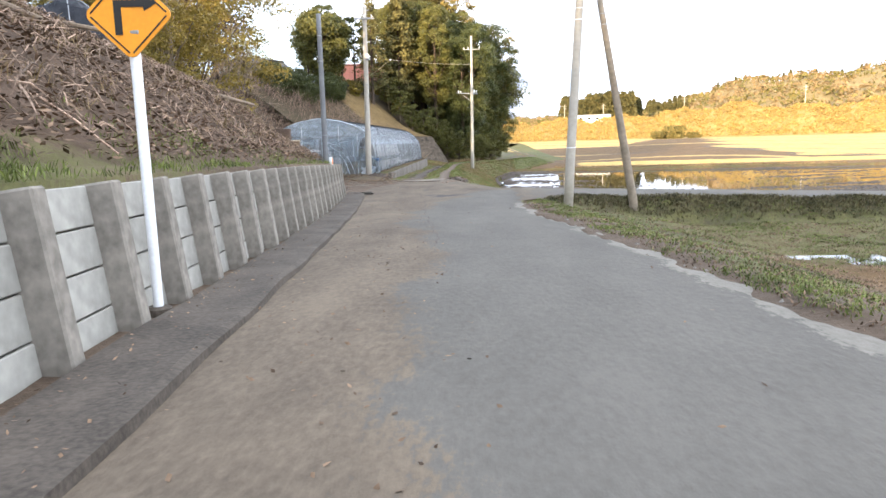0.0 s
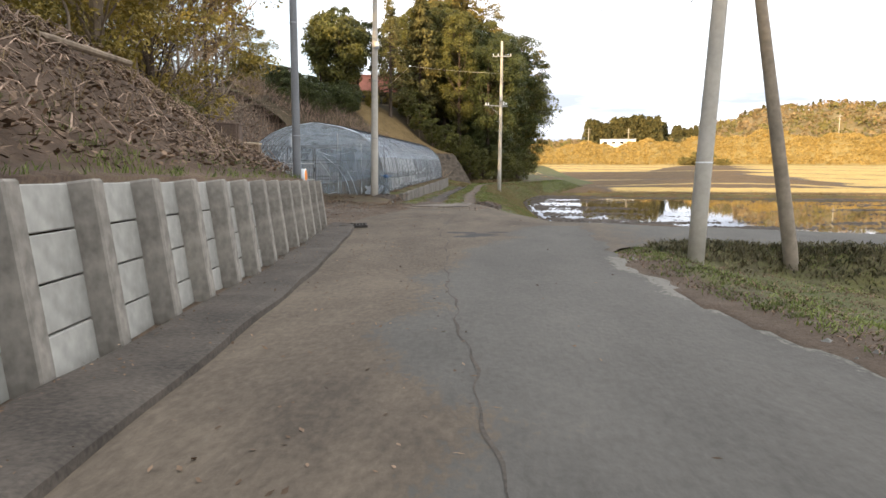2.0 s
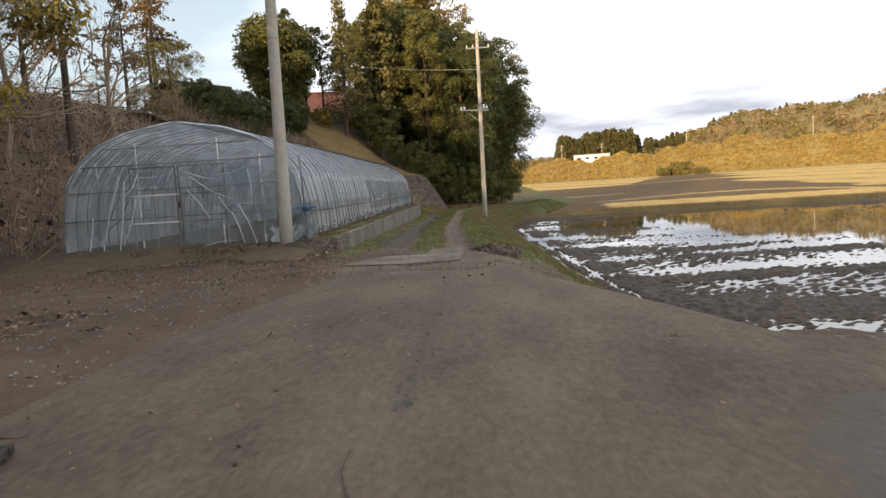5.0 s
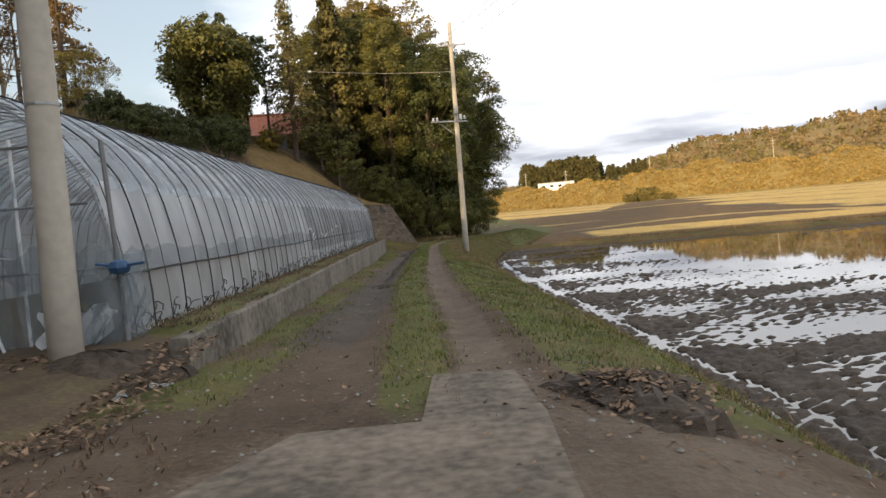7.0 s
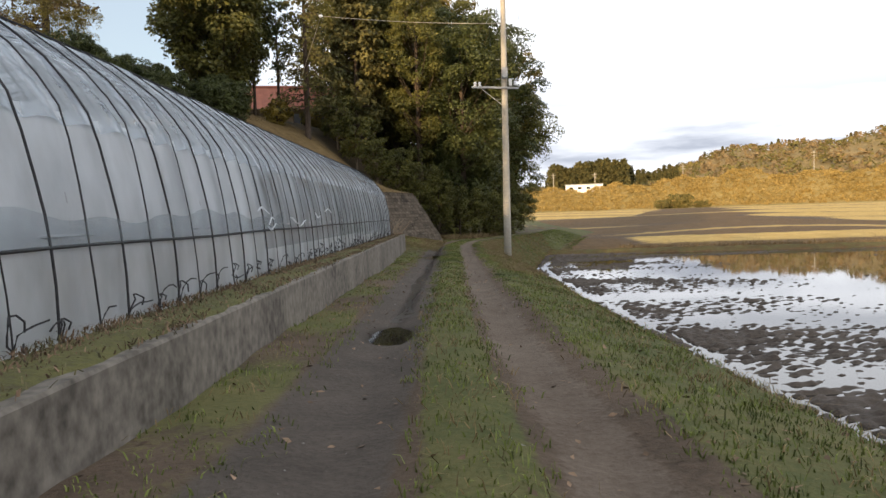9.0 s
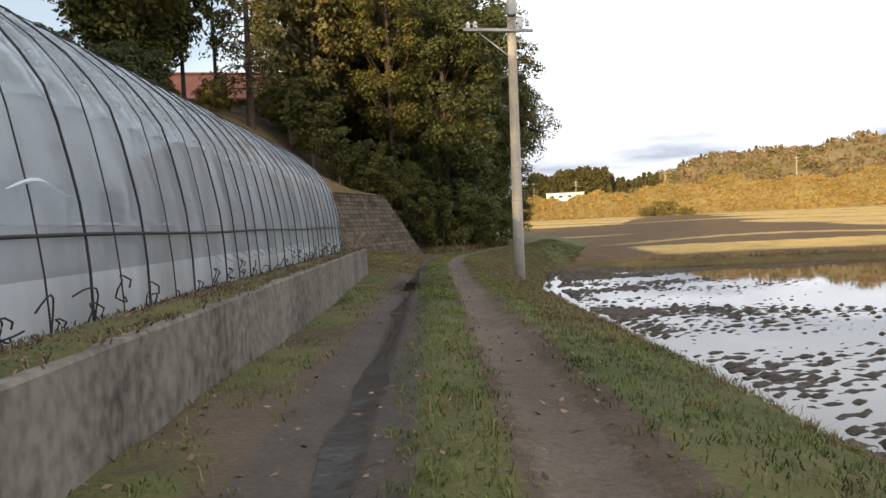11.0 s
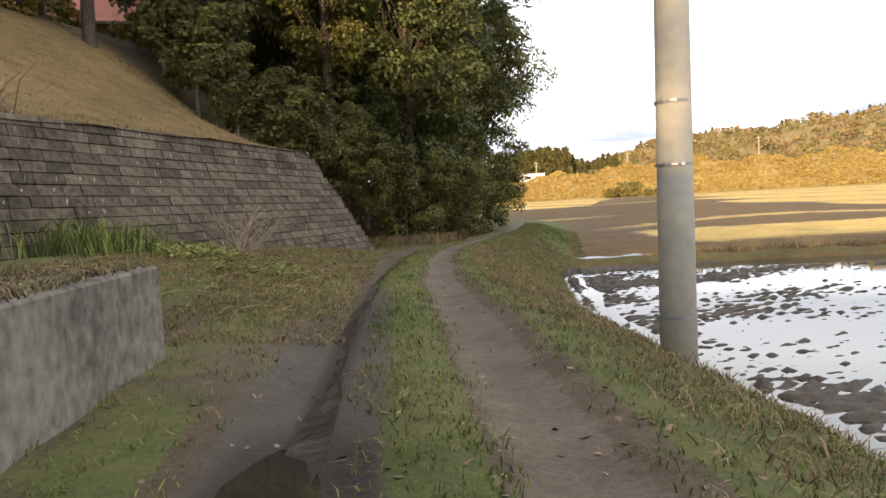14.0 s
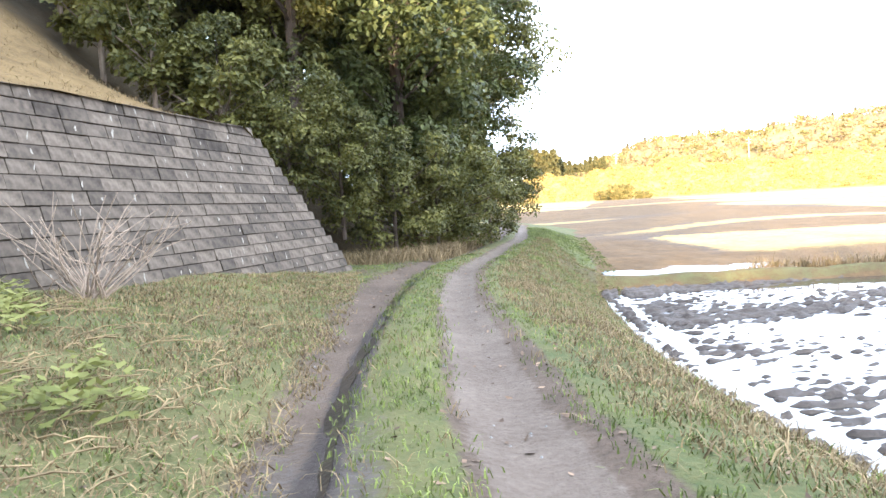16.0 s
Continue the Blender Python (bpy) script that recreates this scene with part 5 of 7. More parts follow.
pole_a, h = pole("utility_pole", 2.45, 21.75, 0.05, 8.6, 0.135, 0.095, M_POLE, "grey concrete utility pole on the grass verge", (0.52, 0.4))
bands(pole_a, h, 0.135, 0.095, (1.58, 5.0, 5.3, 6.2, 6.9), (0.52, 0.4), M_WHITE)
part("bracket", Geo().tube([(0.2, 0.2, 4.1), (-0.15, 0.15, 4.15), (-0.2, 0.15, 4.05)], 0.012, 6), M_STEEL, pole_a)
part("crossarm", Geo().box((0.9, 0.08, 0.08), pose(0.42, 0.32, 6.8), 0.008), M_STEEL, pole_a)
pole_b, h = pole("stay_pole", 4.74, 23.45, -0.80, 6.2, 0.135, 0.085, M_POLE_BR, "leaning brown weathered concrete stay pole on the verge", (-1.30, -0.2))
bands(pole_b, h, 0.135, 0.085, (5.9, 6.2), (-1.30, -0.2))
part("cap", Geo().box((0.46, 0.14, 0.07), pose(-1.28, -0.2, 7.0, 0, 10, 0), 0.02), M_DARK, pole_b, "dark steel cap bracket")
part("cap_hook", Geo().tube([(-1.29, -0.2, 6.7), (-1.2, -0.2, 7.1), (-1.02, -0.2, 7.02)], 0.02, 6), M_DARK, pole_b)
pole_m, h = pole("utility_pole", -6.05, 38.7, 0.0, 8.8, 0.16, 0.10, M_POLE, "tall concrete utility pole at the greenhouse corner", (0.12, 0.0))
bands(pole_m, h, 0.16, 0.10, (2.6, 4.9, 7.9, 8.3), (0.12, 0))
part("crossarm", Geo().box((1.0, 0.08, 0.08), pose(0.1, -0.12, 8.2), 0.008), M_STEEL, pole_m)
for s in (-0.4, 0.0, 0.4):
    part("insulator", Geo().lathe([(0.02, 0), (0.045, 0.03), (0.03, 0.07), (0.045, 0.1), (0.02, 0.14), (0, 0.14)], pose(0.1 + s, -0.12, 8.24), 10), M_WHITE, pole_m)
part("junction_box", Geo().box((0.16, 0.12, 0.3), pose(0.2, -0.1, 6.3), 0.015), M_STEEL, pole_m)
pole_l, h = pole("steel_pole", -5.19, 25.41, 1.0, 6.1, 0.089, 0.076, M_POLE_DK, "dark grey steel pole behind the panel wall")
bands(pole_l, h, 0.089, 0.076, (1.2, 3.6, 4.4))
pole_f, h = pole("utility_pole", -1.22, 70.15, -0.95, 11.75, 0.165, 0.10, M_POLE, "concrete utility pole with crossarms on the grass bank", (0.10, 0))
bands(pole_f, h, 0.165, 0.10, (0.55, 1.9, 2.45, 3.4, 7.1, 7.6, 11.3), (0.05, 0))
steps(pole_f, 0.13, [5.2 + 0.42 * k for k in range(14)])
part("crossarm", Geo().box((1.6, 0.075, 0.075), pose(0.09, -0.13, 11.45), 0.008), M_STEEL, pole_f)
low_arm = part("crossarm", Geo().box((2.0, 0.085, 0.085), pose(-0.35, -0.15, 7.35, 0, 3, 0), 0.008), M_STEEL, pole_f)
part("stay", Geo().tube([(-0.9, -0.14, 7.3), (-0.05, -0.12, 6.6)], 0.018, 6), M_STEEL, pole_f)
for s in (-1.2, -1.0, 0.5):
    part("insulator", Geo().lathe([(0.02, 0), (0.07, 0.03), (0.045, 0.09), (0.07, 0.13), (0.03, 0.2), (0, 0.2)], pose(s, -0.15, 7.42), 10), M_WHITE, pole_f)
part("switch_box", Geo().box((0.24, 0.2, 0.45), pose(0.07, -0.18, 7.95), 0.02), M_STEEL, pole_f)
part("cut_out", Geo().box((0.14, 0.14, 0.3), pose(0.30, -0.15, 7.55), 0.02), M_WHITE, pole_f)
for s in (-0.7, -0.3, 0.75):
    part("insulator", Geo().lathe([(0.02, 0), (0.05, 0.03), (0.035, 0.08), (0.05, 0.12), (0.02, 0.17), (0, 0.17)], pose(0.09 + s, -0.13, 11.49), 10), M_WHITE, pole_f)
part("number_plate", Geo().lathe([(0, 0), (0.018, 0), (0.018, 0.01), (0, 0.01)], pose(0.02, -0.165, 1.9, 90, 0, 0), 12), M_WHITE, pole_f, "small round white tag")
post_t, h = pole("marker_post", 2.30, 125.0, -1.30, 4.6, 0.16, 0.13, M_POLE, "short pale post beside the curving track")


def cable(name, a, b, sag, r, label, mat=M_DARK):
    a, b = Vector(a), Vector(b)
    pts = [a.lerp(b, t) - Vector((0, 0, sag * 4 * t * (1 - t))) for t in np.linspace(0, 1, 14).tolist()]
    return tagged(part(name, Geo().tube(pts, r, 5), mat), label, "cable")


top_f = Vector((-1.13, 70.0, 10.65))
for s in (-0.7, -0.3, 0.75):
    cable("power_line", top_f + Vector((s, 0, 0)), Vector((14 + s, 20, 12.5)), 0.9, 0.010, "thin dark overhead power line")
    cable("power_line", top_f + Vector((s, 0, 0)), Vector((3 + s, 140, 11)), 0.9, 0.010, "thin dark overhead power line")
run = [Vector((-1.15, 70.1, 9.10)), Vector((-9.0, 70.5, 9.85)), Vector((-18.6, 101.5, 10.6))]
sagged = [run[0].lerp(run[1], k / 8) - Vector((0, 0, 0.10 * math.sin(math.pi * k / 8))) for k in range(9)] + [run[1].lerp(run[2], k / 10) - Vector((0, 0, 0.4 * math.sin(math.pi * k / 10))) for k in range(1, 11)]
wire = thing("service_cable", Matrix(), "pale service cable with an insulator running to the house", "cable")
part("wire", Geo().tube(sagged, 0.013, 5), M_POLE, wire)
part("insulator", Geo().lathe([(0, -0.10), (0.05, -0.07), (0.07, 0.0), (0.05, 0.07), (0, 0.10)], Matrix.Translation(run[1]) @ pose(0, 0, 0, 0, 90, 0), 10), M_WHITE, wire)

# round orange reflector at the wall's end
reflector = thing("road_reflector", pose(-4.97, 25.08, 0.95), "round orange reflector in a white housing on a short post", "reflector")
part("post", Geo().lathe([(0.035, 0), (0.035, 0.52), (0.0, 0.53)], sides=12), M_WHITE, reflector, smooth=True)
RM = pose(0.05, -0.02, 0.36, 0, 90, 5)
housing = part("housing", Geo().lathe([(0.0, -0.07), (0.11, -0.065), (0.160, -0.03), (0.172, 0.01), (0.172, 0.03), (0.155, 0.034)], RM, 28), M_WHITE, reflector, "weathered white housing", smooth=True)
part("lens", Geo().lathe([(0.156, 0.028), (0.10, 0.040), (0.0, 0.045)], RM, 28), M_ORANGE, housing, "orange plastic lens", smooth=True)

# ---- greenhouse ----
greenhouse = thing("greenhouse", pose(-8.70, 39.25, 0.20, 0, 0, 0.45), "long plastic-film tunnel greenhouse with a torn, patched front", "greenhouse")
HALF, LONG_G = 2.97, 27.75


def arch(t, grow=0.0):
    """Cross-section of the tunnel; t from 0 at the right foot to 1 at the left foot."""
    side = [(0.0, 0.0), (0.02, 0.55), (0.06, 1.08), (0.20, 1.66), (0.54, 2.18), (1.08, 2.60), (1.82, 2.87), (2.97, 3.06)]
    s = 1 - abs(2 * t - 1)
    k = s * (len(side) - 1)
    i = min(int(k), len(side) - 2)
    f = k - i
    dx, z = side[i][0] + (side[i + 1][0] - side[i][0]) * f, side[i][1] + (side[i + 1][1] - side[i][1]) * f
    x = HALF - dx
    return (x + grow * (0.8 if z < 2 else 0.3)) * (1 if t < 0.5 else -1), z + grow * (0.15 if z < 1.2 else 0.9)


hoop = Geo().tube([(arch(t)[0], 0, arch(t)[1]) for t in np.linspace(0, 1, 29).tolist()], 0.012, 6).mesh("hoop", M_STEEL)
NH = 57
for k in range(NH):
    ob = new("hoop", hoop)
    ob.parent, ob.matrix_local = greenhouse, pose(0, LONG_G * k / (NH - 1), 0)
for t, r in ((0.5, 0.016), (0.36, 0.014), (0.64, 0.014), (0.11, 0.014), (0.89, 0.014)):
    x, z = arch(t)
    part("purlin", Geo().tube([(x, 0, z - 0.02), (x, LONG_G, z - 0.02)], r, 6), M_STEEL, greenhouse)
for s in (-1, 1):
    part("side_rail", Geo().tube([(s * (HALF + 0.02), y, 0.74 + 0.008 * math.sin(y * 1.3)) for y in np.linspace(-0.1, LONG_G + 0.1, 40).tolist()], 0.014, 6), M_DARK, greenhouse)


rng_p = random.Random(21)


def cover(t0, t1, rows_, grow, y0=0.0, y1=LONG_G, sag=0.012, cols_=393, pulled=0.0):
    def at(i, j):
        t, y = t0 + (t1 - t0) * i / (rows_ - 1), y0 + (y1 - y0) * j / (cols_ - 1)
        dip = sag * (1 - abs(math.cos(math.pi * y * (NH - 1) / LONG_G))) + 0.006 * math.sin(13 * t + 2.1 * y) + 0.004 * math.sin(31 * t + 5 * y) + 0.010 * math.sin(1.3 * y + 6 * t) * math.sin(3.7 * y - 9 * t)
        x, z = arch(t, grow - dip)
        if pulled:                                       # slanting folds where the sheet is stretched
            ph = 30 * z + 9.0 * y + 1.5 * math.sin(2.1 * y) + 1.2 * math.sin(5 * z)
            x += pulled * (abs(math.sin(ph)) + 0.5 * math.sin(2.3 * ph + y)) * float(ease(y0 + 4, y1 - 4, y))
        return x, y, z
    return Geo().grid(rows_, cols_, at)


part("roof_film", cover(0.208, 0.792, 34, 0.055, sag=0.055), M_FILM_ROOF, greenhouse, "glossy clear roof film", smooth=True)
part("side_film", cover(0.0, 0.222, 14, 0.030, 0.0, 10.6, 0.02, 150), M_FILM, greenhouse, "milky side film", smooth=True)
part("side_film", cover(0.05, 0.220, 60, 0.024, 10.5, LONG_G, 0.02, 330, 0.020), M_FILM_OLD, greenhouse, "greyed older side film", smooth=True)
part("skirt_film", cover(0.0, 0.062, 5, 0.034, 10.55, LONG_G, 0.02, 240), M_FILM, greenhouse, "milky skirt film", smooth=True)
for k in range(7):                                       # puckers where the sheets meet and tear
    ya, za, ln = 9.5 + 5.5 * rng_p.random(), 0.80 + 0.30 * rng_p.random(), 0.25 + 0.45 * rng_p.random()
    part("film_fold", Geo().grid(9, 3, lambda i, j: (HALF + 0.050 + 0.016 * (j == 1), ya + ln * (i / 8 - 0.5), za + 0.05 * math.sin(i * 0.5 + k) + 0.018 * (j - 1) * (1.15 - abs(i / 4 - 1)))), M_FOLD, greenhouse)
part("side_film", cover(0.778, 1.0, 14, 0.030, sag=0.02), M_FILM, greenhouse, "milky side film", smooth=True)
strap_xy = [(arch(t, 0.075)[0], arch(t, 0.075)[1]) for t in np.linspace(0.0, 1.0, 33).tolist()]
strap_kinds = [Geo().tube([(x, 0.03 * math.sin(k * 0.7 + q), z) for k, (x, z) in enumerate(strap_xy)], r, 5).mesh("hold_down_strap", M_DARK) for q, r in enumerate((0.010, 0.006, 0.008))]
rng = random.Random(3)
for k in range(NH - 1):
    y0 = LONG_G * (k + 0.22) / (NH - 1) + rng.uniform(-0.05, 0.05)
    ob = new("hold_down_strap", strap_kinds[0 if k % 2 else rng.choice((1, 2))])
    ob.parent, ob.matrix_local = greenhouse, pose(0, y0, 0)
    # the loose end: tied low down, then curling over
    ln, hi, lean, out = rng.uniform(0.15, 0.45), rng.uniform(0.10, 0.30), rng.choice((-1, 1, 1)), rng.uniform(0.05, 0.12)
    pts = []
    for q in range(11):
        u = q / 10
        pts.append((HALF + 0.06 + out * math.sin(math.pi * u), y0 + lean * ln * (u - 0.25 * math.sin(2 * math.pi * u)) + rng.uniform(-0.012, 0.012),
                    0.10 + hi * math.sin(math.pi * min(1, u * 1.15)) ** 0.7 + rng.uniform(-0.012, 0.012)))
    part("strap_tail", Geo().tube(pts[:rng.randint(5, 9)], 0.0065, 5), M_DARK, greenhouse)
    if rng.random() < 0.75:
        c, rr = Vector((HALF + 0.09, y0 + rng.uniform(-0.08, 0.08), rng.uniform(0.16, 0.34))), rng.uniform(0.04, 0.10)
        part("strap_knot", Geo().tube([c + Vector((0.02 * math.sin(3 * a), rr * math.cos(a) * (1 + 0.3 * math.sin(2 * a + k)), rr * 1.2 * math.sin(a))) for a in np.linspace(0, 5.6, 10).tolist()], 0.007, 5), M_DARK, greenhouse)
# the side sheet laps over the rail in a rumpled milky band
part("lap_film", Geo().grid(9, 640, lambda i, j: (HALF + 0.050 + 0.005 * math.sin(1.9 * i + j * 0.23 + 2 * math.sin(j * 0.11)) + 0.004 * math.sin(j * 0.71 + 2.3 * i), 0.05 + 11.4 * j / 639,
                                                  0.75 + 0.026 * i * (1 + 0.20 * math.sin(j * 0.03) + 0.12 * math.sin(j * 0.11 + 1)))), M_FILM_CLEAR, greenhouse, "rumpled milky lap of side film", smooth=True)

# front and back ends
for y_end, nm in ((-0.02, "front_film"), (LONG_G + 0.02, "back_film")):
    n_a = 81

    def end_pt(i, j):
        x, z = arch(1 - i / (n_a - 1), 0.02)
        q = j / 45
        zz = z * q
        low = float(ease(2.15, 1.7, zz))
        ridge = abs(math.sin(4.1 * x + 2.3 * zz + 1.5 * math.sin(1.7 * zz))) + 0.8 * abs(math.sin(6.7 * x - 3.9 * zz + 1.1)) + 0.5 * abs(math.sin(9.5 * zz + 3.1 * x + 2.0 * math.sin(2.3 * x)))
        return x, y_end + (0.012 * math.sin(7 * x + 3 * zz) - (0.055 * ridge - 0.05) * low) * (1 if q < 1 else 0), zz
    part(nm, Geo().grid(n_a, 46, end_pt), M_FILM_CLEAR, greenhouse, "creased clear end film")
fr = -0.06
for x in (-2.0, -1.0, 1.0, 2.0):
    zt = 2.62 if abs(x) < 1.2 else 2.2
    part("end_post", Geo().tube([(x, fr + 0.04, 0), (x, fr + 0.04, zt)], 0.018, 6), M_WHITE, greenhouse)
for z, w in ((2.11, 2.36), (2.52, 1.80), (1.50, 2.74), (0.83, 2.90)):
    part("end_rail", Geo().tube([(-w, fr + 0.02, z), (w, fr + 0.02, z)], 0.016, 6), M_STEEL, greenhouse)
for s in (-1, 1):
    w = 1.14
    door = part("door", Geo().box((w, 0.03, 0.045), pose(s * (w / 2 + 0.02), fr - 0.05, 2.02), 0.005), M_STEEL, greenhouse)
    parts_d = [("stile", (0.045, 0.03, 2.04), (s * 0.04, fr - 0.05, 1.02), M_POLE_DK), ("stile", (0.04, 0.03, 2.04), (s * w, fr - 0.05, 1.02), M_STEEL),
               ("stile", (0.028, 0.03, 2.0), (s * w * 0.53, fr - 0.05, 1.02), M_STEEL), ("rail", (w, 0.03, 0.035), (s * (w / 2 + 0.02), fr - 0.055, 1.36), M_WHITE if s < 0 else M_STEEL),
               ("rail", (w, 0.03, 0.035), (s * (w / 2 + 0.02), fr - 0.055, 0.70), M_WHITE if s < 0 else M_STEEL), ("rail", (w, 0.03, 0.04), (s * (w / 2 + 0.02), fr - 0.05, 0.03), M_STEEL)]
    for nm, sz, at, mt in parts_d:
        part(nm, Geo().box(sz, pose(*at), 0.004), mt, door)
part("door_handle", Geo().box((0.04, 0.05, 0.16), pose(0.02, fr - 0.09, 1.10), 0.008), M_DARK, greenhouse)
# loose sheets of torn film hanging over the front
rng_f = np.random.default_rng(8)
for cx, cz, w, h, sk in ((-1.75, 1.15, 0.55, 1.5, -0.25), (1.0, 1.45, 1.5, 1.0, 0.2), (1.65, 1.35, 0.8, 1.25, 0.15), (1.45, 0.5, 0.8, 0.9, 0.3), (0.5, 0.35, 1.1, 0.45, 0.1), (-0.6, 1.8, 1.0, 0.5, 0.0), (2.2, 0.6, 0.7, 0.9, 0.1)):
    k = rng_f.uniform(0, 6)
    part("torn_film", Geo().grid(12, 12, lambda i, j: (cx + w * (j / 11 - 0.5) * (1 - 0.4 * i / 11) + sk * h * (i / 11), fr - 0.10 - 0.035 * math.sin(j * 1.9 + i * 0.6 + k) - 0.02 * math.sin(j * 3.7 + k), max(0.02, cz + h * (0.5 - i / 11) + 0.07 * math.sin(j * 0.9 + k)))),
         M_FILM_CLEAR, greenhouse, "torn crumpled clear film", smooth=True)


def crease(ax, az, bx, bz, bow, wide):
    """A gathered fold of film, brightest where it bunches."""
    dx, dz = bx - ax, bz - az
    ln = math.hypot(dx, dz)
    nx, nz = -dz / ln, dx / ln

    def at(i, j):
        u = i / 13
        o = bow * 0.4 * (1 - abs(2 * u - 1)) + (j - 2) * wide * 0.10 * (0.15 + (1 - abs(2 * u - 0.7)) * 0.9)
        return ax + dx * u + nx * o, fr - 0.15 - 0.03 * math.cos((j - 2) * 1.3), max(0.03, az + dz * u + nz * o)
    part("film_fold", Geo().grid(14, 5, at), M_FOLD, greenhouse, "bunched white fold of film", smooth=True)


for fold in ((-1.35, 1.85, -1.85, 0.30, -0.12, 0.05), (-0.9, 1.90, -1.30, 1.35, 0.18, 0.05), (-1.25, 1.75, -1.50, 0.1, 0.05, 0.07), (-1.1, 1.80, 0.0, 1.86, -0.10, 0.05), (0.15, 1.90, 1.15, 1.62, -0.12, 0.06),
             (0.35, 1.75, 1.35, 1.15, -0.18, 0.05), (0.95, 1.75, 1.70, 1.90, -0.10, 0.05), (1.45, 1.05, 1.85, 0.05, 0.10, 0.06), (1.30, 0.85, 1.55, 0.1, 0.04, 0.06), (1.75, 1.85, 1.80, 1.05, 0.08, 0.04),
             (1.40, 1.05, 2.00, 1.00, 0.05, 0.05), (0.4, 0.05, 1.4, 0.18, 0.12, 0.07), (-1.0, 1.30, -1.4, 0.2, 0.1, 0.03), (0.25, 1.45, 0.75, 0.75, 0.08, 0.03), (1.0, 1.25, 1.35, 0.75, -0.06, 0.04), (-2.1, 0.9, -2.25, 0.1, 0.04, 0.04)):
    crease(*fold)
corner = Geo()
corner.tube([(HALF + 0.10, -0.18, 0.0), (HALF + 0.02, -0.16, 2.1)], 0.025, 6)
part("corner_pipe", corner, M_POLE_DK, greenhouse, "dark leaning pipe at the corner")
part("winder", Geo().lathe([(0, -0.07), (0.09, -0.05), (0.11, 0.0), (0.08, 0.06), (0, 0.08)], pose(HALF + 0.12, -0.26, 0.83), 9), M_BLUE, greenhouse, "blue plastic film winder")
part("winder_handle", Geo().tube([(HALF - 0.10, -0.28, 0.88), (HALF + 0.12, -0.28, 0.84), (HALF + 0.38, -0.28, 0.86)], 0.016, 5), M_BLUE, greenhouse)
for k, (x0, y0, z0, w, h) in enumerate(((-0.55, -0.20, 1.05, 0.7, 0.95), (-0.25, -0.24, 0.75, 0.5, 0.7), (0.02, -0.12, 1.0, 0.35, 0.9), (-0.75, -0.22, 0.45, 0.8, 0.45))):
    part("torn_film", Geo().grid(14, 12, lambda i, j: (HALF + x0 + w * (j / 11) * (1 - 0.35 * i / 13) + 0.04 * math.sin(i * 0.9 + k), y0 - 0.05 * math.sin(j * 2.3 + i * 0.5 + k) - 0.03 * math.sin(j * 4.1 + 2 * k), max(0.02, z0 - h * i / 13 + 0.05 * math.sin(j * 1.3 + k)))),
         M_FOLD if k == 3 else M_FILM_CLEAR, greenhouse, "crumpled white film torn loose at the corner", smooth=True)
part("flap", Geo().grid(10, 7, lambda i, j: (HALF + 0.04 + 0.05 * math.sin(j * 1.4 + i * 0.8) + 0.012 * j, -0.14 + 0.06 * j + 0.04 * math.sin(i * 1.1), 0.95 - 0.095 * i)), M_FILM_CLEAR, greenhouse, "loose crumpled corner film", smooth=True)


# ---- low growth and litter ----
def tufts(rng, pts, height, width, per=4, lean=0.5, splay=0.06):
    """Thin blades, a few at each point."""
    n = len(pts) * per
    p = np.repeat(pts, per, axis=0) + np.concatenate([rng.normal(scale=splay, size=(n, 2)), np.zeros((n, 1))], 1)
    t = rng.uniform(0, 2 * np.pi, n)
    w = np.stack([np.cos(t), np.sin(t), np.zeros(n)], 1) * (width * (0.6 + 0.8 * rng.random(n)))[:, None]
    h = height * (0.45 + 0.9 * rng.random(n))
    off = rng.normal(scale=lean, size=(n, 2)) * h[:, None]
    mid = p + np.concatenate([off * 0.3, (h * 0.6)[:, None]], 1)
    tip = p + np.concatenate([off, h[:, None] * (1 - 0.35 * np.clip(np.linalg.norm(off, axis=1) / h, 0, 1))[:, None]], 1)
    v = np.stack([p - w, p + w, mid + w * 0.7, mid - w * 0.7, tip], 1).reshape(-1, 3)
    k = np.arange(n) * 5
    return v, [tuple(q) for q in np.stack([k, k + 1, k + 2, k + 3], -1).tolist()] + [tuple(q) for q in np.stack([k + 3, k + 2, k + 4], -1).tolist()]


def raw_stuff(name, v, f, mat, label, category):
    me = bpy.data.meshes.new(name)
    me.from_pydata(np.asarray(v).tolist(), [], f if isinstance(f, list) else f.tolist())
    me.materials.append(mat)
    return tagged(new(name, me), label, category, kind="stuff")


def scatter(rng, n, x0, x1, y0, y1, keep):
    x, y = rng.uniform(x0, x1, n), rng.uniform(y0, y1, n)
    ok = rng.random(n) < keep(x, y)
    x, y = x[ok], y[ok]
    return np.stack([x, y, land(x, y) - 0.01], 1)


def blotch(x, y, s=1.0):
    return 0.5 + 0.5 * np.sin(1.9 * x * s + 1.1 * np.sin(1.3 * y * s)) * np.sin(1.4 * y * s + 1.7 * np.sin(0.8 * x * s))


def turf(x, y):
    u = x - track_x(y)
    out = np.where(np.abs(u) < 0.34, 1.0, 0.0)
    sh = (u > 1.0) & (x < bank_foot(y) - 0.15)
    lf = (u < -1.08) & (x > -6.0)
    return np.maximum(out, np.where(sh, 0.85, np.where(lf, 0.42, 0.0))) * ease(36.5, 39, y)


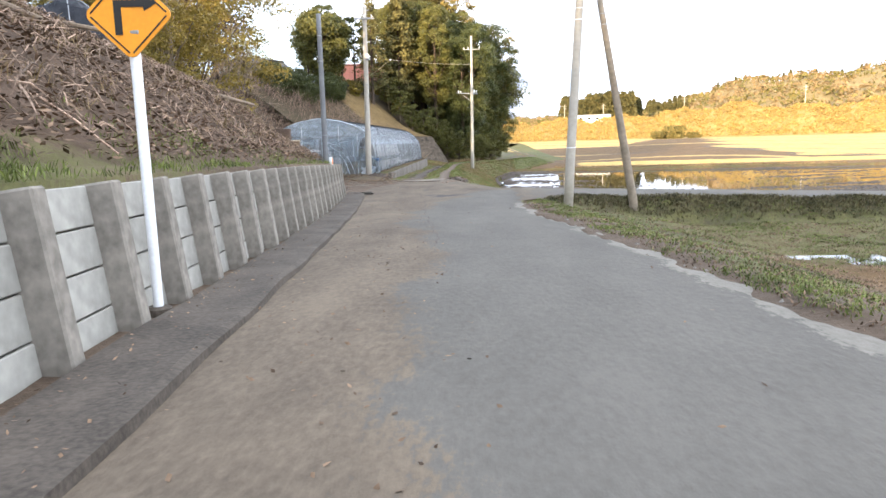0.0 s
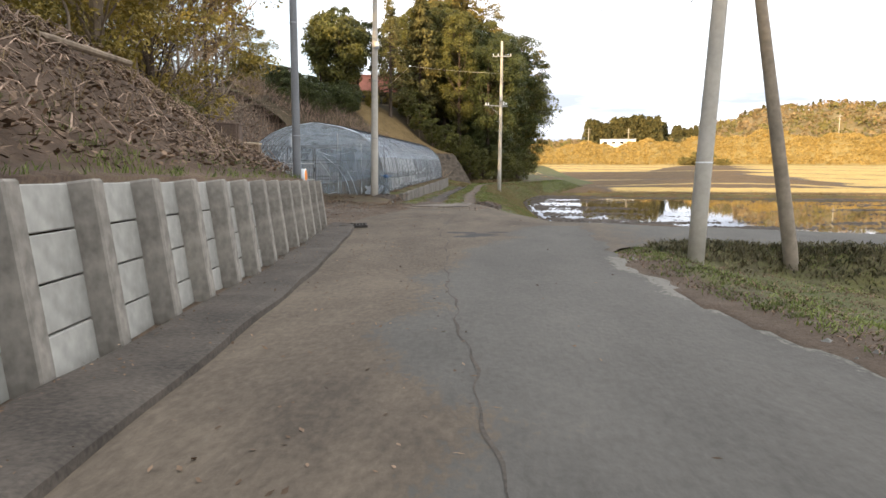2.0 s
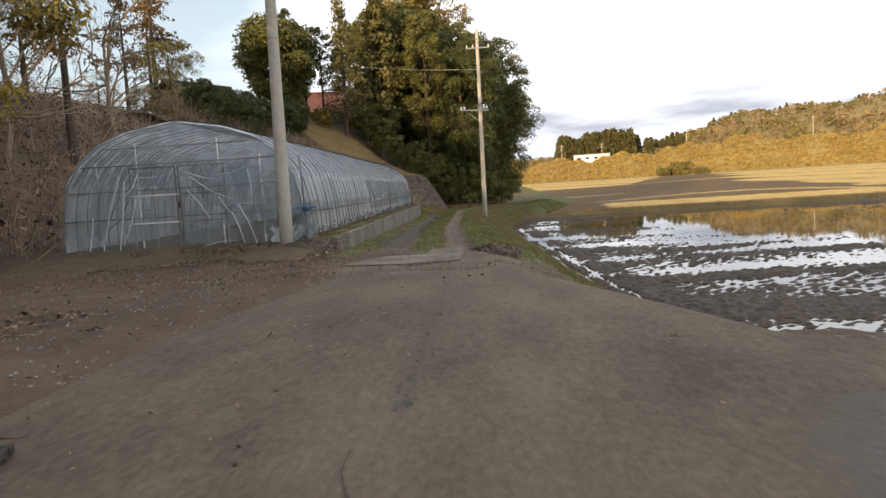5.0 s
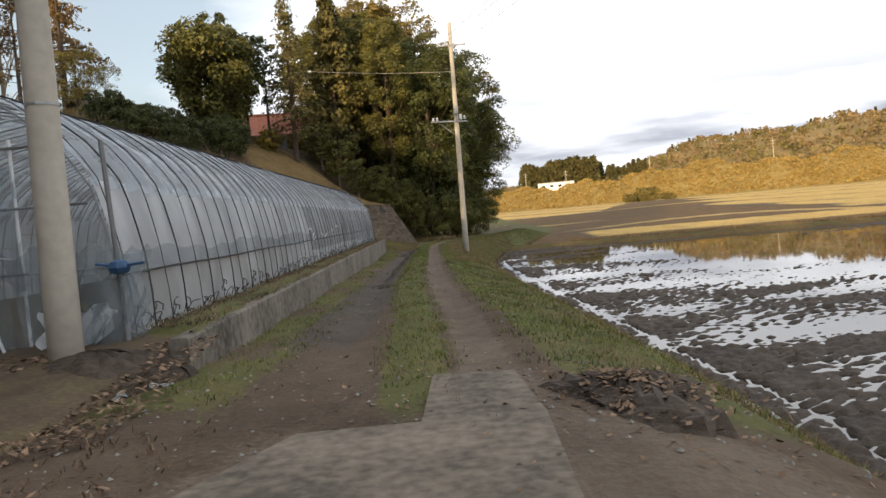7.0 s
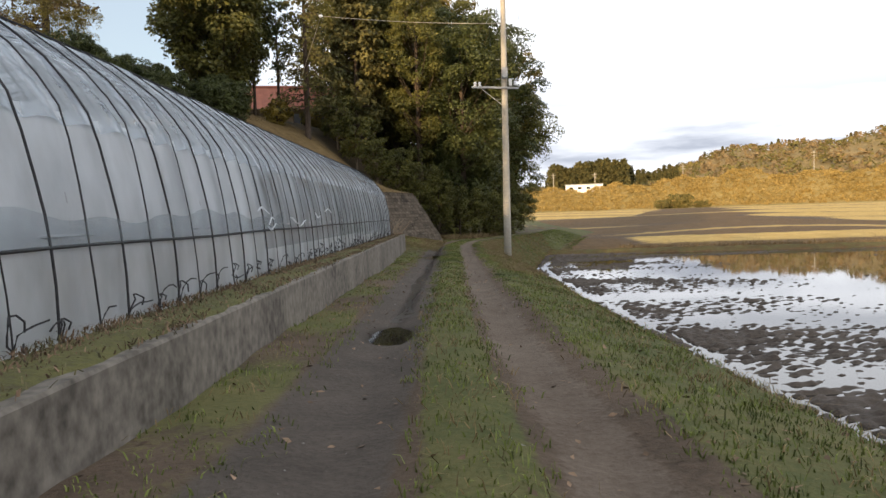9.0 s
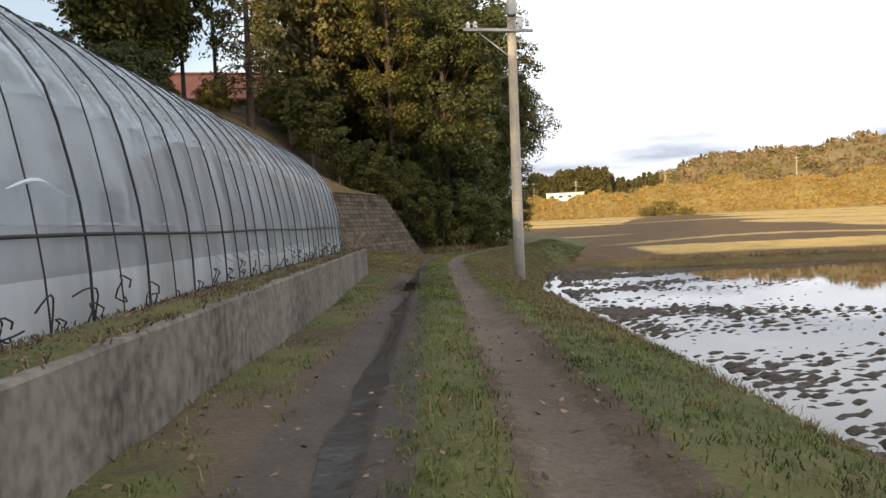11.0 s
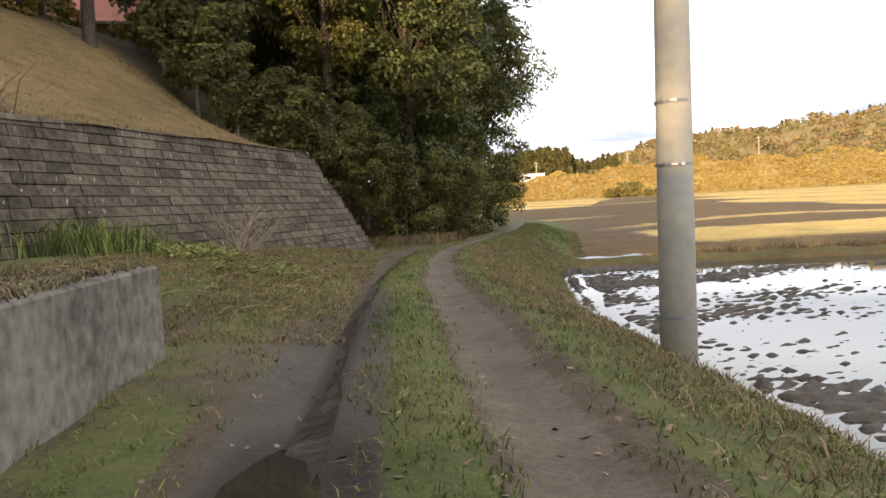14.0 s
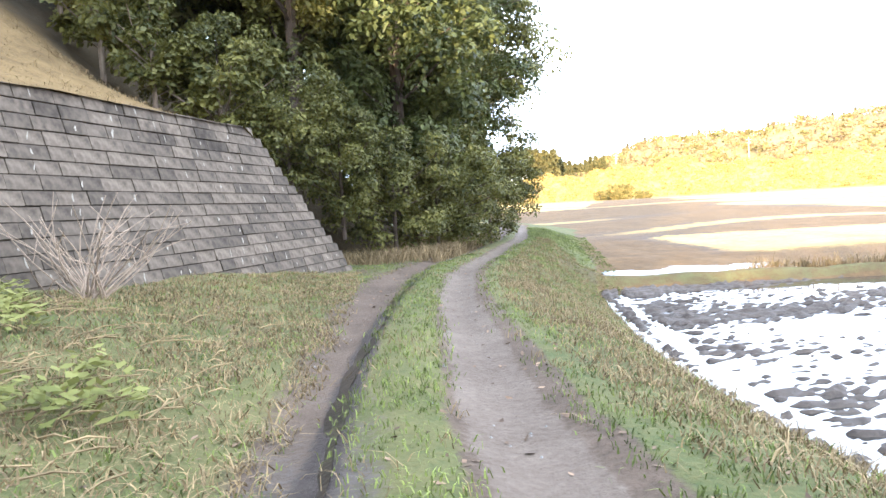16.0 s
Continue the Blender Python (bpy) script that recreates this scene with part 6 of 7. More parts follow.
rng_g = np.random.default_rng(31)
pts = scatter(rng_g, 30000, -6, 3.0, 36, 66, lambda x, y: turf(x, y) * (0.25 + 0.75 * blotch(x, y)))
pts2 = scatter(rng_g, 34000, -6, 3.2, 62, 92, lambda x, y: turf(x, y) * (0.25 + 0.75 * blotch(x, y)) * np.where((y > 70) & (x < -4.6), 0.35, 1))
v, f = tufts(rng_g, np.concatenate([pts, pts2]), 0.055, 0.0045, 8, 0.6)
raw_stuff("grass", v, f, M_GRASS, "short green turf on the track's crown and shoulders", "grass")
pts = scatter(rng_g, 46000, -6, 3.2, 37, 95, lambda x, y: turf(x, y) * (1 - blotch(x, y)) * np.where(x - track_x(y) > 1.6, 1.0, 0.35))
v, f = tufts(rng_g, pts, 0.085, 0.0035, 6, 1.0)
raw_stuff("dry_grass", v, f, M_STRAW, "straw-coloured dead grass on the bank", "dry grass")


pts = scatter(rng_g, 40000, -4, 4.0, 58, 104, lambda x, y: np.where((x - track_x(y) > 1.35) & (x < bank_foot(y) + 0.1), 0.25 + 0.75 * blotch(x + 2, y, 0.6), 0.0))
v, f = tufts(rng_g, pts, 0.10, 0.005, 6, 1.1)
raw_stuff("bank_hay", v, f, M_STRAW, "tan withered grass down the side of the bank", "dry grass")


def verge_keep(x, y):
    e = x - road_right(np.minimum(y, 22.2))
    return 0.7 * np.where((e > 0.12) & ((e < 4.2) | (y > 15)) & (y < cross_near(x) - 0.1), (0.05 + 0.7 * blotch(x, y, 0.8) ** 2) * np.maximum(ease(4.6, 2.2, e), 0.75 * ease(14, 17, y)), 0.0)


pts = scatter(rng_g, 60000, 1.0, 15.0, 3, 24.5, verge_keep)
v, f = tufts(rng_g, pts, 0.060, 0.006, 9, 0.9)
raw_stuff("verge_grass", v, f, M_GRASS, "patchy green grass on the verge", "grass")
pts = scatter(rng_g, 60000, 1.0, 15.0, 3, 24.5, lambda x, y: np.minimum(1, verge_keep(x, y) * 0.4 + 0.35 * ((x - road_right(np.minimum(y, 22.2)) > 0.1) & (y < cross_near(x) - 0.1))))
v, f = tufts(rng_g, pts, 0.045, 0.008, 3, 1.9)
raw_stuff("verge_litter", v, f, M_LITTER, "dead stalks and brown leaf litter on the verge", "litter")

x = rng_g.uniform(2.0, 16, 3600)
y = cross_near(x) - 0.32 + rng_g.normal(0, 0.34, 3600)
v, f = tufts(rng_g, np.stack([x, y, land(x, y) - 0.02], 1), 0.13, 0.014, 4, 0.8)
raw_stuff("bank_weeds", v, f, M_WEED, "dark broad-bladed weeds on the bank below the cross road", "weeds")
pts = scatter(rng_g, 26000, -3, 13, 90, 124, lambda x, y: np.where((x - track_x(y) > 1.0) & (x < bank_foot(y) + 0.6), 0.8, 0.0))
v, f = tufts(rng_g, pts, 0.09, 0.009, 5, 0.8)
raw_stuff("far_bank_grass", v, f, M_GRASS, "green grass on the bank beyond the bend", "grass")

# fallen leaves and crumbs of soil
def flakes(rng, pts, size):
    n = len(pts)
    t = rng.uniform(0, 6.3, n)
    a = np.stack([np.cos(t), np.sin(t), rng.normal(scale=0.3, size=n)], 1) * (size * (0.5 + rng.random(n)))[:, None]
    b = np.stack([-np.sin(t), np.cos(t), rng.normal(scale=0.3, size=n)], 1) * (size * (0.3 + 0.5 * rng.random(n)))[:, None]
    c = pts + np.array([0, 0, size * 0.45])
    v = np.stack([c - a, c + b, c + a, c - b], 1).reshape(-1, 3)
    k = np.arange(n) * 4
    return v, [tuple(q) for q in np.stack([k, k + 1, k + 2, k + 3], -1).tolist()]


pts = scatter(rng_g, 9000, -6, 2.2, 28, 92, lambda x, y: np.where(np.abs(x - track_x(y)) < 3.2, 0.35 + 0.5 * blotch(x, y, 0.7), 0.1) * (x < bank_foot(y)))
v, f = flakes(rng_g, pts, 0.030)
raw_stuff("fallen_leaves", v, f, M_LITTER, "small brown fallen leaves scattered over the track", "leaf litter")
x, y = rng_g.uniform(-4.5, 2.2, 2600), rng_g.uniform(2, 33, 2600)
ok = (x > road_left(y)) & (rng_g.random(2600) < np.where(x < road_left(y) + 1.9, 0.9, 0.06))
pts = np.stack([x[ok], y[ok], road_z(y[ok]) + 0.03], 1)
v, f = flakes(rng_g, pts, 0.018)
raw_stuff("soil_crumbs", v, f, M_LITTER, "crumbs of soil and leaf litter washed onto the road", "litter")


x = rng_g.uniform(0.02, 0.62, 1800)
y = rng_g.uniform(1, 26, 1800)
pts = np.stack([wall_x(y) + x, y, road_z(y) + 0.080], 1)
v, f = flakes(rng_g, pts[rng_g.random(1800) < 0.25 + 0.75 * ease(0.3, 0.0, x)], 0.013)
raw_stuff("footing_litter", v, f, M_LITTER, "soil crumbs and leaf scraps along the foot of the wall", "litter")


def pebbles(rng, pts, size):
    v, f = [], []
    base = np.array([(1, 0, 0), (0, 1, 0), (-1, 0, 0), (0, -1, 0), (0, 0, 0.7), (0, 0, -0.4)])
    tri = [(0, 1, 4), (1, 2, 4), (2, 3, 4), (3, 0, 4), (1, 0, 5), (2, 1, 5), (3, 2, 5), (0, 3, 5)]
    for k, p in enumerate(pts):
        s = size * rng.uniform(0.4, 1.3)
        v.extend((base * s * rng.uniform(0.6, 1.2, (6, 3)) + p).tolist())
        f.extend([tuple(i + 6 * k for i in t) for t in tri])
    return v, f


pts = scatter(rng_g, 5000, -5, -1.5, 33, 90, lambda x, y: np.exp(-((x - track_x(y) - 0.62) / 0.3) ** 2) * 0.8 + np.exp(-((x - track_x(y) + 0.9) / 0.25) ** 2) * 0.35)
v, f = pebbles(rng_g, pts, 0.022)
raw_stuff("gravel", v, f, M_KERB, "small grey stones pressed into the ruts", "gravel")
pts = scatter(rng_g, 700, 1.0, 7.0, 4, 22, lambda x, y: np.where((x > road_right(np.minimum(y, 22.2)) - 0.15) & (x < road_right(np.minimum(y, 22.2)) + 0.35), 0.9, 0.02))
v, f = pebbles(rng_g, pts, 0.04)
raw_stuff("gravel", v, f, M_KERB, "broken pale stones along the road edge", "gravel")

# ---- cut brushwood on the slope ----
def on_slope(d, y):
    return np.stack([wall_x(np.minimum(y, 27)) - 0.30 - d, y, slope_z(y, d) + 0.10 * wave(d, y, 1.2) * np.minimum(1, d)], -1)


rng_b = np.random.default_rng(44)
tw = Geo()
for k in range(9500):
    d, y = rng_b.uniform(0.7, 9.5), rng_b.uniform(2, 29.5)
    ln = rng_b.uniform(0.12, 0.5) * (2.6 if rng_b.random() < 0.04 else 1)
    t = rng_b.normal(0.7, 1.3)
    d2, y2 = d - ln * math.sin(t) * 0.6, y + ln * math.cos(t)
    a, b = Vector(on_slope(d, y)), Vector(on_slope(max(0.3, d2), y2))
    a.z += rng_b.uniform(0.0, 0.18)
    b.z += rng_b.uniform(0.0, 0.22)
    m = a.lerp(b, 0.5) + Vector((0, 0, rng_b.uniform(-0.02, 0.10)))
    r = rng_b.uniform(0.004, 0.010) * (1.6 if ln > 0.8 else 1)
    tw.tube([a, m, b], [r, r * 0.9, r * 0.5], 4, cap=False)
tagged(part("brushwood", tw, M_TWIG), "heaped cut branches and dead stems on the slope", "brushwood", kind="stuff")
d, y = rng_b.uniform(0.4, 10, 70000), rng_b.uniform(1, 31, 70000)
pts = on_slope(d, y)
pts[:, 2] += rng_b.uniform(-0.02, 0.12, len(pts))
v, f = flakes(rng_b, pts, 0.042)
raw_stuff("dead_leaves", v, f, M_LITTER, "brown dead fern and leaf litter on the slope", "leaf litter")
d, y = rng_b.uniform(0.02, 1.5, 9000), rng_b.uniform(-2, 27.2, 9000)
ok = rng_b.random(9000) < ease(1.6, 0.3, d) * (0.03 + 0.7 * blotch(d * 0.5, y, 0.9) ** 3)
v, f = tufts(rng_b, on_slope(d, y)[ok], 0.085, 0.0045, 6, 0.8)
raw_stuff("wall_top_grass", v, f, M_GRASS, "green grass overhanging the top of the wall", "grass")
d, y = rng_b.uniform(1.0, 9, 9000), rng_b.uniform(0, 30, 9000)
ok = rng_b.random(9000) < 0.5 * blotch(d, y, 0.6)
v, f = tufts(rng_b, on_slope(d, y)[ok], 0.22, 0.006, 4, 0.9)
raw_stuff("dry_stalks", v, f, M_STRAW, "dry pale stalks standing in the cut brush", "dry grass")

# bramble and leafless scrub behind the yard and greenhouse
tw = Geo()
for k in range(2600):
    x, y = rng_b.uniform(-24, -12.2), rng_b.uniform(28, 80)
    h = rng_b.uniform(0.6, 2.2)
    a = Vector((x, y, float(land(x, y)) - 0.1))
    b = a + Vector((rng_b.normal(0, 0.6), rng_b.normal(0, 0.6), h))
    c = b + Vector((rng_b.normal(0, 0.5), rng_b.normal(0, 0.5), rng_b.uniform(-0.4, 0.3)))
    tw.tube([a, a.lerp(b, 0.6) + Vector((rng_b.normal(0, 0.1), rng_b.normal(0, 0.1), 0.1)), b, c], [0.016, 0.012, 0.008, 0.004], 4, cap=False)
for k in range(1500):
    p = T0 + WAY * rng_b.uniform(9.0, 20.5) + BACK * rng_b.uniform(0.5, 13)
    a = Vector((p.x, p.y, upper_z(p.x, p.y) - 0.1))
    b = a + Vector((rng_b.normal(0, 0.5), rng_b.normal(0, 0.5), rng_b.uniform(0.3, 1.3)))
    tw.tube([a, a.lerp(b, 0.6) + Vector((rng_b.normal(0, 0.1), rng_b.normal(0, 0.1), 0.1)), b], [0.014, 0.010, 0.005], 4, cap=False)
tagged(part("scrub", tw, M_TWIG), "tangled leafless brown scrub on the hillside", "scrub", kind="stuff")
x, y = rng_b.uniform(-26, -12.2, 14000), rng_b.uniform(27, 82, 14000)
pts = np.stack([x, y, land(x, y) + rng_b.random(14000) ** 2 * 1.6], 1)
v, f = flakes(rng_b, pts, 0.10)
raw_stuff("scrub_leaves", v, f, M_LITTER, "withered brown leaves hanging in the scrub", "scrub")

# bank beside the block wall: straw, leafy herbs, reeds
x, y = rng_b.uniform(-8.6, -4.3, 22000), rng_b.uniform(70.2, 87.5, 22000)
front = ((np.stack([x, y], 1) - np.array([B0.x, B0.y])) @ np.array([BACK.x, BACK.y])) < -0.1
ok = front & (rng_b.random(22000) < 0.35 + 0.65 * blotch(x, y, 0.9))
pts = np.stack([x[ok], y[ok], land(x[ok], y[ok]) - 0.01], 1)
half = len(pts) // 2
v, f = tufts(rng_b, pts[:half], 0.085, 0.005, 7, 1.3)
raw_stuff("bank_straw", v, f, M_STRAW, "flattened straw-coloured grass on the bank", "dry grass")
v, f = tufts(rng_b, pts[half::2], 0.06, 0.005, 6, 0.9)
raw_stuff("bank_grass", v, f, M_GRASS, "low green grass on the bank", "grass")
x, y = rng_b.uniform(-8.6, -5.0, 7500), rng_b.uniform(72.6, 79, 7500)
ok = (blotch(x, y, 0.75) > 0.55) & (np.abs((y - 73.3) - (-5.0 - x) * 1.65) < 1.6)
pts = np.stack([x[ok], y[ok], land(x[ok], y[ok]) + rng_b.uniform(0.02, 0.20, ok.sum())], 1)
v, f = flakes(rng_b, pts, 0.052)
raw_stuff("butterbur", v, f, M_HERB, "broad pale-green leafy herbs on the bank", "herbs")
x, y = rng_b.normal(-9.3, 0.55, 420), rng_b.normal(76.7, 0.8, 420)
v, f = tufts(rng_b, np.stack([x, y, land(x, y) - 0.02], 1), 0.62, 0.014, 3, 0.35, 0.05)
raw_stuff("reeds", v, f, M_GRASS, "clump of upright green reed leaves at the wall's foot", "reeds")
x, y = rng_b.uniform(-2.0, 1.2, 2600), rng_b.uniform(90, 104, 2600)
x = x + track_x(y) - 1.8
v, f = tufts(rng_b, np.stack([x, y, land(x, y)], 1), 0.45, 0.009, 4, 0.8)
raw_stuff("tall_dry_grass", v, f, M_STRAW, "tall withered grass under the trees", "dry grass")
x = rng_b.uniform(9, 45, 2600)
y = 95.2 - 0.10 * (x - 8) + rng_b.normal(0, 0.35, 2600)
v, f = tufts(rng_b, np.stack([x, y, land(x, y)], 1), 0.55, 0.012, 4, 0.4)
raw_stuff("dyke_reeds", v, f, M_STRAW, "dry reeds standing along the dyke", "reeds")

# leafless shrub before the block wall
M_STEM = material("grey_stem", (0.27, 0.205, 0.145), 0.95, scale=3, spread=0.3, fine=20, bump=0.1, alter=0.2)
shrub = thing("bare_shrub", pose(-7.1, 79.2, float(land(-7.1, 79.2)) - 0.05), "leafless many-stemmed pruned shrub before the wall", "shrub")
rs = np.random.default_rng(12)
for k in range(38):
    t, sp = rs.uniform(0, 6.28), rs.uniform(0.25, 1.2)
    b = Vector((math.cos(t) * sp * 1.1, math.sin(t) * sp * 1.1, rs.uniform(0.8, 1.6) * (1.1 - 0.42 * sp)))
    g = Geo()
    pts = limb(g, rs, (rs.normal(0, 0.08), rs.normal(0, 0.08), 0), b, 0.012, 0.004, 0.14, 5, 5)
    limb(g, rs, pts[2], pts[2] + Vector((rs.normal(0, 0.25), rs.normal(0, 0.25), rs.uniform(0.2, 0.5))), 0.007, 0.003, 0.1, 3, 4)
    part("stem", g, M_STEM, shrub)

# ---- odds and ends on the slope and in the yard ----
def bin_box(name, x, y, z, size, mat, lid, label):
    ob = thing(name, pose(x, y, z, 0, 0, 12), label, "box")
    part("body", Geo().box(size, pose(0, 0, size[2] / 2), 0.02), mat, ob)
    part("top", Geo().box((size[0] * 1.05, size[1] * 1.05, 0.04), pose(0, 0, size[2] + 0.02, 2, 3, 0), 0.01), lid, ob)
    for s in (-1, 1):
        part("batten", Geo().box((0.05, 0.03, size[2]), pose(s * size[0] * 0.35, -size[1] / 2 - 0.017, size[2] / 2), 0.005), mat, ob)
    return ob


bin_box("wooden_box", -6.35, 25.6, 1.62, (0.50, 0.42, 0.40), M_WOOD, M_WOODP, "old wooden box with a pale lid on the slope")
bin_box("rusty_box", -6.3, 24.4, float(slope_z(24.4, 1.6)) - 0.1, (0.48, 0.42, 0.45), M_RUST, M_RUST, "rusty brown metal box on the slope")
heap = thing("tarpaulin_heap", pose(-8.3, 16.6, float(slope_z(16.6, 4.95)) + 0.0), "heap covered with black netting at the top of the slope", "heap")


def heap_pt(i, j):
    a, r = 2 * math.pi * j / 20, 1 - i / 9
    k = 1 + 0.14 * math.sin(3 * a + i) + 0.08 * math.sin(7 * a)
    return 0.85 * r * k * math.cos(a), 0.7 * r * k * math.sin(a), 0.85 * (1 - r * r) ** 0.6 + 0.05 * math.sin(5 * a + 2 * i) - 0.12 * (i == 0)


part("netting", Geo().grid(10, 21, heap_pt), M_TARP, heap, smooth=True)
for k in range(5):
    a = 1.3 * k
    part("cord", Geo().tube([(0.8 * r * math.cos(a), 0.66 * r * math.sin(a), 0.87 * (1 - r * r) ** 0.6 + 0.03) for r in (0.98, 0.7, 0.4, 0.1)], 0.012, 5), M_STEEL, heap)
grate = thing("drain_grate", pose(-4.02, 25.75, float(road_z(25.4)) + 0.06, 0, 0, 14), "dark slatted drain grate at the wall's end", "drain grate")
for s in (-1, 1):
    part("rim", Geo().box((0.62, 0.04, 0.05), pose(0, 0.28 * s, 0), 0.006), M_MORTAR, grate)
for k in range(9):
    part("slat", Geo().box((0.03, 0.54, 0.04), pose(-0.28 + 0.07 * k, 0, 0), 0.005), M_MORTAR, grate)
for k, (x, y, ln, tn) in enumerate(((-5.9, 18.4, 2.0, 65), (-7.2, 14.6, 1.8, 20), (-6.0, 11.2, 1.5, 80))):
    d = float(wall_x(y)) - 0.3 - x
    lg = part("cut_log", Geo().tube([(-ln / 2, 0, 0), (0, 0.05, 0.03), (ln / 2, 0, 0)], [0.055, 0.05, 0.04], 8), M_BARKP)
    lg.matrix_world = pose(x, y, float(slope_z(y, d)) + 0.12, 0, 8, tn)
    tagged(lg, "cut pale branch lying on the brushwood slope", "log", "cut logs on the slope")


# ---- houses on the hill ----
def house(name, x, y, z, turn, size, roof_mat, label):
    w, d, h = size
    ob = thing(name, pose(x, y, z, 0, 0, turn), label, "house")
    part("wall", Geo().box((w, d, h), pose(0, 0, h / 2 - 0.3), 0.03), M_WALLW, ob)
    rf = Geo()
    e, rh = 0.7, 0.42 * d
    for s in (-1, 1):
        rf.grid(9, 25, lambda i, j: ((w / 2 + e) * (2 * j / 24 - 1), s * (d / 2 + e) * (1 - i / 8), h - 0.35 + rh * (i / 8) ** 1.1 + 0.05 * (j % 2)))
    part("roof", rf, roof_mat, ob)
    part("ridge", Geo().tube([(-w / 2 - e, 0, h - 0.33 + rh), (w / 2 + e, 0, h - 0.33 + rh)], 0.16, 8), roof_mat, ob)
    for s in (-1, 1):
        part("gable", Geo().quads([(s * w / 2, -d / 2, h - 0.3), (s * w / 2, d / 2, h - 0.3), (s * w / 2, 0, h + rh * 0.8)], [(0, 1, 2)]), M_WALLW, ob)
        part("eave", Geo().box((w + 2 * e, 0.08, 0.16), pose(0, s * (d / 2 + e), h - 0.38), 0.01), M_WOOD, ob)
    for k in range(4):
        xk = -w / 2 + w * (k + 0.5) / 4
        win = part("window", Geo().box((w / 4 * 0.7, 0.06, 1.2), pose(xk, -d / 2 - 0.02, 1.4), 0.01), M_WOOD, ob)
        part("pane", Geo().box((w / 4 * 0.3, 0.02, 1.05), pose(xk - w / 4 * 0.165, -d / 2 - 0.06, 1.4), 0.004), M_GLASS_DK, win)
        part("pane", Geo().box((w / 4 * 0.3, 0.02, 1.05), pose(xk + w / 4 * 0.165, -d / 2 - 0.06, 1.4), 0.004), M_GLASS_DK, win)
    return ob


house("house", -18.6, 103, 8.3, 12, (9.0, 6.0, 2.6), M_ROOFR, "single-storey house with a sunlit red tile roof")
house("house", -27.2, 87, 7.6, 62, (6.5, 5.2, 2.9), M_ROOFD, "old house with a dark tiled gable roof among trees")
rt = np.random.default_rng(91)
sx, sd2 = rt.uniform(-1, 15, 9000), rt.uniform(0.2, 12, 9000)
pp = np.array([T0.x, T0.y]) + np.outer(sx, [WAY.x, WAY.y]) + np.outer(sd2, [BACK.x, BACK.y])
pz = np.array([upper_z(a, b) for a, b in pp.tolist()])
v, f = tufts(rt, np.concatenate([pp, pz[:, None]], 1), 0.09, 0.007, 4, 0.9)
raw_stuff("slope_grass", v, f, M_STRAW, "dry tan grass tufts on the slope above the wall", "dry grass")
ball = put(broadleaf("clipped_bush", 61, 1.7, 1.1, M_LEAFY, "rounded clipped garden bush by the house", 40, 110, 0.13, 0.0, trunk=0.05), -15.8, 88.0, 0, 1.0, upper_z(-15.8, 88) - 0.1)
for x, y, s in ((-13.4, 95.5, 0.9), (-15.0, 97.0, 1.0), (-17.5, 94.5, 1.0), (-19.5, 91, 0.9), (-11.6, 93.0, 1.1)):
    again(ball, x, y, 60 * s, s, upper_z(x, y) - 0.1)
sapling = put(broadleaf("young_tree", 62, 4.2, 1.5, M_LEAF, "slim young evergreen tree at the wood's edge", 46, 90, 0.17, 0.3, trunk=0.07, bark=M_BARKP), -9.0, 88.2, 0, 0.9, upper_z(-9.0, 88.2) - 0.1)
for x, y, s in ((-7.6, 88.6, 0.9), (-10.6, 89.4, 1.0), (-12.2, 91.0, 1.0)):
    again(sapling, x, y, 100 * s, s, upper_z(x, y) - 0.1)

# ---- the far side of the valley ----
def at_az(deg, r):
    a = math.radians(deg)
    return hill_point(a, r)


def clumps_mesh(rng, centres, radii, per=14):
    v, f = leaves(rng, centres, radii, per, 1.0, 0.8)
    sc = np.repeat(np.asarray(radii), per * 4)[:, None]
    c = np.repeat(np.asarray(centres), per * 4, axis=0)
    mid = np.repeat(v.reshape(-1, 4, 3)[:, :1], 4, axis=1).reshape(-1, 3)
    return mid + (v - mid) * sc * 0.9, f


rng_h = np.random.default_rng(77)
cs, rs = [], []
for k in range(11000):
    az, r = rng_h.uniform(-6, 42), rng_h.uniform(322, 380)
    p = at_az(az, r)
    s = rng_h.uniform(0.35, 1.05)
    cs.append((p[0], p[1], p[2] + s * 0.5)), rs.append(s)
v, f = clumps_mesh(rng_h, cs, rs, 10)
raw_stuff("hillside_scrub", v, f, M_SCRUB, "golden sunlit bamboo grass and scrub on the near slope", "scrub")
cs, rs = [], []
for k in range(3000):
    az, r = rng_h.uniform(-6, 55), 430 + 260 * rng_h.random()
    p = at_az(az, r)
    s = rng_h.uniform(1.4, 3.6)
    cs.append((p[0], p[1], p[2] + s * 0.7)), rs.append(s)
half = 1300
v, f = clumps_mesh(rng_h, cs[:half], rs[:half], 14)
raw_stuff("far_wood", v, f, M_FARGREEN, "mixed green and brown woodland on the far hill", "woodland")
v, f = clumps_mesh(rng_h, cs[half:], rs[half:], 14)
raw_stuff("far_brown_wood", v, f, M_FARBROWN, "leafless tawny woodland on the far hill", "woodland")
fir = conifer("far_conifer", 71, 15, 3.2, M_FARTREE, "dark conifer in a far plantation", 14, 12, 1.6, 0.1, 0.2)
p = at_az(8.2, 420)
put(fir, p[0], p[1], 0, 1.0, p[2])
for k in range(54):
    az, r = 7.2 + 6.1 * k / 54 + 0.2 * math.sin(k * 5), 418 + 16 * math.sin(k * 2.3)
    p = at_az(az, r)
    again(fir, p[0], p[1], 37 * k, 1.28 + 0.10 * math.sin(k * 1.9), p[2] - 0.5)
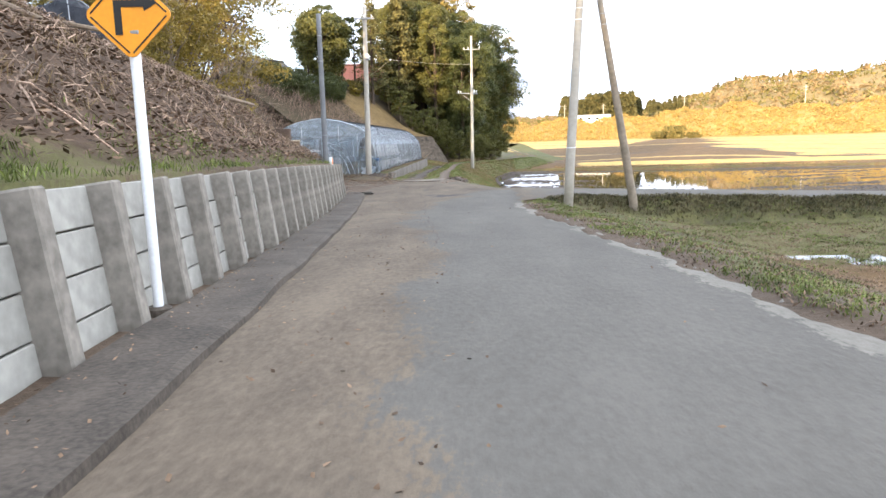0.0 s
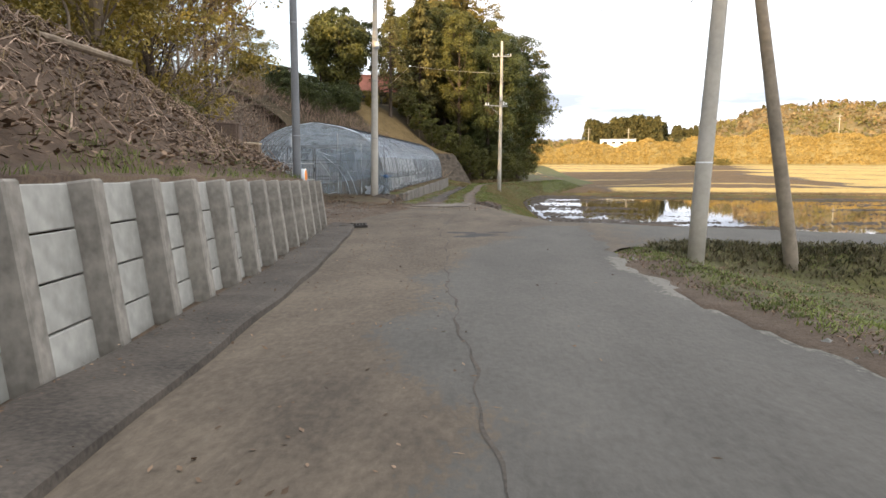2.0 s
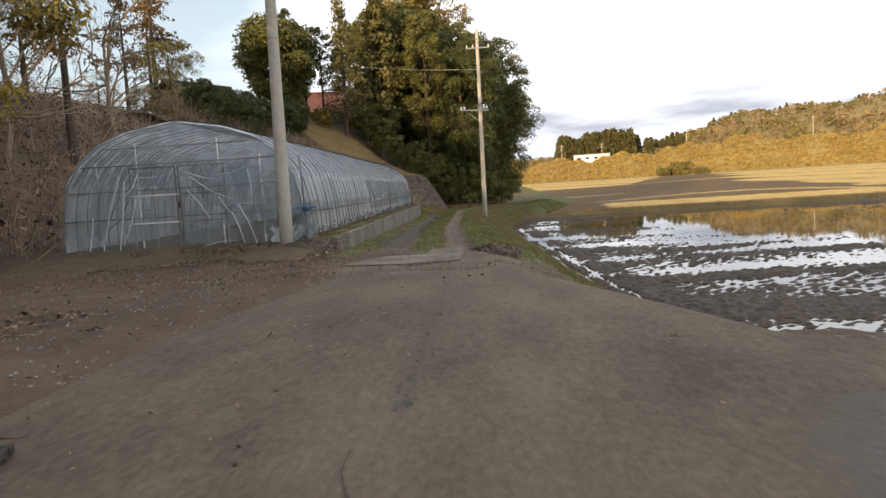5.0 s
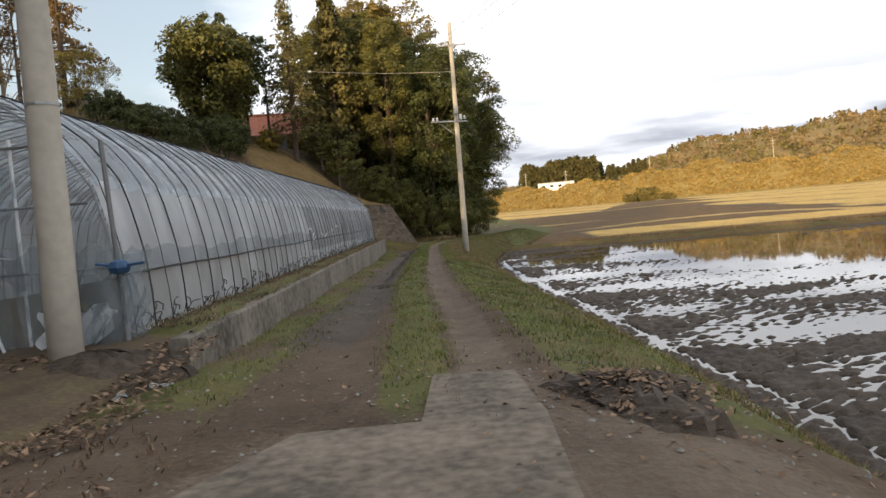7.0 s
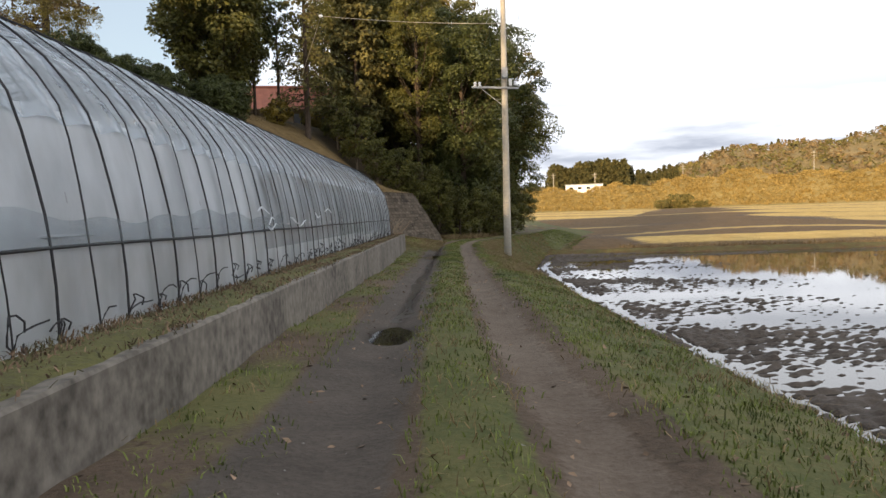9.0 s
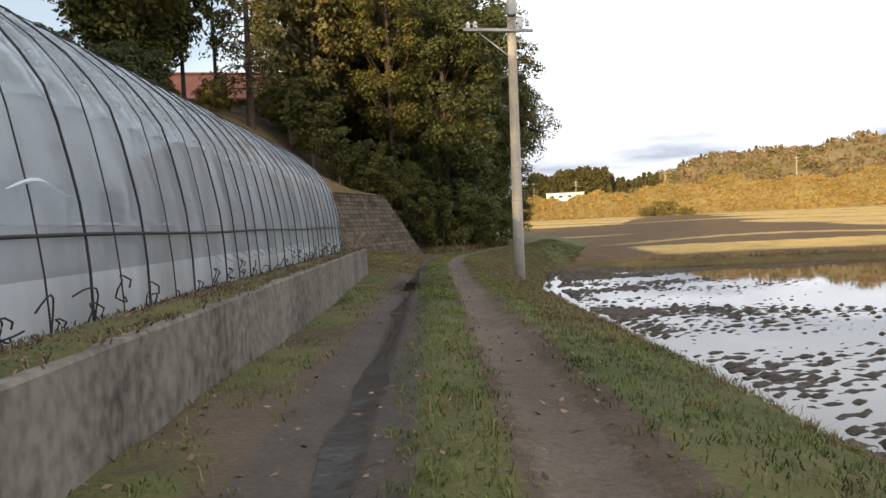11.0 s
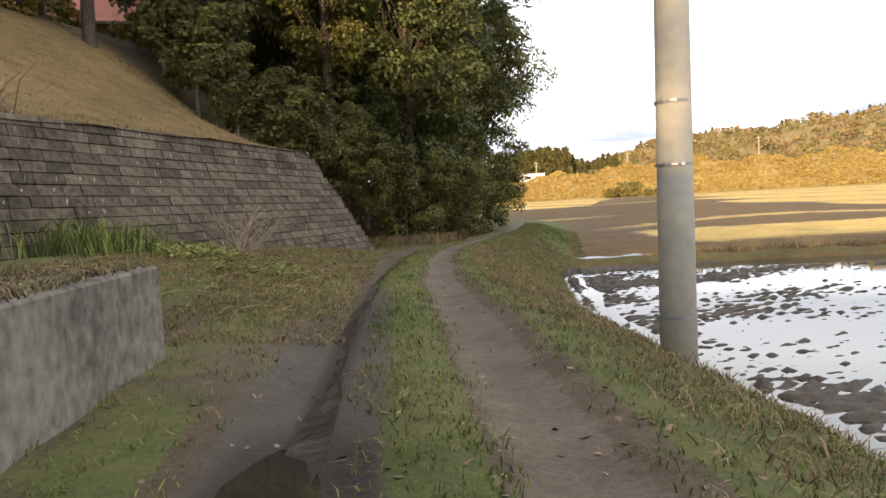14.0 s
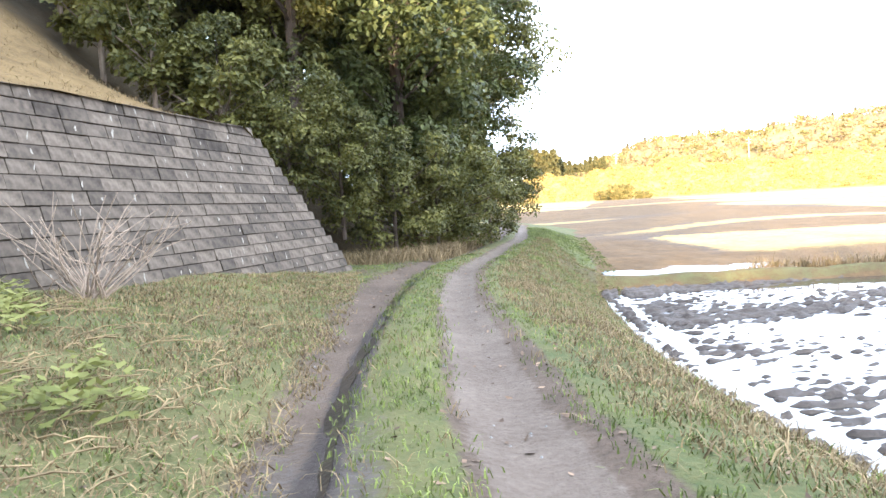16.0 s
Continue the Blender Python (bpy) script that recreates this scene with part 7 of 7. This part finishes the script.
for k in range(26):
    az, r = 13.9 + 3.2 * k / 26, 520 + 20 * math.sin(k * 2.3)
    p = at_az(az, r)
    again(fir, p[0], p[1], 37 * k, 0.8 + 0.15 * math.sin(k * 1.9), p[2] - 0.5)
for k in range(30):
    az, r = 17 + 18 * k / 30 + 0.6 * math.sin(k * 4.1), 655
    p = at_az(az, r)
    again(fir, p[0], p[1], 37 * k, 0.35 + 0.25 * abs(math.sin(k * 1.9)), p[2] - 0.5)
p = at_az(9.75, 392)
shed = thing("white_building", pose(p[0], p[1], p[2] + 2.0, 0, 0, -10), "long white farm building on the far slope", "building")
part("wall", Geo().box((20, 8, 4.6), pose(0, 0, 2.3), 0.1), M_WHITE, shed)
part("roof", Geo().box((20.8, 8.8, 0.35), pose(0, 0, 4.75, 3, 0, 0), 0.1), M_STEEL, shed)
for k in range(4):
    part("window", Geo().box((2.0, 0.1, 1.2), pose(-7 + 4.6 * k, -4.05, 2.6), 0.02), M_GLASS_DK, shed)
for az, r, h in ((26.3, 374, 10.5), (17.3, 372, 6.5), (10.6, 388, 9.5), (7.3, 380, 8.5)):
    p = at_az(az, r)
    fp, hh = pole("far_pole", p[0], p[1], p[2] - 0.5, p[2] + h, 0.22, 0.15, M_POLE, "pale utility pole on the far slope")
    part("crossarm", Geo().box((2.6, 0.2, 0.2), pose(0, 0, hh - 1.0), 0.02), M_POLE, fp)
    part("crossarm", Geo().box((2.0, 0.2, 0.2), pose(0, 0, hh - 2.4), 0.02), M_POLE, fp)
bush = put(broadleaf("field_bush", 72, 6.0, 5.2, M_FARGREEN, "lone rounded bush at the foot of the far slope", 60, 70, 0.7, 0.0), 84, 322, 0, 1.0, -0.2)
again(bush, 76, 318, 90, 0.65, -0.2), again(bush, 93, 320, 200, 0.55, -0.2)
# dry grass and dirt on the ledge between the low wall and the film
ly_ = np.linspace(38.8, 69.6, 240)
LEDGE = [(0.02, 0.350), (-0.03, 0.366), (-0.12, 0.385), (-0.24, 0.385), (-0.42, 0.37), (-0.66, 0.33), (-0.80, 0.26)]


def ledge_pt(i, j):
    y, (dx, z) = ly_[i], LEDGE[j]
    w = float(wave(3.0 * dx, y, 2.3))
    return float(low_wall_x(y)) + dx + (0.05 * w + 0.02 * math.sin(7.3 * y)) * (j < 2), y, z + 0.018 * w * (0 < j < 6) - 0.0008 * (y - 38) - 0.22 * float(ease(39.5, 38.8, y)) * (j > 1)


ledge = tagged(part("ledge_soil", Geo().grid(240, 7, ledge_pt), M_GROUND, smooth=True), "mossy soil washed over the top of the low wall", "soil", kind="structure")
n_l = 240 * 7
mask(ledge, "grass", np.full(n_l, 0.62)), mask(ledge, "stubble_and_sun", np.full(n_l, 0.3))
for nm in ("mud", "wet", "gravel"):
    mask(ledge, nm, np.zeros(n_l))
for nm, mt, count, tall, words in (("ledge_straw", M_LITTER, 5200, 0.055, "thin dry grass on the ledge beside the greenhouse"), ("ledge_grass", M_WEED, 4200, 0.045, "short green grass on the ledge beside the greenhouse")):
    x, y = rng_b.uniform(-0.02, 0.62, count), rng_b.uniform(39.3, 69.5, count)
    ok = rng_b.random(count) < 0.12 + 0.75 * blotch(x, y, 0.8)
    v, f = tufts(rng_b, np.stack([low_wall_x(y[ok]) - x[ok], y[ok], 0.362 - 0.0008 * (y[ok] - 38)], 1), tall, 0.006, 4, 1.0)
    raw_stuff(nm, v, f, mt, words, "grass")
x, y = rng_b.uniform(-11.5, -4.0, 700), rng_b.uniform(33.0, 36.6, 700)
v, f = tufts(rng_b, np.stack([x, y, land(x, y)], 1), 0.05, 0.006, 4, 1.2)
raw_stuff("yard_weeds", v, f, M_LITTER, "withered weeds along the front of the greenhouse", "weeds")
pts = scatter(rng_g, 9000, -9.5, 0.8, 27.5, 38.5, lambda x, y: 0.25 + 0.6 * blotch(x, y, 1.3))
v, f = pebbles(rng_g, pts[:2600] + np.array([0, 0, 0.012]), 0.020)
raw_stuff("gravel", v, f, M_KERB, "small stones strewn over the bare yard", "gravel")
v, f = flakes(rng_g, pts[2600:] + np.array([0, 0, 0.02]), 0.024)
raw_stuff("yard_litter", v, f, M_LITTER, "brown leaf scraps strewn over the bare yard", "leaf litter")
nook = thing("soil_bank", pose(-5.55, 38.35, -0.02), "dark crumbly soil bank at the head of the low wall", "soil bank")
part("mound", Geo().grid(10, 25, lambda i, j: ((0.85 * (1 - i / 9) * (1 + 0.12 * math.sin(6.283 * j / 24 * 3))) * math.cos(6.283 * j / 24), 0.55 * (1 - i / 9) * math.sin(6.283 * j / 24), 0.34 * (1 - (1 - i / 9) ** 2) ** 0.8 + 0.02 * math.sin(j * 2.3 + i) - 0.08 * (i == 0))), M_MUD, nook)
q = np.random.default_rng(52)
x, y = q.uniform(-9.5, -4.6, 5200), q.uniform(36.2, 38.9, 5200)
v, f = flakes(q, np.stack([x, y, land(x, y) + 0.04 + 0.22 * ease(37.0, 38.9, y)], 1), 0.030)
raw_stuff("greenhouse_litter", v, f, M_LITTER, "dead leaves and dry scraps drifted before the greenhouse", "leaf litter")
for k, (x, y, w, h) in enumerate(((-5.35, 37.9, 0.5, 0.16), (-5.9, 37.6, 0.34, 0.10), (-6.5, 38.5, 0.6, 0.22), (-5.0, 38.2, 0.3, 0.12))):
    sc = part("plastic_scrap", Geo().grid(7, 7, lambda i, j: (w * (i / 6 - 0.5) + 0.03 * math.sin(j * 2 + k), w * 0.8 * (j / 6 - 0.5) + 0.03 * math.sin(i * 1.7), h * (0.4 + 0.5 * math.sin(i * 1.3 + k) * math.sin(j * 1.1 + 2 * k)))), M_FOLD, smooth=True)
    sc.matrix_world = pose(x, y, float(land(x, y)) - 0.02, 0, 0, 40 * k)
    tagged(sc, "crumpled scrap of clear plastic film on the soil", "plastic scrap", "plastic scraps by the greenhouse")
# cut stalks thrown on the bank
tw = Geo()
for k in range(380):
    x, y = rng_b.uniform(-8.2, -4.9), rng_b.uniform(71, 78.5)
    t, ln = rng_b.uniform(0, 6.3), rng_b.uniform(0.12, 0.45)
    a = Vector((x, y, float(land(x, y)) + rng_b.uniform(0.01, 0.08)))
    b = Vector((x + ln * math.cos(t), y + ln * math.sin(t), a.z + rng_b.normal(0, 0.04)))
    tw.tube([a, a.lerp(b, 0.5) + Vector((0, 0, 0.02)), b], [0.006, 0.006, 0.003], 4, cap=False)
tagged(part("cut_stalks", tw, M_STRAW), "pale cut stalks strewn over the bank", "stalks", kind="stuff")
# a low heap of turned soil beside the slab
heap2 = thing("soil_heap", pose(-1.32, 36.6, float(land(-1.32, 36.6)) - 0.06, 0, 0, 20), "low heap of dark soil and dead leaves beside the slab", "soil heap")


def soil_pt(i, j):
    a, r = 2 * math.pi * j / 24, 1 - i / 9
    k = 1 + 0.16 * math.sin(3 * a + 1) + 0.10 * math.sin(5 * a + i) + 0.05 * math.sin(11 * a)
    return 0.55 * r * k * math.cos(a), 0.75 * r * k * math.sin(a), 0.20 * (1 - r * r) ** 0.8 + 0.02 * math.sin(7 * a + 3 * i) - 0.05 * (i == 0)


part("mound", Geo().grid(10, 25, soil_pt), M_MUD, heap2)
q = rng_b.normal(0, 0.30, (420, 2))
v, f = flakes(rng_b, np.stack([q[:, 0], q[:, 1] * 1.3, 0.06 + 0.15 * np.exp(-(q ** 2).sum(1) / 0.16)], 1), 0.030)
me = bpy.data.meshes.new("leaf_scatter")
me.from_pydata(np.asarray(v).tolist(), [], f)
me.materials.append(M_LITTER)
ob = new("leaf_scatter", me)
ob.parent = heap2
tagged(ob, kind="stuff")
